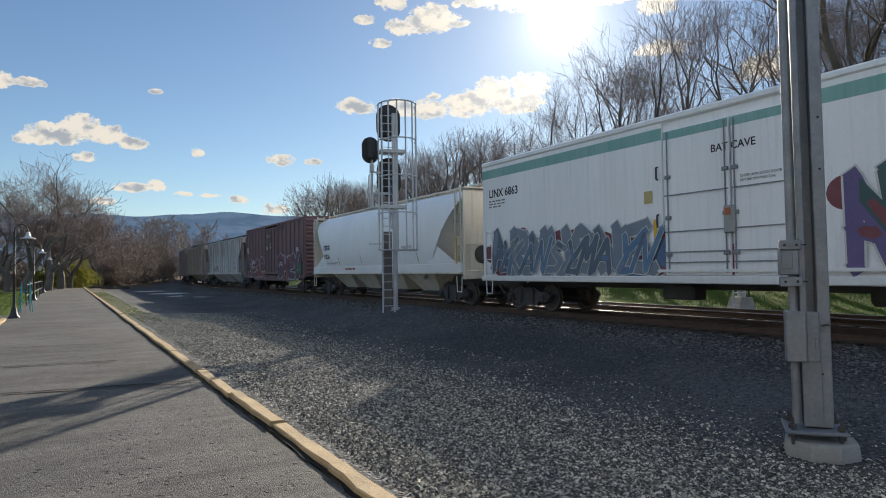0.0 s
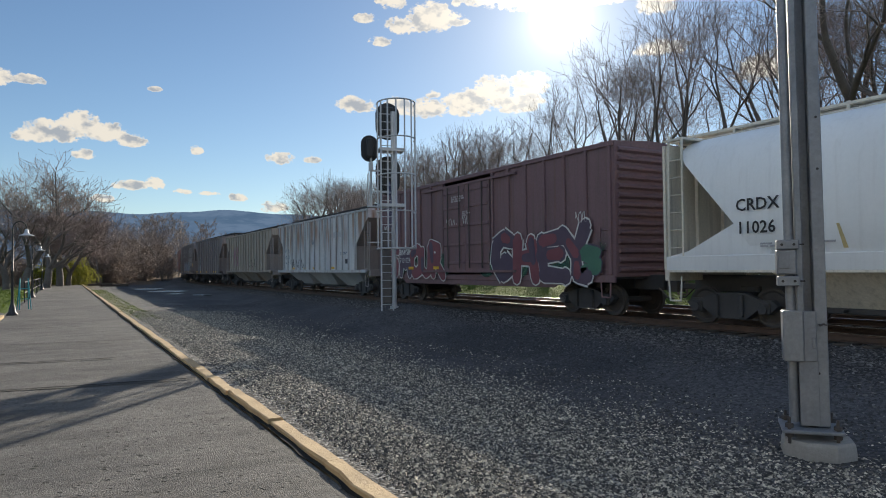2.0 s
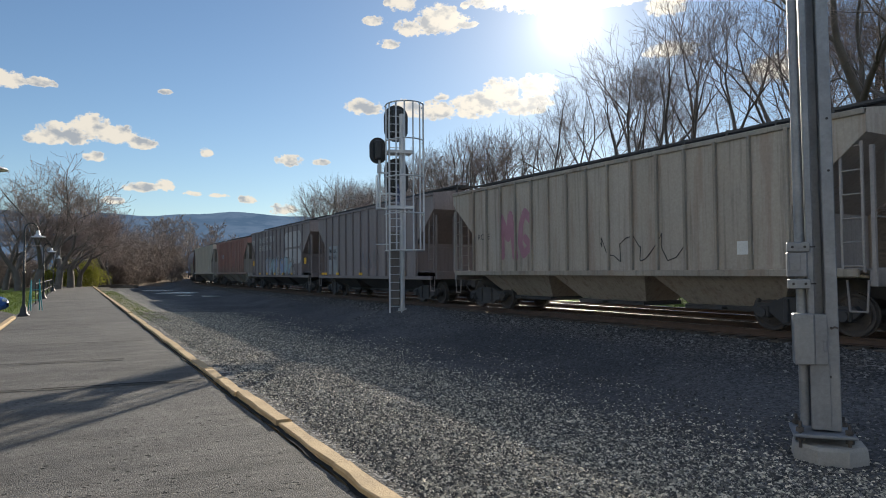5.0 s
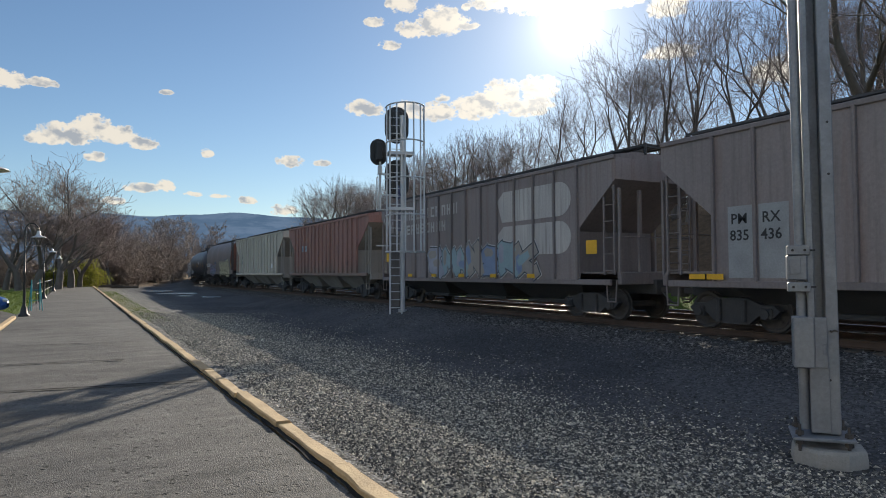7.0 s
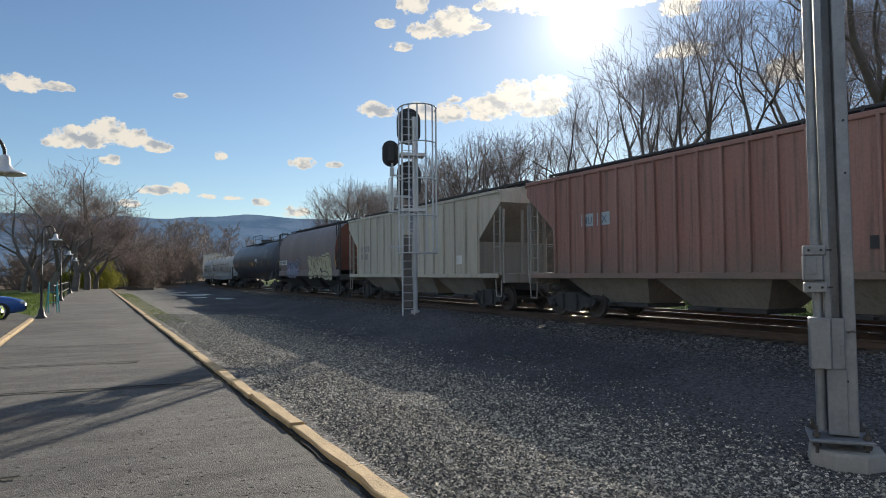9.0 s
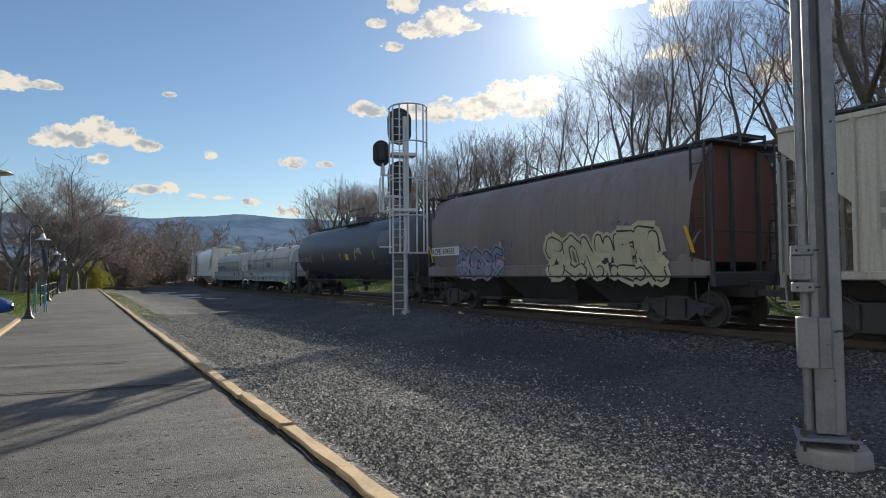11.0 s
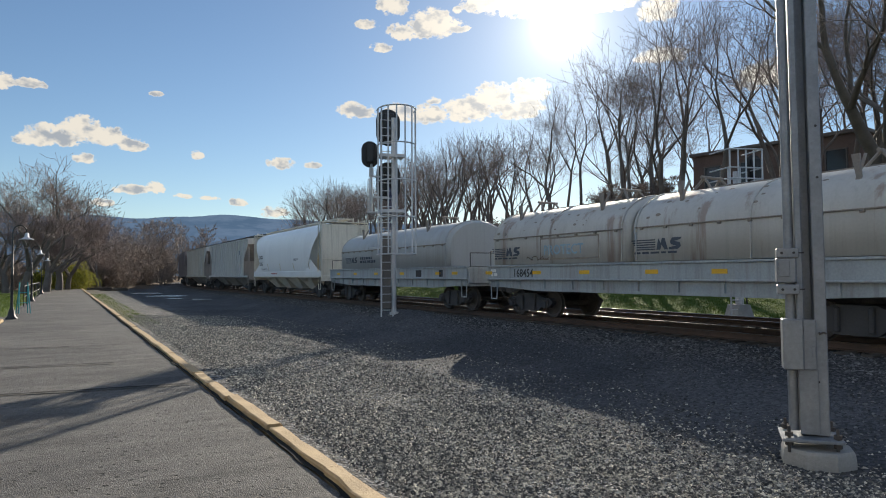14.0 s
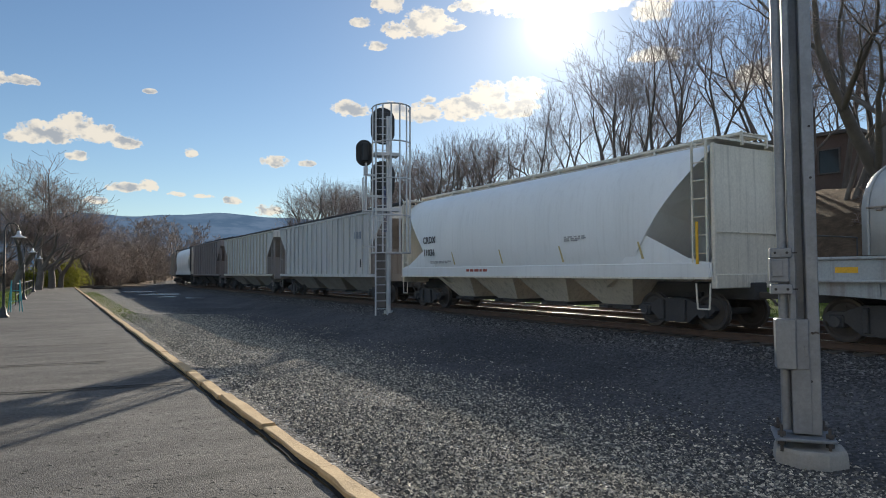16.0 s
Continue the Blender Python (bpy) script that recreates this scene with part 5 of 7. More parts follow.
def build_coil(pitch, split):
    if split:
        hood = mat("stained_white_hood_paint", (0.5, 0.49, 0.465), (0.42, 0.405, 0.375), 0.6, big=0.9, small=18.0, bump=0.05, streak=0.12, rust=0.55, grit=0.25)
    else:
        hood = mat("pale_grey_hood_paint", (0.4, 0.415, 0.42), (0.35, 0.36, 0.36), 0.55, big=0.9, small=18.0, bump=0.04, streak=0.1, rust=0.12, grit=0.2)
    frm = mat("blue_grey_frame_paint", (0.36, 0.4, 0.42), (0.28, 0.3, 0.31), 0.65, big=1.0, small=20.0, bump=0.08, streak=0.3, rust=0.25)
    seam = mat("rusted_seam_steel", (0.2, 0.17, 0.15), (0.28, 0.24, 0.2), 0.75, big=2.0, small=25.0, bump=0.15)
    car = car_base("coil_car", "stained white steel-coil car with two rounded hoods" if split else "pale grey steel-coil car with one long rounded hood", pitch)
    h = pitch / 2 - 0.7
    e = pitch / 2 - (0.85 if split else 2.2)
    part("frame", MB().prism([(-1.42, 0.95), (1.42, 0.95), (1.42, 1.64), (1.3, 1.64), (1.1, 1.2), (-1.1, 1.2), (-1.3, 1.64), (-1.42, 1.64)], 1, -h, h), frm, car)
    for s in (-1, 1):
        sill = part("side_sill", MB().box((s * 1.53, 0, 1.44), (0.05, 2 * h, 0.4), ch=0.01), frm, car)
        part("top_flange", MB().box((s * 1.54, 0, 1.67), (0.12, 2 * h, 0.06), ch=0.012), frm, sill)
        part("bottom_flange", MB().box((s * 1.54, 0, 1.23), (0.14, 2 * h, 0.05), ch=0.012), frm, sill)
        part("lower_flange", MB().prism([(-h, 1.2), (h, 1.2), (h, 1.0), (h * 0.62, 0.86), (-h * 0.62, 0.86), (-h, 1.0)], 0, s * 1.44, s * 1.48), frm, car)
        for i in range(11):
            y = -h + 0.5 + (2 * h - 1) * i / 10
            part("gusset", MB().box((s * 1.5, y, 1.08), (0.07, 0.05, 0.28)), frm, car)
        part("draft_sill", MB().box((0, s * (h - 1.2), 0.95), (0.5, 3.2, 0.42), ch=0.02), BLACK, car)
        part("end_sill", MB().box((0, s * (h + 0.02), 1.35), (3.0, 0.1, 0.6), ch=0.02).box((0, s * (h - 0.3), 1.66), (3.0, 0.7, 0.04)), frm, car)
        for x in (-1.5, 1.5):
            stirrup(car, x, s * (h - 0.3), frm)
        m = MB()
        m.path([(-1.42, s * (h + 0.02), 1.6), (-1.42, s * (h + 0.02), 2.2), (1.42, s * (h + 0.02), 2.2), (1.42, s * (h + 0.02), 1.6)], 0.018, n=5)
        part("hand_rail", m, BLACK, car)
    brake_wheel(car, 0.8, -h - 0.05, 2.1, IRON)
    arc = [(-1.5, 1.72), (-1.5, 2.58)] + [(-1.5 * math.cos(a), 2.58 + 1.0 * math.sin(a)) for a in [math.pi * i / 20 for i in range(1, 20)]] + [(1.5, 2.58), (1.5, 1.72)]
    spans = [(-e, 0.24), (0.36, e)] if split else [(-e, e)]
    for a, b in spans:
        rings = [[(x * k, y, 1.72 + (z - 1.72) * (0.45 + 0.55 * k)) for x, z in arc] for y, k in ((a, 0.9), (a + 0.05, 0.955), (a + 0.16, 0.99), (a + 0.3, 1.0), ((a + b) / 2, 1.0), (b - 0.3, 1.0), (b - 0.16, 0.99), (b - 0.05, 0.955), (b, 0.9))]
        hd = part("hood", MB().loft(rings, smooth=True), hood, car, "rounded removable steel hood")
        for s in (-1, 1):
            part("hood_seam", MB().box((s * 1.51, (a + b) / 2, 2.6), (0.06, b - a - 0.35, 0.035), ch=0.008), seam, hd)
            m = MB()
            n = max(4, int((b - a) / 0.75))
            for i in range(n):
                y = a + 0.4 + (b - a - 0.8) * i / (n - 1)
                m.box((s * 1.52, y, 2.56), (0.05, 0.1, 0.06), ch=0.01)
            part("hood_hook", m, seam, hd, kind="stuff")
        for y in [a + 0.2, b - 0.2] + ([(a + b) / 2] if split else []):
            part("hood_band", MB().path([(x * 1.008, y, z + (0.01 if z > 2.6 else 0)) for x, z in arc], 0.02, n=5), hood, hd)
        for y in (a + (b - a) * 0.2, a + (b - a) * 0.8):
            m = MB()
            for x in (-0.4, 0.4):
                m.tube((x, y - 0.3, 3.5), (x * 0.75, y, 3.86), 0.035, n=6)
                m.tube((x, y + 0.3, 3.5), (x * 0.75, y, 3.86), 0.035, n=6)
            m.tube((-0.42, y, 3.86), (0.42, y, 3.86), 0.04, n=8)
            m.prism([(y - 0.04, 3.2), (y + 0.04, 3.2), (y + 0.14, 3.72), (y - 0.02, 3.72)], 0, -1.16, -1.1).tube((-1.14, y + 0.05, 3.2), (-0.8, y + 0.05, 3.75), 0.035, n=6)
            part("lifting_bracket", m, seam, hd, "rusty lifting bracket")
        part("roof_rail", MB().box((0, (a + b) / 2, 3.6), (0.1, (b - a) * 0.62, 0.06)), seam, hd)
    ink = plain("slate_lettering", (0.06, 0.075, 0.1), 0.6)
    marks = [e - 0.05, 0.2] if split else [e - 0.7]
    for y in marks:
        m = MB()
        for k in range(5):
            m.prism([(y - 0.09 * (4 - k) * 0.4, 2.0 + 0.06 * k), (y - 0.8, 2.0 + 0.06 * k), (y - 0.8, 2.03 + 0.06 * k), (y - 0.09 * (4 - k) * 0.4, 2.03 + 0.06 * k)], 0, -1.506, -1.512)
        m.prism([(y - 0.84, 2.0), (y - 0.96, 2.0), (y - 1.0, 2.13), (y - 1.1, 2.0), (y - 1.2, 2.0), (y - 1.1, 2.29), (y - 1.02, 2.29), (y - 0.98, 2.16), (y - 0.9, 2.29)], 0, -1.506, -1.513)
        m.prism([(y - 1.24, 2.0), (y - 1.5, 2.0), (y - 1.6, 2.07), (y - 1.57, 2.16), (y - 1.4, 2.2), (y - 1.6, 2.24), (y - 1.62, 2.29), (y - 1.34, 2.29), (y - 1.27, 2.2), (y - 1.3, 2.13), (y - 1.46, 2.08), (y - 1.24, 2.05)], 0, -1.506, -1.513)
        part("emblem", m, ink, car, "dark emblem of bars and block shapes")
        if split:
            bars(car, y - 0.1, 1.93, -1.51, [1.2], 0.05, ink)
        else:
            bars(car, y - 2.0, 2.22, -1.51, [1.5, 1.9], 0.13, ink)
    for y in ((e + 0.3, 4.4, 2.2, -0.3, -2.3, -4.4, -e + 0.1) if split else (e + 0.4, 3.8, 1.2, -1.6, -e + 0.9, -e - 0.4)):
        plate(car, y - 0.42, y, 1.39, 1.5, -1.558, YELLOW, "reflector")
    if split:
        lettering("168454", 0.36, DARK_INK, car, side_face(-1.558, 5.45, 1.31), label="black car number", bold=0.006)
        bars(car, e - 0.05, 1.52, -1.558, [0.25, 0.25], 0.1, WHITE_INK)
        blu = plain("pale_blue_spray", (0.28, 0.42, 0.52), 0.6)
        m = MB()
        for yy, w, z, hh in ((2.75, 2.6, 2.5, 0.05), (2.75, 2.6, 1.86, 0.05)):
            m.box((-1.507, yy, z), (0.006, w, hh))
        for yy in (1.45, 4.05):
            m.box((-1.507, yy, 2.18), (0.006, 0.05, 0.68))
        part("stencil_frame", m, seam, car)
        lettering("PROTECT", 0.42, blu, car, side_face(-1.509, 3.9, 2.0), bold=0.006)
        scrawl(car, -1.506, e - 2.0, 1.84, 1.1, 0.12, plain("brown_spray", (0.12, 0.08, 0.05), 0.6), 8)
        rng = random.Random(15)
        chips = MB()
        for k in range(46):
            y, a = rng.uniform(-e + 0.4, e - 0.4), rng.uniform(0.15, 1.1)
            px, pz, r = -1.5 * math.cos(a), 2.58 + 1.0 * math.sin(a), rng.uniform(0.02, 0.08)
            nx, nz = -math.cos(a) / 1.5, math.sin(a)
            ln = math.hypot(nx, nz)
            nx, nz = nx / ln, nz / ln
            tx, tz = nz, -nx
            chips.add([(px + nx * 0.008 + tx * r * 0.7 * math.cos(q) * rng.uniform(0.5, 1.2), y + r * 1.2 * math.sin(q), pz + nz * 0.008 + tz * r * 0.7 * math.cos(q)) for q in [math.pi * j / 4 for j in range(8)]], [tuple(range(8))])
        part("rust_chip", chips, seam, car, kind="stuff")
    else:
        plate(car, -e + 2.1, -e + 2.6, 1.3, 1.58, -1.558, DARK_INK, "data_panel")
        plate(car, -e + 0.3, -e + 0.6, 1.3, 1.58, -1.558, DARK_INK, "data_panel")
    return car


# couplings between the cars, metres back from the camera's line at the clip's start
JOINTS = [-1.2, 20.2, 39.4, 56.1, 73.5, 90.6, 107.1, 124.6, 140.5, 158.0, 174.3, 193.7, 209.0, 224.9, 242.6, 260.6, 277.8, 293.6, 311.5, 329.0]


def build_train():
    P = [b - a for a, b in zip(JOINTS, JOINTS[1:])]
    cars = [build_reefer(P[0])]
    white = mat("white_hopper_paint", (0.82, 0.84, 0.85), (0.75, 0.77, 0.78), 0.45, big=0.6, small=14.0, bump=0.0, streak=0.07, grime=0.35, grit=0.1)
    cream = mat("cream_end_paint", (0.7, 0.66, 0.57), (0.6, 0.56, 0.48), 0.6, big=0.9, small=18.0, bump=0.05, streak=0.3)

    def crdx(pitch, number):
        car, h0, h1, shell = round_hopper("white smooth-sided covered hopper car", pitch, white, cream, end_panel=cream)
        for k, t in enumerate(("CRDX", number)):
            lettering(t, 0.37, DARK_INK, car, side_face(shell(2.72 - 0.5 * k) - 0.03, h1 + 0.35, 2.6 - 0.5 * k), label="black car number", bold=0.006)
        dimmed = plain("thin_grey_stencil", (0.36, 0.37, 0.39), 0.6)
        bars(car, h1 - 0.2, 1.86, -1.585, [1.6, 1.2], 0.04, dimmed)
        bars(car, -h1 + 2.6, 2.45, -1.612, [0.9, 0.8, 0.6], 0.04, dimmed)
        bars(car, h1 - 2.8, 1.5, -1.54, [1.2], 0.09, plain("red_stencil", (0.35, 0.08, 0.06), 0.6))
        for i in range(4):
            y = h1 - 1.9 - i * 3.1
            part("reflector", MB().add([(shell(1.75) - 0.012, y, 1.72), (shell(1.75) - 0.012, y - 0.09, 1.72), (shell(2.15) - 0.02, y + 0.03, 2.2), (shell(2.15) - 0.02, y + 0.09, 2.2)], [(0, 1, 2, 3)]), plain("faded_yellow_tape", (0.55, 0.45, 0.22), 0.6), car)
        if number == "11026":
            part("end_port", MB().tube((-0.62, -h0 + 0.05, 1.98), (-0.62, -h0 + 0.12, 1.98), 0.34, n=28).tube((-0.62, -h0 + 0.04, 1.98), (-0.62, -h0 + 0.06, 1.98), 0.26, n=28), BLACK, car, "round dark cover on the end")
        plate(car, -h0 + 0.42, -h0 + 0.5, 1.6, 2.6, -1.56, YELLOW, "reflector")
        return car
    cars.append(crdx(P[1], "11026"))
    cars.append(build_boxcar(P[2]))
    # pale grey hopper with rust runs
    g1 = mat("pale_grey_rusty_paint", (0.56, 0.58, 0.59), (0.46, 0.47, 0.47), 0.6, big=0.8, small=16.0, bump=0.06, streak=0.1, rust=0.85)
    g2 = mat("grey_post_paint", (0.5, 0.51, 0.52), (0.38, 0.38, 0.38), 0.65, big=0.8, small=16.0, bump=0.06, streak=0.4, rust=0.5)
    brown = mat("brown_grey_ends", (0.31, 0.285, 0.275), (0.235, 0.215, 0.21), 0.8, big=1.0, small=18.0, bump=0.1, streak=0.3)
    dim = plain("faded_blue_lettering", (0.16, 0.2, 0.26), 0.6)
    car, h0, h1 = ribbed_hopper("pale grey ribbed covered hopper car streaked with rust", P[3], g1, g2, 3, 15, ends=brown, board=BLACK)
    lettering("RC PE", 0.34, dim, car, side_face(-1.565, h1 - 0.3, 2.55), bold=0.006), lettering("49 35 7", 0.34, dim, car, side_face(-1.565, h1 - 0.3, 2.1), label="faded car number", bold=0.006)
    bars(car, h1 - 0.4, 1.9, -1.565, [0.5, 0.6], 0.06, dim), bars(car, -h1 + 2.2, 2.3, -1.565, [0.8, 0.7], 0.06, dim)
    bars(car, -h1 + 3.3, 3.3, -1.565, [1.6], 0.3, plain("ghost_lettering", (0.42, 0.44, 0.46), 0.6))
    for y in (h1 - 1.9, h1 - 4.2, 0.4, -h1 + 3.6):
        plate(car, y - 0.45, y, 1.42, 1.55, -1.57, YELLOW, "reflector")
    scrawl(car, -1.565, h1 - 1.5, 1.5, 0.8, 0.6, DARK_INK, 41), scrawl(car, -1.565, h1 - 2.7, 1.5, 1.5, 0.55, DARK_INK, 42), scrawl(car, -1.565, 0.6, 2.9, 0.6, 0.3, dim, 43)
    plate(car, -h1 + 1.0, -h1 + 1.5, 1.7, 1.95, -1.57, DARK_INK, "data_panel")
    cars.append(car)
    # tan hopper
    t1 = mat("dusty_tan_paint", (0.42, 0.37, 0.315), (0.34, 0.295, 0.245), 0.7, big=0.8, small=16.0, bump=0.06, streak=0.45, rust=0.3)
    t2 = mat("tan_post_paint", (0.34, 0.3, 0.25), (0.25, 0.22, 0.185), 0.7, big=0.8, small=16.0, bump=0.06, streak=0.4, rust=0.3)
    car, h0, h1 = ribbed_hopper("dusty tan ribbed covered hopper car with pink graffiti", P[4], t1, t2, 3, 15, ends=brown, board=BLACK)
    pk = plain("pink_spray", (0.38, 0.19, 0.24), 0.6)
    graffiti(car, -1.57, 4.4, 1.6, 1.8, 1.9, 2, [pk], pk, 51, fat=0.1)
    scrawl(car, -1.565, -0.4, 1.6, 3.0, 0.7, DARK_INK, 52)
    lettering("RC PE", 0.3, DARK_INK, car, side_face(-1.565, h1 - 0.3, 2.5)), plate(car, -h1 + 0.9, -h1 + 1.3, 1.7, 2.0, -1.57, WHITE_INK, "data_panel")
    cars.append(car)
    # dark brown hoppers
    b1 = mat("dark_brown_paint", (0.2, 0.172, 0.17), (0.26, 0.22, 0.215), 0.65, big=0.7, small=16.0, bump=0.06, streak=0.3, rust=0.2)
    b2 = mat("dark_brown_posts", (0.17, 0.146, 0.143), (0.22, 0.185, 0.18), 0.7, big=0.9, small=16.0, bump=0.06, streak=0.3)
    grey_patch = plain("grey_patch_paint", (0.3, 0.31, 0.32), 0.6)
    car, h0, h1 = ribbed_hopper("dark brown covered hopper car with grey number panels", P[5], b1, b2, 3, 12, eave=4.56, ends=b2, board=BLACK, lower=BLACK, sill=1.16)
    for y0, w, a, b in ((5.5, 0.7, "PM", "835"), (4.73, 0.7, "RX", "436")):
        plate(car, y0 - w, y0, 1.24, 2.85, -1.57, grey_patch, "number_panel", "pale grey painted panel")
        lettering(a, 0.33, DARK_INK, car, side_face(-1.58, y0 - 0.08, 2.45), bold=0.004), lettering(b, 0.33, DARK_INK, car, side_face(-1.58, y0 - 0.05, 2.08), label="black car number", bold=0.005)
    for y in (h1 - 1.9, h1 + 0.6, h1 + 0.1, 0.6, -3.3, -h1 + 1.5):
        plate(car, y - 0.45, y, 1.2, 1.33, -1.66, YELLOW, "reflector")
    scrawl(car, -1.58, 0.4, 1.5, 2.2, 0.9, plain("grey_spray", (0.25, 0.25, 0.25), 0.6), 61)
    cars.append(car)
    car, h0, h1 = ribbed_hopper("dark brown covered hopper car with large faded emblem and pale graffiti", P[6], b1, b2, 3, 13, eave=4.56, ends=b2, board=BLACK, lower=BLACK, sill=1.16)
    wash = mat("washed_white_paint", (0.52, 0.5, 0.48), (0.36, 0.34, 0.33), 0.7, big=1.4, small=20.0, bump=0.04, streak=0.5)
    worn_blocks(car, -1.575, h1 - 1.3, 3.9, [(2, 3, 2, 2, 1), (2, 2, 2, 2)], 0.42, 0.1, wash, 5)
    m = MB()
    for z0, z1 in ((1.95, 2.95), (3.1, 4.15)):
        pts = [(py - 0.6, pz) for py, pz in [(-h1 + 4.6, z0), (-h1 + 4.9, z1 - 0.3), (-h1 + 4.5, z1), (-h1 + 1.5, z1)] + [(-h1 + 1.5 - 0.55 * math.sin(a), (z0 + z1) / 2 + (z1 - z0) / 2 * math.cos(a)) for a in [math.pi * i / 10 for i in range(1, 10)]] + [(-h1 + 1.5, z0)]]
        m.prism(pts, 0, -1.575, -1.568)
    part("emblem", m, wash, car, "large faded white emblem")
    aqua, teal2 = plain("pale_aqua_spray", (0.27, 0.38, 0.42), 0.55), plain("slate_blue_spray", (0.2, 0.27, 0.42), 0.55)
    tanw, lil = plain("tan_spray", (0.33, 0.3, 0.27), 0.6), plain("grey_lilac_spray", (0.34, 0.35, 0.42), 0.6)
    graffiti(car, -1.6, 2.75, 1.36, 7.0, 0.95, [1, 3, 0, 6, 2, 4, 7], [aqua, tanw, lil, teal2], plain("dark_spray", (0.04, 0.05, 0.07), 0.5), 71, plain("white_spray", (0.62, 0.62, 0.6), 0.6), lean=0.15, fat=0.2, edge=0.045, pointed=True, rim=0.025)
    for y in (h1 + 0.9, -h1 - 0.3):
        plate(car, y - 0.45, y, 1.9, 2.3, -1.57, YELLOW, "placard")
    scrawl(car, -1.58, h1 + 1.2, 3.6, 1.0, 0.4, wash, 72)
    for i in range(5):
        plate(car, h1 - 2.0 - i * 2.2, h1 - 1.6 - i * 2.2, 1.2, 1.33, -1.66, YELLOW, "reflector")
    cars.append(car)
    # faded red hopper, pale dust low down
    r1 = mat("faded_red_paint", (0.27, 0.125, 0.1), (0.33, 0.185, 0.155), 0.65, big=0.6, small=16.0, bump=0.06, streak=0.7, grime=0.9)
    r2 = mat("faded_red_posts", (0.28, 0.14, 0.112), (0.34, 0.2, 0.17), 0.65, big=0.6, small=16.0, bump=0.06, streak=0.3, grime=0.9)
    dust = mat("dusty_grey_paint", (0.33, 0.31, 0.285), (0.25, 0.23, 0.21), 0.75, big=1.0, small=18.0, bump=0.06, streak=0.35)
    car, h0, h1 = ribbed_hopper("faded red ribbed covered hopper car dusted pale below", P[7], r1, r2, 3, 17, ends=dust, board=BLACK, lower=dust)
    for y0, t in ((h1 - 1.3, "MU"), (h1 - 2.0, "LX")):
        plate(car, y0 - 0.52, y0, 2.75, 3.12, -1.57, plain("pale_blue_patch", (0.4, 0.48, 0.52), 0.6), "number_panel")
        lettering(t, 0.3, dim, car, side_face(-1.578, y0 - 0.05, 2.82), bold=0.004)
    plate(car, -h1 + 1.36, -h1 + 1.69, 1.8, 2.05, -1.576, DARK_INK, "data_panel")
    cars.append(car)
    # cream-tan hopper
    c1 = mat("cream_hopper_paint", (0.52, 0.48, 0.4), (0.44, 0.4, 0.335), 0.65, big=0.7, small=16.0, bump=0.05, streak=0.3, rust=0.12)
    car, h0, h1 = ribbed_hopper("cream ribbed covered hopper car with dark slope ends", P[8], c1, c1, 3, 15, ends=dust, board=BLACK, lower=dust)
    plate(car, -h1 + 1.3, -h1 + 1.75, 1.75, 2.1, -1.57, WHITE_INK, "data_panel")
    bars(car, h1 - 0.5, 2.7, -1.57, [1.0, 1.0], 0.3, dust)
    cars.append(car)
    # smooth dark hopper
    d1 = mat("grey_brown_shell_paint", (0.22, 0.18, 0.175), (0.17, 0.138, 0.132), 0.6, big=0.6, small=16.0, bump=0.04, streak=0.35, rust=0.25)
    d2 = mat("brown_red_ends", (0.2, 0.08, 0.06), (0.15, 0.065, 0.05), 0.7, big=0.8, small=16.0, bump=0.06, streak=0.3)
    car, h0, h1, shell = round_hopper("smooth grey-brown covered hopper car with cream graffiti", P[9], d1, BLACK, bays=3, slope=d2, board=BLACK, cut=0.7)
    for y0, w, t in ((h1 + 0.1, 0.85, "RCPE"), (h1 - 0.8, 1.35, "604583")):
        plate(car, y0 - w, y0, 2.1, 2.44, -1.61, plain("white_number_panel", (0.7, 0.7, 0.68), 0.6), "number_panel")
        lettering(t, 0.32, DARK_INK, car, side_face(-1.62, y0 - 0.05, 2.16), label="black car number", bold=0.006)
    cr, ye = plain("cream_spray", (0.5, 0.45, 0.3), 0.6), plain("grey_blue_spray", (0.2, 0.24, 0.32), 0.6)
    graffiti(car, 0.0, h1 - 2.0, 1.3, 3.0, 0.95, 5, [ye], DARK_INK, 81, plain("lilac_spray", (0.3, 0.25, 0.38), 0.6), profile=lambda z: (shell(z) if z > 1.66 else min(shell(z), -1.545)) - 0.02, fat=0.19)
    graffiti(car, 0.0, -1.2, 1.27, 4.4, 1.2, [2, 5, 6, 3, 1, 4], [cr], DARK_INK, 82, cr, profile=lambda z: (shell(z) if z > 1.66 else min(shell(z), -1.545)) - 0.02, fat=0.19)
    for y in (h1 + 0.2, h1 - 5.1, -h1 + 3.6, -h1 - 0.1):
        part("reflector", MB().add([(shell(1.9) - 0.012, y, 1.85), (shell(1.9) - 0.012, y - 0.1, 1.85), (shell(2.5) - 0.02, y + 0.08, 2.5), (shell(2.5) - 0.02, y + 0.18, 2.5)], [(0, 1, 2, 3)]), YELLOW, car)
    scrawl(car, 0.0, 1.9, 2.2, 1.0, 0.4, ye, 83, lambda z: shell(z) - 0.006), scrawl(car, 0.0, -h1 + 2.6, 2.5, 0.8, 0.3, ye, 84, lambda z: shell(z) - 0.006)
    cars.append(car)
    cars.append(build_tank(P[10]))
    cars.append(build_coil(P[11], True))
    cars.append(build_coil(P[12], False))
    cars.append(crdx(P[13], "11036"))
    w1 = mat("grey_white_hopper_paint", (0.55, 0.55, 0.54), (0.47, 0.465, 0.45), 0.6, big=0.7, small=16.0, bump=0.05, streak=0.4, rust=0.15)
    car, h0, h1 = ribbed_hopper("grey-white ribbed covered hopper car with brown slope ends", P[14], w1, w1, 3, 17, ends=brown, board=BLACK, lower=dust)
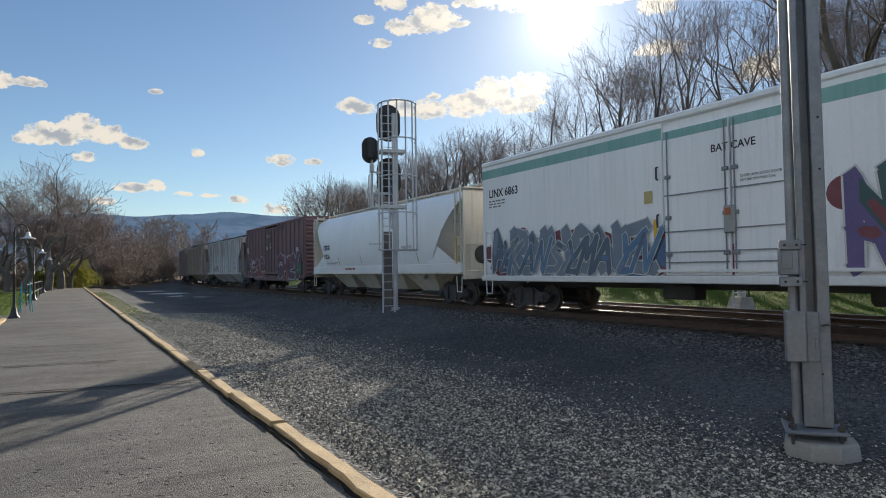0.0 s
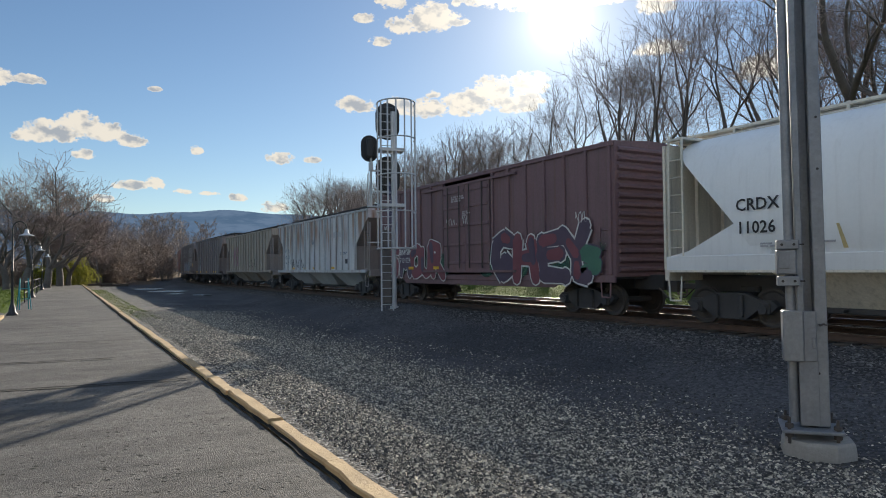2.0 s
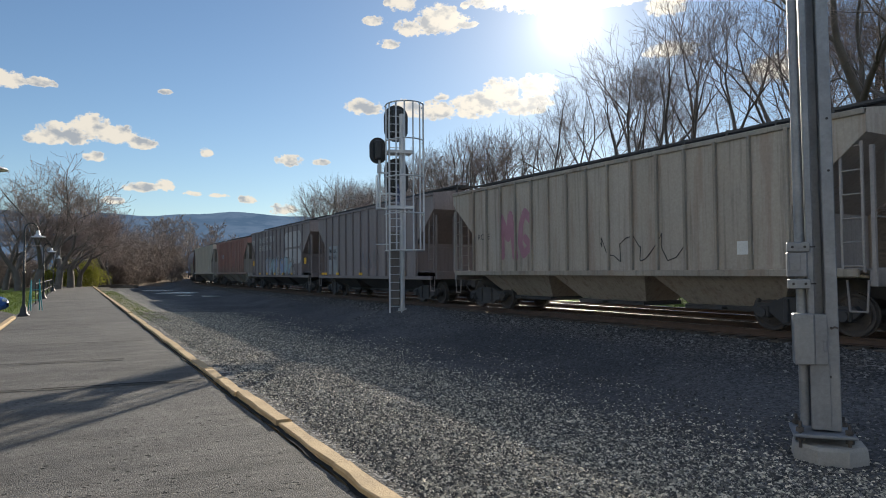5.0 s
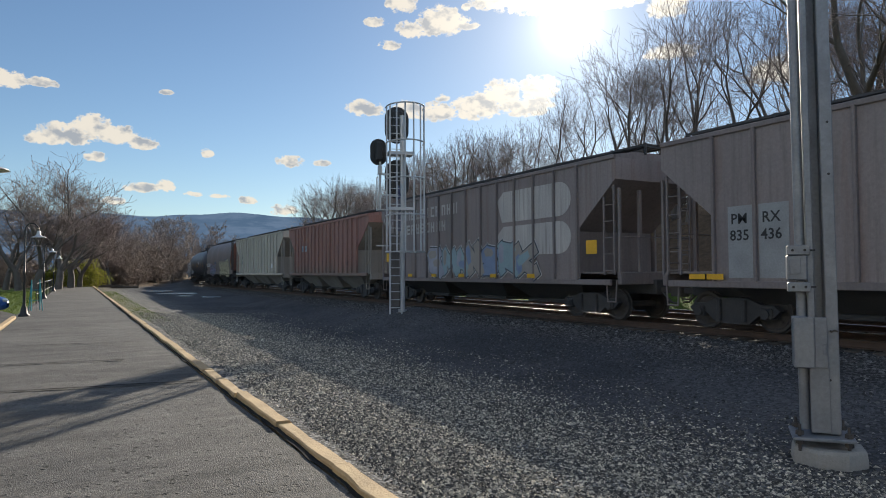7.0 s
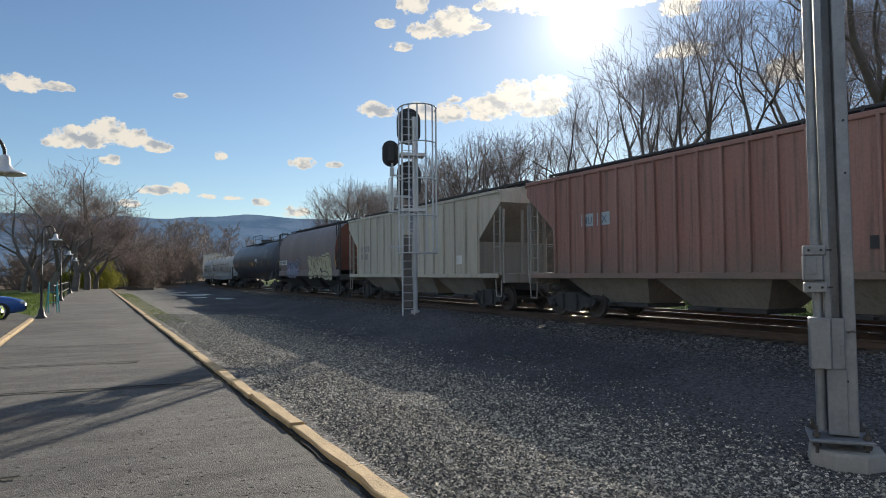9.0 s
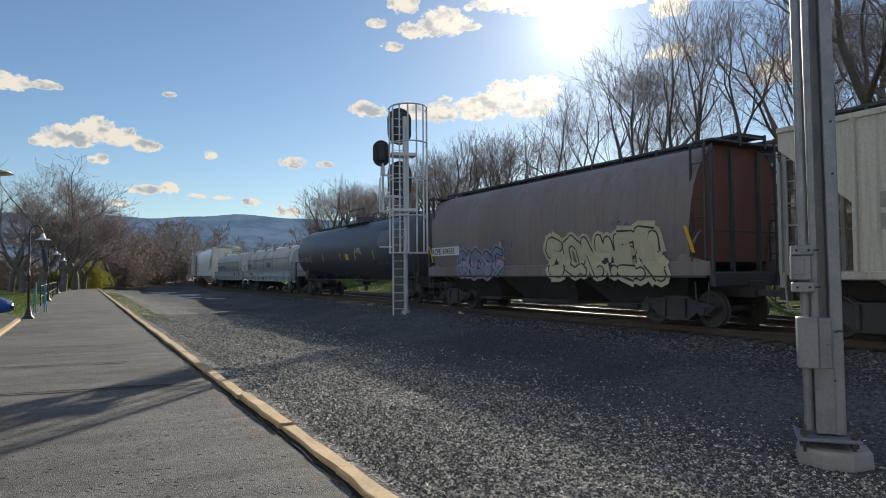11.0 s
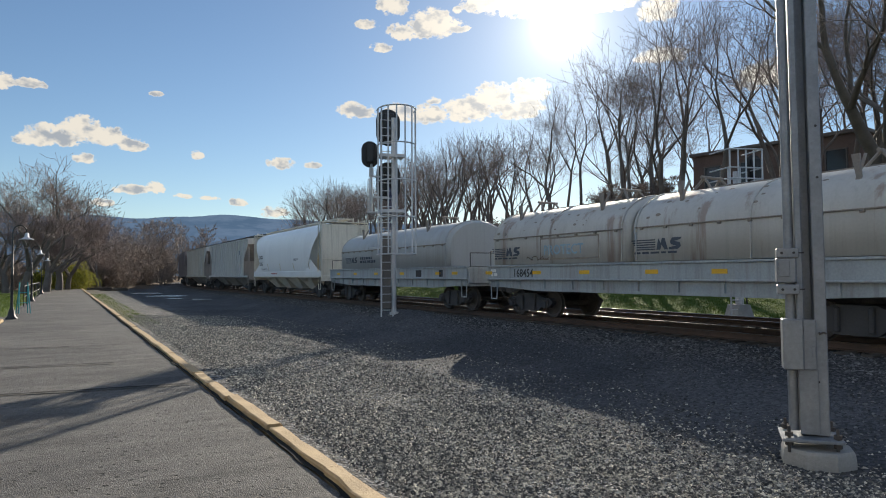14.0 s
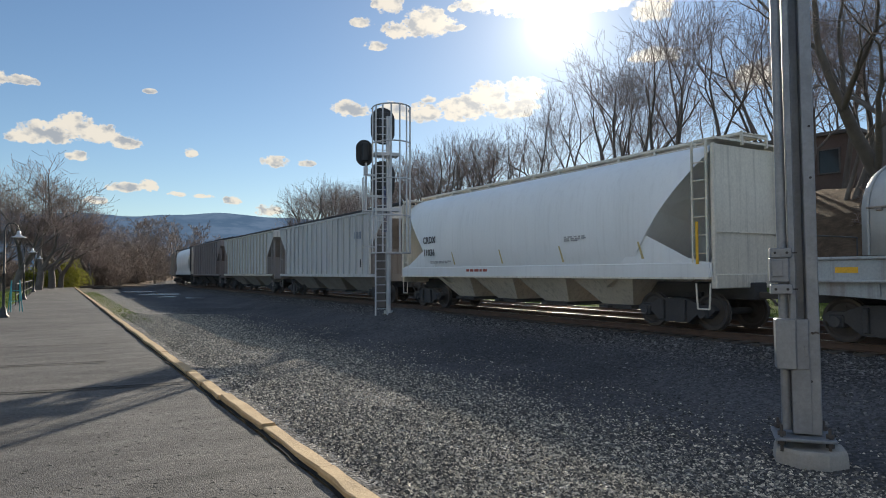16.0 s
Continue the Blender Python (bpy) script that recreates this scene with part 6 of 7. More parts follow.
    plate(car, -h1 + 0.9, -h1 + 1.25, 1.7, 2.1, -1.57, DARK_INK, "data_panel"), bars(car, -h1 + 2.0, 3.3, -1.57, [0.9], 0.35, dim)
    cars.append(car)
    car, h0, h1 = ribbed_hopper("pale grey ribbed covered hopper car, dusty", P[15], w1, c1, 3, 15, ends=brown, board=BLACK, lower=dust)
    cars.append(car)
    car, h0, h1 = ribbed_hopper("black-brown covered hopper car", P[16], b1, b2, 3, 12, eave=4.4, ends=b2, board=BLACK, lower=BLACK)
    cars.append(car)
    car, h0, h1, shell = round_hopper("white smooth-sided covered hopper car far down the train", P[17], white, BLACK, end_panel=cream, board=BLACK)
    cars.append(car)
    car, h0, h1 = ribbed_hopper("dusty tan ribbed covered hopper car at the bend", P[18], t1, t2, 3, 15, ends=brown, board=BLACK)
    cars.append(car)
    return cars


CARS = build_train()


def car_pose(i, t):
    a, b = JOINTS[i] - V * t, JOINTS[i + 1] - V * t
    x1, y1, h1 = on_track(a + 2.45)
    x2, y2, h2 = on_track(b - 2.45)
    return pose((x1 + x2) / 2, (y1 + y2) / 2, RAIL, 0, 0, -math.degrees(math.atan2(x2 - x1, y2 - y1)))


def motions():
    for i, car in enumerate(CARS):
        walk(car, [(k * 0.5, car_pose(i, k * 0.5)) for k in range(33)])
    turn = math.degrees(V / 0.445)
    first = {}
    for w, s in WHEELSETS:
        if s not in first:
            walk(w, [(k / FPS, pose(0, s * 0.89, 0.445, (turn * k / FPS) % 360)) for k in range(16 * FPS + 1)])
            first[s] = w.animation_data
        else:
            w.rotation_mode = "QUATERNION"
            keys = w.animation_data_create()
            keys.action = first[s].action
            keys.action_slot = first[s].action_slot


# ---- trees ----
BARK = mat("grey_brown_bark", (0.11, 0.092, 0.08), (0.165, 0.142, 0.124), 0.9, big=2.0, small=30.0, bump=0.5)
TWIG = mat("brown_twigs", (0.19, 0.15, 0.135), (0.27, 0.21, 0.185), 0.9, big=1.0, small=20.0, bump=0.0)
RUSSET = mat("russet_brush", (0.21, 0.165, 0.135), (0.29, 0.23, 0.19), 0.9, big=0.6, small=20.0, bump=0.0)


def grow(seed, height, r0, limbs=13, subs=6, twigs=5, bare=0.33, reach=0.36, rise=0.75, wander=0.1, fine=True, stems=1):
    """Branches of a leafless tree as rows of start, end, radii and level; each shoot is one slow curve."""
    rng = random.Random(seed)
    segs = []

    def side(d, rise_):
        a = rng.uniform(0, 6.2832)
        e = Vector((math.cos(a), math.sin(a), rng.uniform(-0.2, 0.2)))
        e = (e - d * e.dot(d)).normalized()
        return (e * math.sqrt(max(0.05, 1 - rise_ * rise_)) + d * rise_).normalized()

    def shoot(p, d, ln, r, n, lev, up, bend):
        pts, q = [(p.copy(), r, d.copy())], p.copy()
        a = rng.uniform(0, 6.2832)
        arc = Vector((math.cos(a), math.sin(a), up)) * bend
        for i in range(n):
            d = (d + arc + Vector((rng.uniform(-1, 1), rng.uniform(-1, 1), rng.uniform(-0.5, 0.5))) * bend * 0.45).normalized()
            q2 = q + d * ln / n
            ra, rb = r * (1 - 0.88 * i / n), r * (1 - 0.88 * (i + 1) / n)
            segs.append((*q, *q2, ra, rb, lev))
            q = q2
            pts.append((q.copy(), rb, d.copy()))
        return pts

    for st in range(stems):
        lean = Vector((rng.uniform(-1, 1), rng.uniform(-1, 1), 0)) * (0.1 if stems == 1 else 0.32) + Vector((0, 0, 1))
        hh = height * (1 if st == 0 else rng.uniform(0.65, 0.98))
        trunk = shoot(Vector((rng.uniform(-0.3, 0.3), rng.uniform(-0.3, 0.3), -0.3)) * (1 if stems > 1 else 0.1) + Vector((0, 0, -0.3)), lean.normalized(), hh, r0 * (1 if st == 0 else 0.75), 9, 0, 0.9, wander * 0.4)
        for i in range(limbs // stems + 1):
            t = bare + (0.97 - bare) * (i + rng.random()) / (limbs // stems + 1)
            k = min(8, int(t * 9))
            p, r, d = trunk[k][0].lerp(trunk[k + 1][0], t * 9 - k), trunk[k][1], trunk[k][2]
            ln = hh * reach * (1.15 - 0.75 * t) * rng.uniform(0.7, 1.25)
            limb = shoot(p, side(d, min(0.96, rise * rng.uniform(0.85, 1.08))), ln, r * 0.5, 6, 1, 0.5, 0.06)
            for j in range(subs):
                s = 0.2 + 0.8 * (j + rng.random()) / subs
                k2 = min(5, int(s * 6))
                p2, r2, d2 = limb[k2][0].lerp(limb[k2 + 1][0], s * 6 - k2), limb[k2][1], limb[k2][2]
                sub = shoot(p2, side(d2, 0.78), ln * rng.uniform(0.32, 0.6) * (1.2 - 0.5 * s), max(0.01, r2 * 0.45), 3, 2, 0.3, 0.07)
                for h in range(twigs):
                    u = 0.15 + 0.85 * (h + rng.random()) / twigs
                    k3 = min(2, int(u * 3))
                    p3, d3 = sub[k3][0].lerp(sub[k3 + 1][0], u * 3 - k3), sub[k3][2]
                    tw = shoot(p3, side(d3, 0.78), ln * rng.uniform(0.16, 0.32), 0.008, 2, 3, 0.2, 0.06)
                    if fine:
                        for g in (0, 1):
                            shoot(tw[g][0].lerp(tw[g + 1][0], 0.6), side(tw[1][2], 0.78), ln * rng.uniform(0.1, 0.2), 0.005, 1, 4, 0.3, 0.05)
    return np.array(segs)


def fork(seed, height, r0, bare=0.35, spread=1.0, depth=7, stems=1, rise=0.05, crook=0.1):
    """A leafless tree whose limbs divide again and again into finer shoots; rows as those of grow()."""
    rng = random.Random(seed)
    segs = []

    def turn(d, deg):
        e = Vector((rng.uniform(-1, 1), rng.uniform(-1, 1), rng.uniform(-0.6, 0.6)))
        e = (e - d * e.dot(d)).normalized()
        return e, (d * math.cos(radians(deg)) + e * math.sin(radians(deg))).normalized()

    def level(r):
        return 0 if r > 0.09 else 1 if r > 0.03 else 2 if r > 0.012 else 3

    def limb(p, d, ln, r, k):
        n = 5 if k == depth else 3 if k > 2 else 2
        arc = Vector((rng.uniform(-1, 1), rng.uniform(-1, 1), 0)) * crook * 0.6
        for i in range(n):
            d = (d + arc + Vector((rng.uniform(-1, 1), rng.uniform(-1, 1), rng.uniform(-0.5, 0.5))) * crook + Vector((0, 0, rise))).normalized()
            q = p + d * (ln / n)
            ra, rb = r * (1 - 0.25 * i / n), r * (1 - 0.25 * (i + 1) / n)
            segs.append((*p, *q, ra, rb, level(ra)))
            if k < depth and rng.random() < (0.3 if k > 2 else 0.5):
                e, w = turn(d, rng.uniform(28, 55))
                t1 = q + w * height * rng.uniform(0.03, 0.06)
                w2 = (w + e * rng.uniform(-0.3, 0.3) + Vector((0, 0, 0.3))).normalized()
                t2 = t1 + w2 * height * rng.uniform(0.025, 0.055)
                rt = min(0.008, ra * 0.5)
                segs.append((*q, *t1, rt, rt * 0.7, 3))
                segs.append((*t1, *t2, rt * 0.7, rt * 0.35, 4))
            p = q
        r *= 0.75
        if k == 0:
            return
        e, d1 = turn(d, rng.uniform(6, 20))
        d2 = (d * math.cos(radians(b := rng.uniform(22, 44) * spread)) - e * math.sin(radians(b))).normalized()
        limb(p, d1, ln * (rng.uniform(0.74, 0.92) if k < depth else (1 - bare) / bare / 4.0 * rng.uniform(0.9, 1.1)), r * 0.88, k - 1)
        limb(p, d2, ln * (rng.uniform(0.62, 0.86) if k < depth else (1 - bare) / bare / 4.4 * rng.uniform(0.8, 1.1)), r * 0.66, k - 1)
        if rng.random() < 0.3:
            limb(p, turn(d, rng.uniform(25, 45) * spread)[1], ln * (0.66 if k < depth else (1 - bare) / bare / 5.0), r * 0.5, k - 1)

    for st in range(stems):
        tilt = Vector((rng.uniform(-1, 1), rng.uniform(-1, 1), 0)) * (0.08 if stems == 1 else 0.3) + Vector((0, 0, 1))
        hh = height * (1 if st == 0 else rng.uniform(0.7, 0.95))
        limb(Vector((rng.uniform(-0.25, 0.25) * (stems > 1), rng.uniform(-0.25, 0.25) * (stems > 1), -0.3)), tilt.normalized(), hh * bare, r0 * (1 if st == 0 else 0.75), depth if stems < 3 else depth - 1 + (st == 0))
    segs = np.array(segs)
    segs[:, :6] *= height / segs[:, 5].max()
    return segs


def limbs_mesh(name, segs, sides, material, thick=1.0, least=0.0):
    """Tubes along the rows of grow()."""
    p, q = segs[:, :3], segs[:, 3:6]
    ra, rb = np.maximum(segs[:, 6] * thick, least), np.maximum(segs[:, 7] * thick, least)
    d = q - p
    d = d / np.maximum(np.linalg.norm(d, axis=1, keepdims=True), 1e-6)
    ref = np.where(np.abs(d[:, 2:3]) > 0.9, np.array([[1.0, 0, 0]]), np.array([[0, 0, 1.0]]))
    a = np.cross(d, ref)
    a /= np.maximum(np.linalg.norm(a, axis=1, keepdims=True), 1e-6)
    b = np.cross(d, a)
    ang = np.arange(sides) * 2 * math.pi / sides
    off = np.cos(ang)[None, :, None] * a[:, None] + np.sin(ang)[None, :, None] * b[:, None]
    v = np.concatenate([p[:, None] + off * ra[:, None, None], q[:, None] + off * rb[:, None, None]], 1).reshape(-1, 3)
    i = np.arange(sides)
    f = np.stack([i, (i + 1) % sides, sides + (i + 1) % sides, sides + i], -1)
    f = (f[None] + (np.arange(len(p)) * 2 * sides)[:, None, None]).reshape(-1, 4)
    return v, f


def joined(name, groups, material):
    vs, fs, b = [], [], 0
    for v, f in groups:
        vs.append(v), fs.append(f + b)
        b += len(v)
    return raw(name, np.concatenate(vs), np.concatenate(fs), material, True)


def tree_kind(label, segs, group, crown_mat=None, thick=1.0, least=0.0):
    lev = segs[:, 8]
    t = thing("tree", label, "tree", at=(0, 0, -500), group=group)
    part("trunk", joined("trunk", [limbs_mesh("t", segs[lev == 0], 8, BARK, thick), limbs_mesh("t", segs[lev == 1], 5, BARK, thick)], BARK), BARK, t)
    g = [limbs_mesh("c", segs[lev == 2], 4, TWIG, thick, least)] + [limbs_mesh("c", segs[lev == k], 3, TWIG, thick, least) for k in (3, 4) if (lev == k).any()]
    part("crown", joined("crown", g, crown_mat or TWIG), crown_mat or TWIG, t, "leafless crown of fine twigs")
    return t


def plant(kind, places):
    """Moves the first to its place and copies it for the rest."""
    for k, (x, y, s, rz) in enumerate(places):
        z = float(ground_height(np.array(x), np.array(y)))
        m = pose(x, y, z - 0.05, 0, 0, rz)
        if k == 0:
            kind.matrix_basis = m @ Matrix.Scale(s, 4)
            first = s
        else:
            c = copy_thing(kind, m)
            c.scale = (s, s, s)


def skyline(x, y):
    """How high the wood on the bank stands at a place, seen as one stepped edge from the platform."""
    a = math.degrees(math.atan2(x, y))
    e = float(np.interp(a, (16.3, 18.5, 21.0, 23.0, 25.0, 28.5, 33.0, 37.3, 39.0, 41.0, 43.7, 46.5, 52.0), (5.3, 8.4, 9.5, 8.2, 9.4, 13.2, 13.9, 14.6, 16.2, 18.4, 20.3, 22.4, 25.5)))
    return 1.6 + math.hypot(x, y) * math.tan(radians(e))


def woods():
    rng = random.Random(19)
    tall = (10.2, 10.8, 9.6, 10.4, 9.4, 10.6, 10.0, 10.4, 9.6)
    kinds = [tree_kind("slender leafless tree on the bank", fork(100 + k, tall[k], (0.15, 0.12, 0.15, 0.13, 0.14, 0.12)[k], bare=(0.34, 0.42, 0.3, 0.36, 0.28, 0.4)[k], spread=(0.95, 0.8, 1.0, 0.85, 1.05, 0.8)[k], depth=6, stems=(1, 1, 2, 1, 2, 1)[k], crook=(0.09, 0.07, 0.1, 0.08, 0.12, 0.08)[k]), "bare trees on the bank", thick=0.95, least=0.005) for k in range(6)]
    kinds += [tree_kind("leafless tree further along the bank", fork(130 + k, tall[6 + k], 0.15, bare=0.33, spread=0.95, depth=5, stems=(1, 2, 2)[k]), "bare trees on the bank", thick=1.1, least=0.008) for k in range(3)]
    spots = {k: [] for k in range(9)}
    q = -2.0
    while q < 150:
        for row, (a, b) in enumerate(((20.0, 25.0), (25.0, 31.0), (32.0, 42.0))):
            if rng.random() < (0.72, 0.62, 0.5)[row] * (1.0 if q < 46 else 0.8):
                x, y, h = on_track(q + rng.uniform(-1, 1))
                u = rng.uniform(a, b)
                x, y = x + u * math.cos(h), y - u * math.sin(h)
                k = rng.randrange(6) if y < 52 else 6 + rng.randrange(3)
                room = (skyline(x, y) - float(ground_height(np.array(x), np.array(y)))) / tall[k]
                s = min(rng.uniform(1.2, 1.6) * (1.15 if y < 46 else 1.0), room * rng.uniform(0.8, 1.0) * (1.0 if y < 47 else 0.92))
                if s > 0.45:
                    spots[k].append((x, y, s, rng.uniform(0, 360)))
        q += 2.2
    for k in range(9):
        plant(kinds[k], spots[k])
    big = tree_kind("large leafless tree with a thick forked trunk", fork(301, 14.5, 0.42, bare=0.22, spread=1.25, depth=7, crook=0.13), "bare trees on the bank", thick=1.0, least=0.008)
    plant(big, [(31.5, 14.6, 1.1, 40), (33.2, 9.8, 1.05, 260)])
    # the clump past the platform's end
    clump = tree_kind("wide leafless tree among vines by the platform's end", fork(411, 11.0, 0.3, bare=0.18, spread=1.2, depth=7, stems=1, rise=0.05, crook=0.11), "bare trees past the platform", TWIG, thick=1.15, least=0.012)
    plant(clump, [(-3.4, 76, 1.3, 20), (-0.6, 86, 1.25, 130), (-6.6, 84, 1.1, 75), (-1.7, 79, 1.22, 95), (4.0, 100, 1.0, 210), (-5.2, 80, 1.15, 170), (0.4, 90, 1.0, 330), (-2.8, 92, 1.3, 60), (1.6, 96, 0.8, 145), (-8.8, 78, 1.0, 240)])
    shrub = tree_kind("tangled russet shrub of bare stems", grow(512, 4.2, 0.05, limbs=26, subs=5, twigs=5, bare=0.1, reach=0.5, rise=0.6, wander=0.2, stems=7), "brush past the platform", RUSSET, least=0.016)
    plant(shrub, [(rng.uniform(-9, 7.5), rng.uniform(96, 108), rng.uniform(0.8, 1.3), rng.uniform(0, 360)) for k in range(26)] + [(rng.uniform(6, 14), rng.uniform(112, 140), rng.uniform(0.8, 1.4), rng.uniform(0, 360)) for k in range(14)] + [(rng.uniform(5, 13), rng.uniform(118, 150), rng.uniform(1.3, 2.1), rng.uniform(0, 360)) for k in range(24)] + [(rng.uniform(16, 22), rng.uniform(150, 174), rng.uniform(1.6, 2.3), rng.uniform(0, 360)) for k in range(12)] + [(rng.uniform(37, 44), rng.uniform(35, 43), rng.uniform(0.55, 0.8), rng.uniform(0, 360)) for k in range(16)])
    plant(copy_thing(kinds[6], Matrix()), [(rng.uniform(7, 17), rng.uniform(138, 176), rng.uniform(0.85, 1.2), rng.uniform(0, 360)) for k in range(11)])
    low = tree_kind("low bramble of bare brown stems on the bank", grow(613, 2.2, 0.03, limbs=20, subs=5, twigs=4, bare=0.05, reach=0.5, rise=0.5, wander=0.2, stems=6), "brush on the bank", TWIG, least=0.011)
    plant(low, [(*(lambda q, u: (on_track(q)[0] + u, on_track(q)[1]))(rng.uniform(-2, 90), rng.uniform(15, 26)), rng.uniform(0.7, 1.3), rng.uniform(0, 360)) for k in range(34)])
    # woods in the distance
    vs, fs, b = [], [], 0
    for k in range(4):
        segs = grow(700 + k, 13, 0.2, limbs=13, subs=5, twigs=3, bare=0.2, reach=0.36, fine=False)
        segs[:, 6:8] = np.maximum(segs[:, 6:8] * 1.3, 0.035)
        v, f = limbs_mesh("w", segs, 3, TWIG)
        for j in range(24):
            a = radians(rng.uniform(-2, 19))
            d = rng.uniform(150, 300)
            x, y = d * math.sin(a), d * math.cos(a)
            if off_track(np.array(x), np.array(y)) > -6 and d < 230:
                continue
            s, c0, s0 = rng.uniform(0.75, 1.25), *(lambda t: (math.cos(t), math.sin(t)))(rng.uniform(0, 6.28))
            w = np.stack([(v[:, 0] * c0 - v[:, 1] * s0) * s + x, (v[:, 0] * s0 + v[:, 1] * c0) * s + y, v[:, 2] * s + float(ground_height(np.array(x), np.array(y)))], -1)
            vs.append(w), fs.append(f + b)
            b += len(w)
    ob = new("far_woods", raw("far_woods", np.concatenate(vs), np.concatenate(fs), RUSSET))
    tagged(ob, "distant leafless woods beyond the bend", "woods", kind="stuff")


woods()


def leaf_material(name, c1, c2):
    m = bpy.data.materials.new(name)
    m.use_nodes = True
    n = Nodes(m.node_tree)
    col = n.mix(n.put("ShaderNodeNewGeometry").outputs["Random Per Island"], rgb(c1), rgb(c2))
    a, b = n.put("ShaderNodeBsdfDiffuse", None, Color=col), n.put("ShaderNodeBsdfTranslucent", None, Color=col)
    n.put("ShaderNodeOutputMaterial", None, Surface=n.put("ShaderNodeMixShader", None, i0=0.45, i1=a, i2=b))
    return m


def leaves(name, label, centre, size, count, leaf, c1, c2, seed, parent=None, category="bush"):
    """A crown of many small leaves round a centre, denser inside."""
    rng = np.random.default_rng(seed)
    d = rng.normal(size=(count, 3))
    d /= np.linalg.norm(d, axis=1, keepdims=True)
    lump = 1 + 0.35 * np.sin(d[:, 0] * 5 + seed) * np.sin(d[:, 1] * 4 + d[:, 2] * 3)
    p = d * (rng.uniform(0.25, 1, (count, 1)) ** 0.6) * lump[:, None] * np.array(size)
    n1, n2 = rng.normal(size=(count, 3)), rng.normal(size=(count, 3))
    n1 *= leaf / np.linalg.norm(n1, axis=1, keepdims=True)
    n2 *= leaf * 0.5 / np.linalg.norm(n2, axis=1, keepdims=True)
    v = np.stack([p - n1, p + n2, p + n1, p - n2], 1).reshape(-1, 3)
    f = np.arange(count * 4).reshape(-1, 4)
    m = leaf_material(name + "_leaf", c1, c2)
    me = raw(name, v, f, m)
    if parent is not None:
        return part("crown", me, m, parent)
    t = thing(name, label, category, at=centre)
    part("foliage", me, m, t)
    segs = grow(seed, size[2] * 1.3, 0.04, limbs=10, subs=3, twigs=2, bare=0.1, fine=False, stems=4)
    segs[:, [2, 5]] -= size[2]
    part("stem", joined("stem", [limbs_mesh("s", segs, 4, BARK)], BARK), BARK, t)
    return t


leaves("bush", "yellow-green bush at the end of the platform", (0.4, 93.2, 1.3), (3.0, 1.2, 1.9), 7000, 0.11, (0.2, 0.21, 0.035), (0.36, 0.34, 0.09), 31)
leaves("bush", "yellow-green bush among bare stems", (-2.6, 90.5, 1.0), (1.5, 1.2, 1.2), 2500, 0.1, (0.11, 0.13, 0.02), (0.2, 0.2, 0.04), 32)


def conifer(x, y, h, seed):
    t = thing("evergreen_tree", "dark evergreen tree beside the lawn", "tree", at=(x, y, -0.1), group="evergreens by the lawn")
    part("trunk", MB().tube((0, 0, 0), (0, 0, h * 0.95), 0.16, 0.02, n=8), BARK, t)
    rng = np.random.default_rng(seed)
    n = 5200
    z = h * (0.04 + 0.94 * rng.uniform(0, 1, n) ** 1.25)
    rad = (1 - z / h) * h * 0.3 * (0.75 + 0.25 * np.sin(z * 7)) + 0.06
    a = rng.uniform(0, 6.283, n)
    k = rng.uniform(0.25, 1, n) ** 0.55
    p = np.stack([np.cos(a) * rad * k, np.sin(a) * rad * k, z - 0.25 * rad * k], -1)
    o = np.stack([np.cos(a), np.sin(a), np.full(n, -0.35)], -1) * rng.uniform(0.12, 0.26, (n, 1))
    w = np.stack([-np.sin(a), np.cos(a), rng.uniform(-0.4, 0.4, n)], -1) * 0.05
    v = np.stack([p - w, p + w, p + o + w * 0.3, p + o - w * 0.3], 1).reshape(-1, 3)
    m = MATS.setdefault("needles", stone_material("dark_needles", (0.012, 0.022, 0.012), (0.03, 0.045, 0.025)))
    part("crown", raw("crown", v, np.arange(n * 4).reshape(-1, 4), m), m, t)


for x, y, h, sd in ((-6.2, 46.0, 4.6, 1), (-8.4, 50.0, 5.2, 2), (-10.6, 47.0, 5.0, 3), (-7.0, 57.0, 5.0, 4), (-11.5, 56.0, 5.6, 5)):
    conifer(x, y, h, sd)


def grass(name, label, count, area, tall, seed, ok):
    rng = np.random.default_rng(seed)
    x, y = rng.uniform(area[0], area[1], count), rng.uniform(area[2], area[3], count)
    keep = ok(x, y)
    x, y = x[keep], y[keep]
    n = len(x)
    z = ground_height(x, y)
    a, h = rng.uniform(0, 6.283, n), rng.uniform(*tall, n)
    w = np.stack([np.cos(a), np.sin(a), 0 * a], -1) * 0.012
    tip = np.stack([x + rng.uniform(-0.06, 0.06, n), y + rng.uniform(-0.06, 0.06, n), z + h], -1)
    base = np.stack([x, y, z - 0.01], -1)
    v = np.stack([base - w, base + w, tip], 1).reshape(-1, 3)
    m = leaf_material(name + "_blades", (0.05, 0.09, 0.014), (0.11, 0.14, 0.03))
    tagged(new(name, raw(name, v, np.arange(3 * n).reshape(-1, 3), m)), label, "grass", kind="stuff")


grass("lawn_grass", "short sunlit grass of the lawn", 30000, (-16, -2.3, 26, 75), (0.04, 0.11), 41, lambda x, y: x > -16)
grass("bank_grass", "grass strip beyond the track", 60000, (21.0, 28.5, -4, 75), (0.03, 0.1), 42, lambda x, y: off_track(x, y) > 6.6)
grass("edge_weeds", "thin yellowing weeds along the kerb", 3500, (2.1, 3.2, 27, 70), (0.03, 0.1), 43, lambda x, y: np.sin(x * 9 + y * 1.3) + np.sin(y * 3.1) > -0.4)


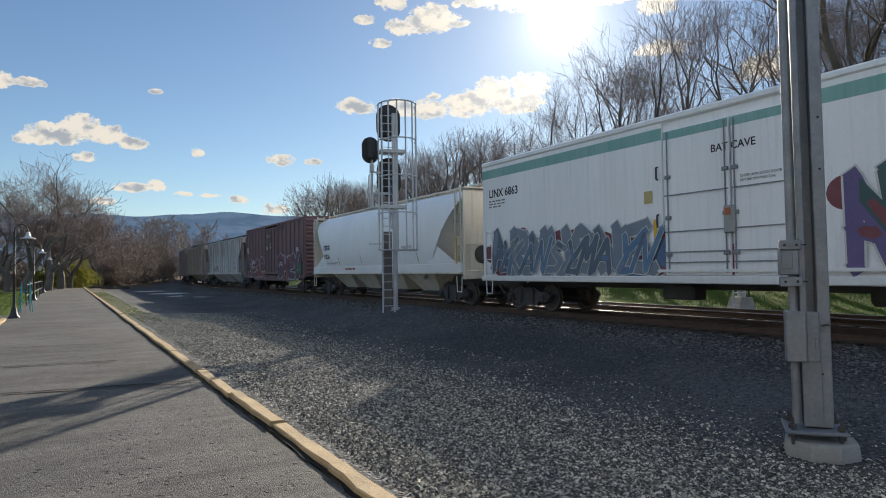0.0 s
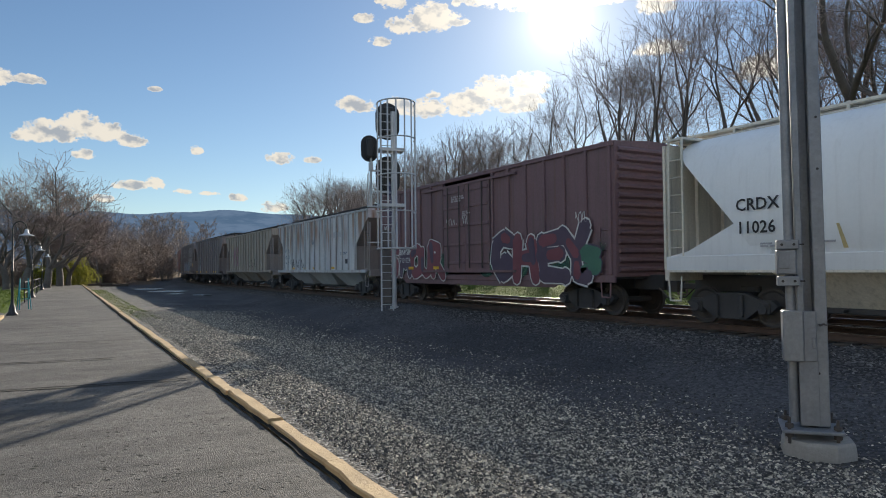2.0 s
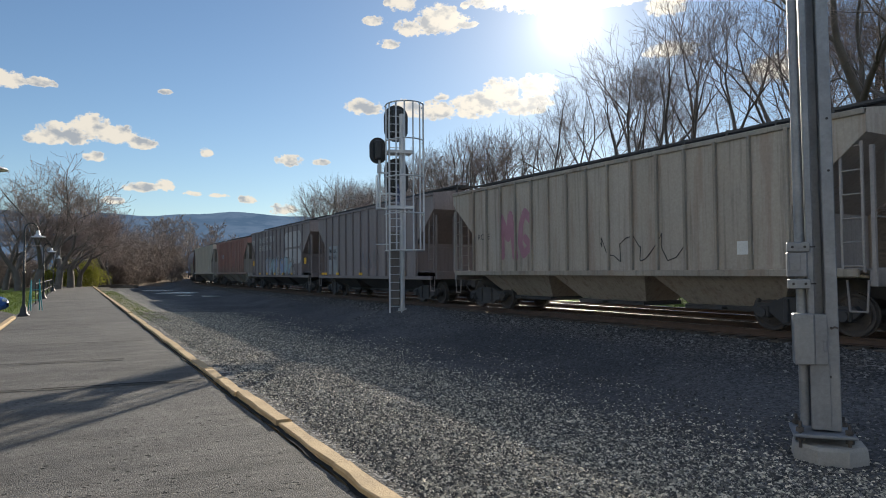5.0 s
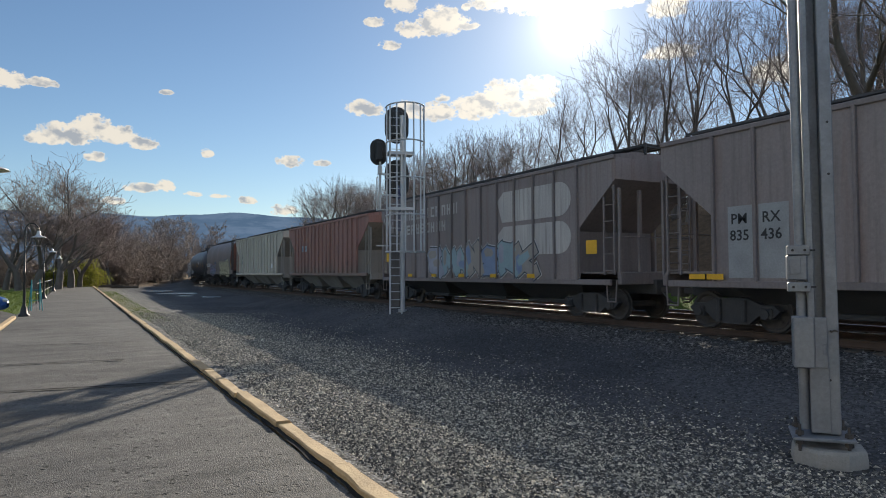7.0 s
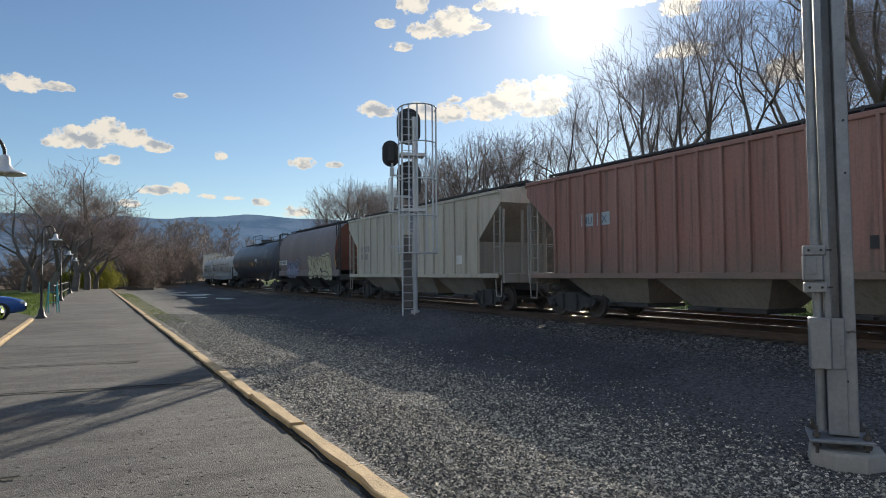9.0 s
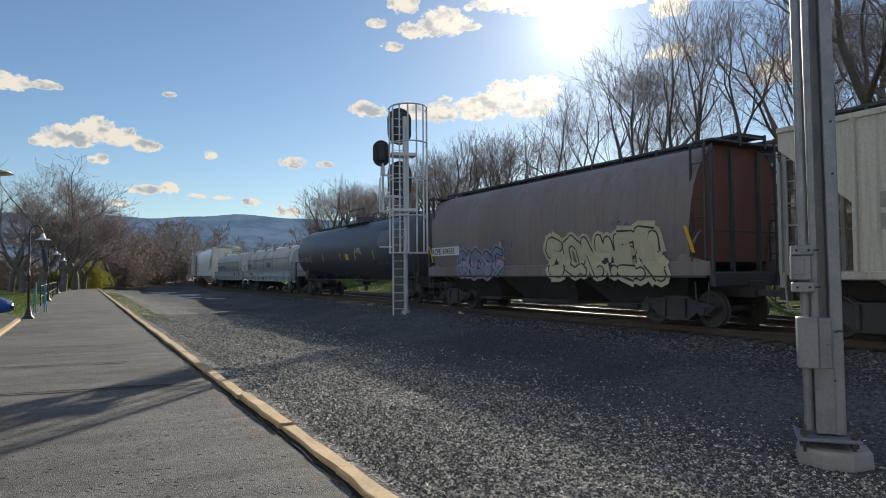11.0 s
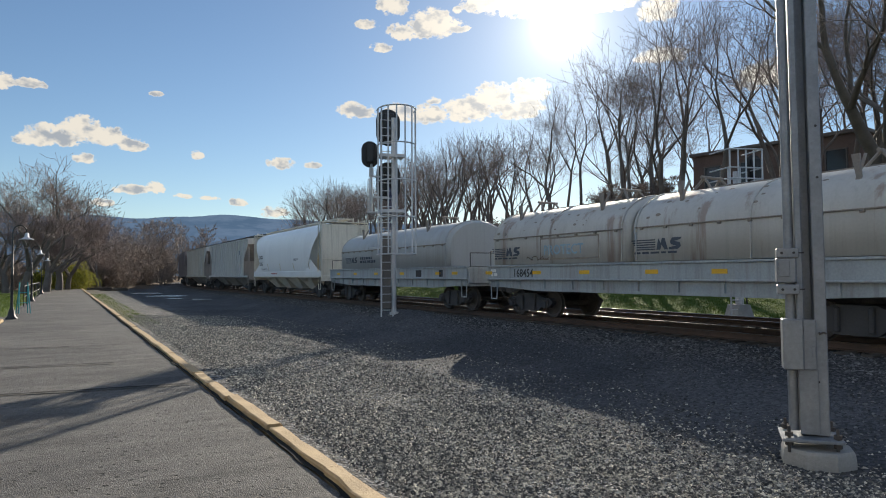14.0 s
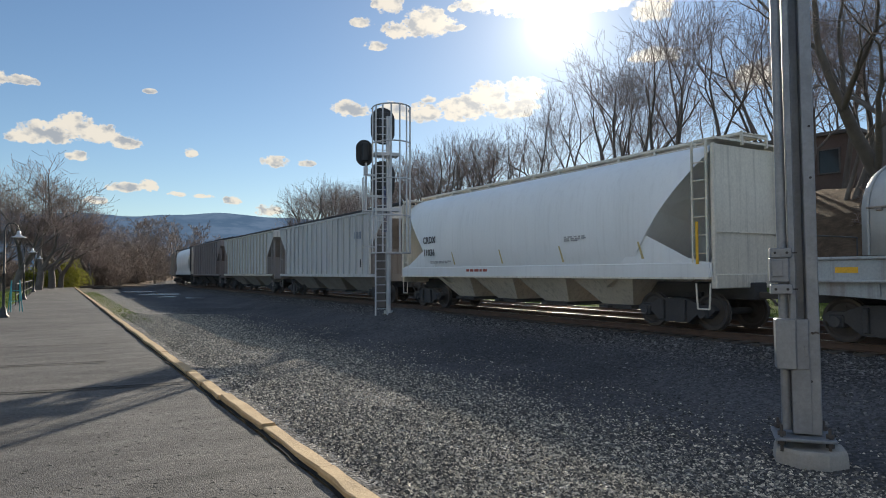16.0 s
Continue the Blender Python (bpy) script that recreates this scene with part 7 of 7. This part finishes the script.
# ---- ridge on the horizon ----
def ridge():
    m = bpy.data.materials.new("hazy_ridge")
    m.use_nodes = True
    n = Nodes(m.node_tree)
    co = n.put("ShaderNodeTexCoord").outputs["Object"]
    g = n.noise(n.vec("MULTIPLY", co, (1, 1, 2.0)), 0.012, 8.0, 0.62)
    # distance haze is put into this blue, which glows by itself
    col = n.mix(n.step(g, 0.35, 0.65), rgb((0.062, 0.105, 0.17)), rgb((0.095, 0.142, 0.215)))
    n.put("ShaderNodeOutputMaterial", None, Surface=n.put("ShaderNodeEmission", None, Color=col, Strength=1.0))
    v, f = [], []
    k, dist = 260, 2700.0
    for i in range(k + 1):
        a = -35 + 75 * i / k
        e = 4.62 + 0.34 * math.exp(-((a - 12.0) / 4.5) ** 2) + 0.18 * noise.noise(Vector((a * 0.3, 0, 0))) + 0.035 * noise.noise(Vector((a * 5, 1, 0))) - 0.02 * max(0, a - 17)
        for d, h in ((dist - 700, -10), (dist - 350, dist * math.tan(radians(e)) * 0.55), (dist, dist * math.tan(radians(e))), (dist + 300, -10)):
            v.append((d * math.sin(radians(a)), d * math.cos(radians(a)), h))
    for i in range(k):
        for j in range(3):
            f.append((i * 4 + j, i * 4 + j + 1, (i + 1) * 4 + j + 1, (i + 1) * 4 + j))
    tagged(new("backdrop", raw("backdrop", v, f, m, True)), "long wooded ridge on the horizon, blue haze in its glowing colour", "hills", kind="structure")


ridge()

# ---- signal masts ----
ALU = mat("dull_aluminium", (0.5, 0.51, 0.53), (0.4, 0.41, 0.43), 0.45, 0.15, 2.0, 40.0, 0.06)
SIGNAL = plain("black_signal_paint", (0.02, 0.02, 0.022), 0.55)
CONCRETE = mat("cast_concrete", (0.33, 0.325, 0.31), (0.25, 0.245, 0.235), 0.9, big=2.5, small=40.0, bump=0.25)
BOX = mat("brown_grey_box", (0.1, 0.09, 0.085), (0.14, 0.125, 0.115), 0.7, big=2.0, small=20.0, bump=0.1)


def oval(w, h, n=36):
    r = w / 2
    s = h / 2 - r
    return [(r * math.cos(a), r * math.sin(a) + (s if math.sin(a) >= 0 else -s)) for a in [2 * math.pi * i / n for i in range(n)]]


def signal_head(parent, x, y, z, w, h, lamps):
    hd = part("signal_head", MB().prism([(x + a, z + b) for a, b in oval(w, h)], 1, y - 0.02, y + 0.02), SIGNAL, parent, "black oval signal backing plate")
    part("lamp_housing", MB().box((x, y - 0.16, z), (w * 0.42, 0.28, h * 0.72), ch=0.05), SIGNAL, hd)
    for i in range(lamps):
        zz = z + (i - (lamps - 1) / 2) * h * 0.27
        part("lens_hood", MB().tube((x, y + 0.02, zz), (x, y + 0.3, zz), 0.13, n=16, caps=False).tube((x, y + 0.02, zz), (x, y + 0.04, zz), 0.13, n=16), SIGNAL, hd)
    return hd


def cage(parent, x, y, z0, z1, r, hoops, bars_n, material):
    """Safety cage: hoops and upright strips round a ladder, open towards the mast."""
    for i in range(hoops):
        z = z0 + (z1 - z0) * i / (hoops - 1)
        pts = [(x + r * math.cos(a), y - 0.1 - r * 1.15 * math.sin(a), z) for a in [math.pi * k / 18 for k in range(19)]]
        pts = [(x + r, y + 0.15, z)] + pts + [(x - r, y + 0.15, z)]
        part("cage_hoop", MB().path(pts, 0.028, n=6), material, parent)
    for k in range(bars_n):
        a = math.pi * k / (bars_n - 1)
        part("cage_bar", MB().box((x + r * math.cos(a), y - 0.1 - r * 1.15 * math.sin(a), (z0 + z1) / 2), (0.055, 0.025, z1 - z0)), material, parent)


def near_signal():
    t = thing("railway_signal", "tall aluminium signal mast with black oval heads and caged ladder", "railway signal", at=pose(10.0, 21.07, 0.143, 0, 0, -15) @ Matrix.Scale(0.91, 4), group="railway signals")
    part("column", MB().tube((0.12, 0, 0.1), (0.12, 0, 7.75), 0.095, n=18).tube((0.12, 0, 0.05), (0.12, 0, 0.16), 0.17, n=18), ALU, t)
    part("base_flange", MB().box((0.1, 0, 0.02), (0.42, 0.42, 0.06), ch=0.02), BOX, t)
    lad = part("ladder", MB().box((-0.435, -0.35, 3.8), (0.05, 0.06, 7.6)).box((0.02, -0.35, 3.8), (0.05, 0.06, 7.6)), ALU, t, "tall aluminium ladder")
    rung = MB().tube((-0.435, -0.35, 0), (0.02, -0.35, 0), 0.016, n=6).mesh("rung", ALU)
    for i in range(25):
        part("rung", rung, ALU, lad, at=(0, 0, 0.25 + i * 0.305))
    cage(t, 0.17, -0.3, 2.38, 7.98, 0.73, 5, 8, ALU)
    part("cage_bar", MB().tube((-0.56, -0.15, 2.38), (0.9, -0.15, 2.38), 0.028, n=6), ALU, t)
    part("cable_box", MB().box((-0.2, -0.12, 1.7), (0.31, 0.2, 2.8), ch=0.015), BOX, t, "long brown-grey cable housing")
    for z in (4.05, 6.2):
        part("platform", MB().box((0.0, -0.05, z), (0.95, 0.75, 0.05)).box((0.0, -0.42, z), (0.95, 0.04, 0.12)).box((-0.46, -0.05, z), (0.04, 0.75, 0.12)).box((0.46, -0.05, z), (0.04, 0.75, 0.12)), ALU, t, "small grated platform")
    signal_head(t, -0.04, 0.32, 7.43, 0.96, 1.47, 3)
    signal_head(t, -0.04, 0.32, 5.28, 0.96, 1.53, 3)
    signal_head(t, -0.8, 0.1, 6.29, 0.66, 1.03, 2)
    part("side_post", MB().tube((-0.75, 0.05, 4.0), (-0.75, 0.05, 5.9), 0.045, n=10).box((-0.76, 0.02, 5.58), (0.16, 0.16, 0.32), ch=0.02).box((-0.6, 0.02, 5.42), (0.5, 0.08, 0.06)), ALU, t)
    part("bracket", MB().box((-0.35, 0.05, 4.02), (1.05, 0.4, 0.05)).box((-0.3, 0.05, 4.62), (0.9, 0.06, 0.06)).tube((-0.86, 0.2, 4.02), (-0.86, 0.2, 5.3), 0.018, n=6).tube((-0.86, -0.15, 4.02), (-0.86, -0.15, 5.3), 0.018, n=6).tube((-0.86, -0.15, 5.3), (-0.86, 0.2, 5.3), 0.018, n=6).tube((-0.86, -0.15, 4.65), (-0.86, 0.2, 4.65), 0.018, n=6), ALU, t)
    part("step_arm", MB().box((-0.7, -0.32, 2.62), (0.5, 0.06, 0.05)), ALU, t)
    for k in range(5):
        part("cable", MB().path([(-0.1 + 0.04 * k, -0.12, 3.2), (-0.14 + 0.05 * k, -0.2, 4.2), (-0.1 + 0.02 * k, 0.0, 5.0)], 0.012, n=5), plain("blue_grey_cable", (0.08, 0.1, 0.2), 0.6), t)


def far_signal():
    t = thing("railway_signal", "shorter white-railed signal mast beyond the track", "railway signal", at=pose(20.6, 14.9, -0.1, 0, 0, -20) @ Matrix.Diagonal((1, 1, 1.08, 1)), group="railway signals")
    part("column", MB().tube((0, 0, 0), (0, 0, 4.9), 0.11, n=14), ALU, t)
    part("base", MB().prism([(-0.4, 0), (0.4, 0), (0.2, 0.55), (-0.2, 0.55)], 1, -0.35, 0.35), CONCRETE, t)
    lad = part("ladder", MB().box((-0.5, -0.3, 2.5), (0.05, 0.05, 5.0)).box((-0.05, -0.3, 2.5), (0.05, 0.05, 5.0)), ALU, t)
    for i in range(15):
        part("rung", MB().tube((-0.5, -0.3, 0.4 + i * 0.3), (-0.05, -0.3, 0.4 + i * 0.3), 0.015, n=5), ALU, lad)
    part("platform", MB().box((0, 0, 4.35), (1.3, 1.2, 0.05)), ALU, t)
    for x in (-0.62, -0.3, 0.0, 0.3, 0.62):
        part("rail_post", MB().box((x, -0.58, 4.95), (0.05, 0.03, 1.25)), ALU, t)
    for z in (4.6, 4.95, 5.55):
        part("guard_rail", MB().path([(-0.64, 0.6, z), (-0.64, -0.58, z), (0.64, -0.58, z), (0.64, 0.6, z)], 0.025, n=6), ALU, t, "white metal guard rail")
    part("cable", MB().path([(0.3, -0.2, 0.1), (0.22, -0.15, 0.6), (0.14, -0.1, 1.5)], 0.03, n=6), SIGNAL, t)
    signal_head(t, 0.75, 0.1, 5.0, 0.6, 1.0, 2)


near_signal(), far_signal()


def steel_pole():
    t = thing("steel_pole", "galvanised steel channel pole on an octagonal concrete footing", "pole", at=pose(6.92, 4.165, -0.387, 0.0, 0.0, -52) @ Matrix.Scale(1.147, 4))
    oct_ = [(0.315 * math.cos(a), 0.315 * math.sin(a)) for a in [math.pi / 8 + math.pi * i / 4 for i in range(8)]]
    part("footing", MB().loft([[(x * k, y * k, z) for x, y in oct_] for k, z in ((1.0, -0.12), (1.02, 0.02), (0.99, 0.11), (0.95, 0.135), (0.0, 0.14))], smooth=False), CONCRETE, t, "worn octagonal concrete footing")
    part("base_plate", MB().box((-0.005, 0, 0.225), (0.5, 0.46, 0.03), m=pose(0, 0, 0, 1.0, -1.2, 0), ch=0.006), GALV, t)
    for x, y in ((-0.2, -0.17), (0.19, -0.17), (-0.2, 0.17), (0.19, 0.17)):
        bolt = part("anchor_bolt", MB().tube((x, y, 0.1), (x, y, 0.34), 0.014, n=8), IRON, t, "rusty threaded anchor bolt")
        for z in (0.165, 0.247):
            part("nut", MB().tube((x, y, z), (x, y, z + 0.037), 0.035, n=6, smooth=False), IRON, bolt)
    had = len(t.children)
    flange = lambda x0, x1: MB().box(((x0 + x1) / 2, 0.0, 4.25), (x1 - x0, 0.2, 8.0), ch=0.008)
    part("channel", flange(-0.14, -0.082), GALV, t, "narrow steel channel leg")
    part("channel", flange(-0.002, 0.1), GALV, t, "wide steel channel leg")
    part("web", MB().box((-0.042, 0.085, 4.25), (0.084, 0.016, 8.0)), GALV, t, "recessed steel web between the legs")
    part("cover_plate", MB().box((-0.063, -0.108, 0.56), (0.158, 0.014, 0.6), ch=0.004), GALV, t, "flat plate closing the foot of the pole")
    box = part("junction_box", MB().box((-0.185, -0.06, 1.08), (0.17, 0.2, 0.465), ch=0.01), GALV, t, "grey steel junction box")
    part("side_cover", MB().box((-0.047, -0.12, 1.08), (0.106, 0.035, 0.46), ch=0.006).box((-0.02, -0.14, 1.02), (0.03, 0.012, 0.1), ch=0.004), GALV, box)
    part("conduit", MB().tube((-0.186, -0.03, 0.28), (-0.186, -0.03, 8.2), 0.044, n=16), GALV, t, "vertical steel conduit pipe")
    brk = part("bracket_box", MB().box((-0.222, -0.075, 1.765), (0.165, 0.17, 0.235), ch=0.012).box((-0.24, -0.165, 1.78), (0.09, 0.015, 0.15), ch=0.004), GALV, t, "weathered bracket box clamped to the pipe")
    for z in (1.925, 1.587):
        part("clamp_plate", MB().box((-0.21, -0.1, z), (0.185, 0.14, 0.09), ch=0.008), GALV, brk)
        for x in (-0.26, -0.16):
            part("bolt", MB().tube((x, -0.185, z), (x, -0.165, z), 0.013, n=6), SIGNAL, brk)
        part("stud", MB().tube((-0.12, -0.13, z), (-0.072, -0.13, z), 0.007, n=6), SIGNAL, brk)
    part("hook", MB().path([(0.035, -0.1, 1.185), (0.035, -0.14, 1.18), (0.06, -0.15, 1.195), (0.085, -0.14, 1.185)], 0.009, n=6), IRON, t)
    for z in (0.74, 2.62, 3.1):
        part("bolt_hole", MB().tube((0.06, -0.1035, z), (0.06, -0.1, z), 0.012, n=10), SIGNAL, t)
    for ob in t.children[had:]:
        ob.matrix_basis = pose(0.045, 0, 0.23, 0, -0.35, 0) @ Matrix.Translation((0, 0, -0.23))


steel_pole()

# ---- lamps, railing, cars and house ----
POST = plain("black_lamp_paint", (0.018, 0.018, 0.02), 0.5)
SHADE = plain("pale_enamel_shade", (0.5, 0.51, 0.53), 0.35)


def lamp_post():
    t = thing("street_lamp", "black gooseneck lamp post with pale bell shade", "street lamp", at=(0, 0, 0), group="lamps along the platform")
    rings = [(0.2, 0), (0.2, 0.05), (0.13, 0.12), (0.1, 0.3), (0.06, 0.42), (0.05, 0.5), (0.042, 1.6), (0.052, 1.62), (0.052, 1.68), (0.036, 1.7), (0.03, 3.27)]
    part("post", MB().loft([[(r * math.cos(a), r * math.sin(a), z) for a in [2 * math.pi * i / 14 for i in range(14)]] for r, z in rings]), POST, t)
    arc = [(0.22 - 0.22 * math.cos(a), 0, 3.27 + 0.28 * math.sin(a)) for a in [math.pi * i / 12 for i in range(13)]]
    part("gooseneck", MB().path(arc, 0.022, n=8).path([(0.02, 0, 3.02), (0.1, 0, 3.12), (0.13, 0, 3.27), (0.08, 0, 3.38)], 0.01, n=5), POST, t)
    bell = [(0.03, 3.27), (0.06, 3.24), (0.075, 3.13), (0.12, 3.07), (0.24, 3.03), (0.265, 3.005), (0.25, 3.005), (0.11, 3.05), (0.05, 3.11)]
    part("shade", MB().loft([[(0.44 + r * math.cos(a), r * math.sin(a), z) for a in [2 * math.pi * i / 20 for i in range(20)]] for r, z in bell]), SHADE, t, "pale enamelled bell shade")
    part("bulb", MB().loft([[(0.44 + r * math.cos(a), r * math.sin(a), z) for a in [2 * math.pi * i / 10 for i in range(10)]] for r, z in ((0.02, 3.1), (0.05, 3.06), (0.045, 3.02), (0.01, 3.0))]), WHITE_INK, t)
    t.matrix_basis = Matrix.Translation((-1.72, 29.6, 0.0))
    for y in (10.6, 49.5, 70.0):
        copy_thing(t, Matrix.Translation((-1.5 if y < 20 else -1.82, y, 0.0)))


lamp_post()


def railing():
    t = thing("railing", "black metal handrail along the platform's lawn side", "railing", at=(-1.98, 0, 0))
    for i in range(10):
        part("rail_post", MB().tube((0, 44 + i * 3.0, -0.1), (0, 44 + i * 3.0, 1.05), 0.028, n=8), POST, t)
    for z in (0.45, 1.05):
        part("hand_rail", MB().tube((0, 44, z), (0, 71, z), 0.026, n=8), POST, t)


railing()


def easel():
    t = thing("sign_frame", "teal folding sign frame leaning by a lamp post", "sign frame", at=pose(-1.55, 34.0, 0, 0, 0, 15))
    teal = plain("teal_paint", (0.03, 0.3, 0.32), 0.5)
    for x, y in ((-0.22, 0.2), (0.22, 0.2), (-0.22, -0.25), (0.22, -0.25)):
        part("leg", MB().tube((x, y, 0), (x * 0.7, 0, 1.35), 0.022, n=6), teal, t)
    for z, w in ((0.45, 0.2), (0.9, 0.17)):
        part("cross_bar", MB().tube((-w, 0.2 * (1 - z / 1.35), z), (w, 0.2 * (1 - z / 1.35), z), 0.016, n=6), teal, t)


easel()


def parked_car(label, paint, at):
    t = thing("parked_car", label, "car", at=at, group="parked cars")
    tyre, glass, chrome = plain("tyre_rubber", (0.02, 0.02, 0.02), 0.85), plain("dark_car_glass", (0.02, 0.025, 0.03), 0.06), plain("pale_headlight", (0.6, 0.62, 0.65), 0.1)
    st = [(-2.15, 0.62, 0.35, 0.72), (-2.05, 0.8, 0.25, 0.85), (-1.3, 0.88, 0.2, 0.95), (0.0, 0.9, 0.2, 0.98), (1.0, 0.89, 0.2, 0.93), (1.75, 0.86, 0.22, 0.82), (2.1, 0.74, 0.28, 0.7), (2.22, 0.55, 0.36, 0.6)]
    ring = lambda y, w, a, b: [(-w * 0.9, y, a), (w * 0.9, y, a), (w, y, a + 0.15), (w, y, b - 0.2), (w * 0.92, y, b - 0.04), (w * 0.5, y, b), (-w * 0.5, y, b), (-w * 0.92, y, b - 0.04), (-w, y, b - 0.2), (-w, y, a + 0.15)]
    part("body", MB().loft([ring(*s) for s in st]), paint, t)
    cab = [(-1.75, 0.74, 0.9), (-1.1, 0.66, 1.38), (-0.2, 0.64, 1.45), (0.35, 0.66, 1.38), (1.1, 0.76, 0.9)]
    part("cabin", MB().loft([[(-w, y, 0.88), (w, y, 0.88), (w * 0.9, y, z), (w * 0.5, y, z + 0.02), (-w * 0.5, y, z + 0.02), (-w * 0.9, y, z)] for y, w, z in cab]), glass, t, "dark glazed cabin")
    part("roof", MB().loft([[(-w * 0.92, y, z - 0.02), (w * 0.92, y, z - 0.02), (w * 0.7, y, z + 0.04), (-w * 0.7, y, z + 0.04)] for y, w, z in cab[1:4]]), paint, t)
    for x in (-0.8, 0.8):
        for y in (-1.35, 1.35):
            w = part("wheel", MB().loft([[(x + dx, y + r * math.cos(a), 0.32 + r * math.sin(a)) for a in [2 * math.pi * i / 20 for i in range(20)]] for dx, r in ((-0.1, 0.2), (-0.1, 0.3), (-0.06, 0.32), (0.06, 0.32), (0.1, 0.3), (0.1, 0.2))]), tyre, t)
            part("rim", MB().tube((x - 0.104, y, 0.32), (x + 0.104, y, 0.32), 0.19, n=14), GALV, w)
    for x in (-0.58, 0.58):
        part("headlight", MB().box((x, 2.08, 0.62), (0.34, 0.2, 0.12), ch=0.03), chrome, t)
    part("grille", MB().box((0, 2.2, 0.45), (0.9, 0.06, 0.2), ch=0.02), SIGNAL, t)
    return t


asphalt_lot = [(-14, 19.0), (-2.15, 19.0), (-2.15, 32.0), (-3.0, 35.6), (-14, 35.6)]
lot = part("parking_lot", MB().prism(asphalt_lot, 2, -0.12, -0.035), ASPHALT)
tagged(lot, "asphalt parking bay beside the platform", "parking lot", kind="structure")
parked_car("blue parked car facing the platform", plain("blue_car_paint", (0.03, 0.1, 0.32), 0.25), pose(-4.55, 31.1, -0.035, 0, 0, -84))
parked_car("yellow-green parked car facing the platform", plain("lime_car_paint", (0.45, 0.6, 0.05), 0.25), pose(-4.75, 25.5, -0.035, 0, 0, -86))


parked_car("silver-grey parked car beside the lawn", plain("silver_car_paint", (0.4, 0.42, 0.45), 0.25), pose(-5.5, 33.9, -0.035, 0, 0, -86))


def house():
    brick = mat("brown_brick_wall", (0.11, 0.08, 0.07), (0.15, 0.108, 0.092), 0.9, big=0.8, small=12.0, bump=0.3, mottle=1.3)
    t = thing("brick_house", "flat-roofed brown brick house among the trees on the bank", "house", at=pose(54.3, 33.6, 6.0, 0, 0, 8) @ Matrix.Scale(1.25, 4))
    part("wall", MB().box((0, 0, 2.4), (7.0, 11.0, 4.8), ch=0.03), brick, t)
    part("roof", MB().box((0, 0, 4.9), (7.4, 11.4, 0.25), ch=0.04), BOX, t)
    for y in (-4.0, -1.4, 1.4, 4.0):
        w = part("window", MB().box((-3.52, y, 3.2), (0.06, 1.1, 1.4)), plain("dark_window_glass", (0.03, 0.035, 0.04), 0.08), t)
        part("frame", MB().box((-3.54, y, 2.46), (0.12, 1.3, 0.08)).box((-3.54, y, 3.94), (0.12, 1.3, 0.08)).box((-3.54, y - 0.6, 3.2), (0.12, 0.08, 1.5)).box((-3.54, y + 0.6, 3.2), (0.12, 0.08, 1.5)), BOX, w)


house()


def brush_pile():
    rng = random.Random(77)
    t = thing("brush_pile", "heap of old sleepers and branches by the yard's end", "brush pile", at=(4.4, 84, -0.12))
    for i in range(7):
        part("log", MB().box((rng.uniform(-1.2, 1.2), rng.uniform(-0.6, 0.6), 0.12 + 0.1 * (i // 3)), (2.3, 0.22, 0.18), m=None, ch=0.02), TIE, t, at=pose(0, 0, 0, 0, 0, rng.uniform(-14, 14)))


brush_pile()


# ---- unseen wall added behind the platform to bounce sunlight onto the train ----
CREAM = mat("cream_bounce_wall", (0.66, 0.62, 0.53), (0.58, 0.54, 0.46), 0.85, big=0.8, small=20.0, bump=0.1)
tagged(part("wall_station", MB().box((-9.2, -14.0, 3.1), (0.4, 52.0, 6.4)), CREAM), "unseen plain cream wall added to bounce sunlight onto the train", "wall", kind="structure")


motions()
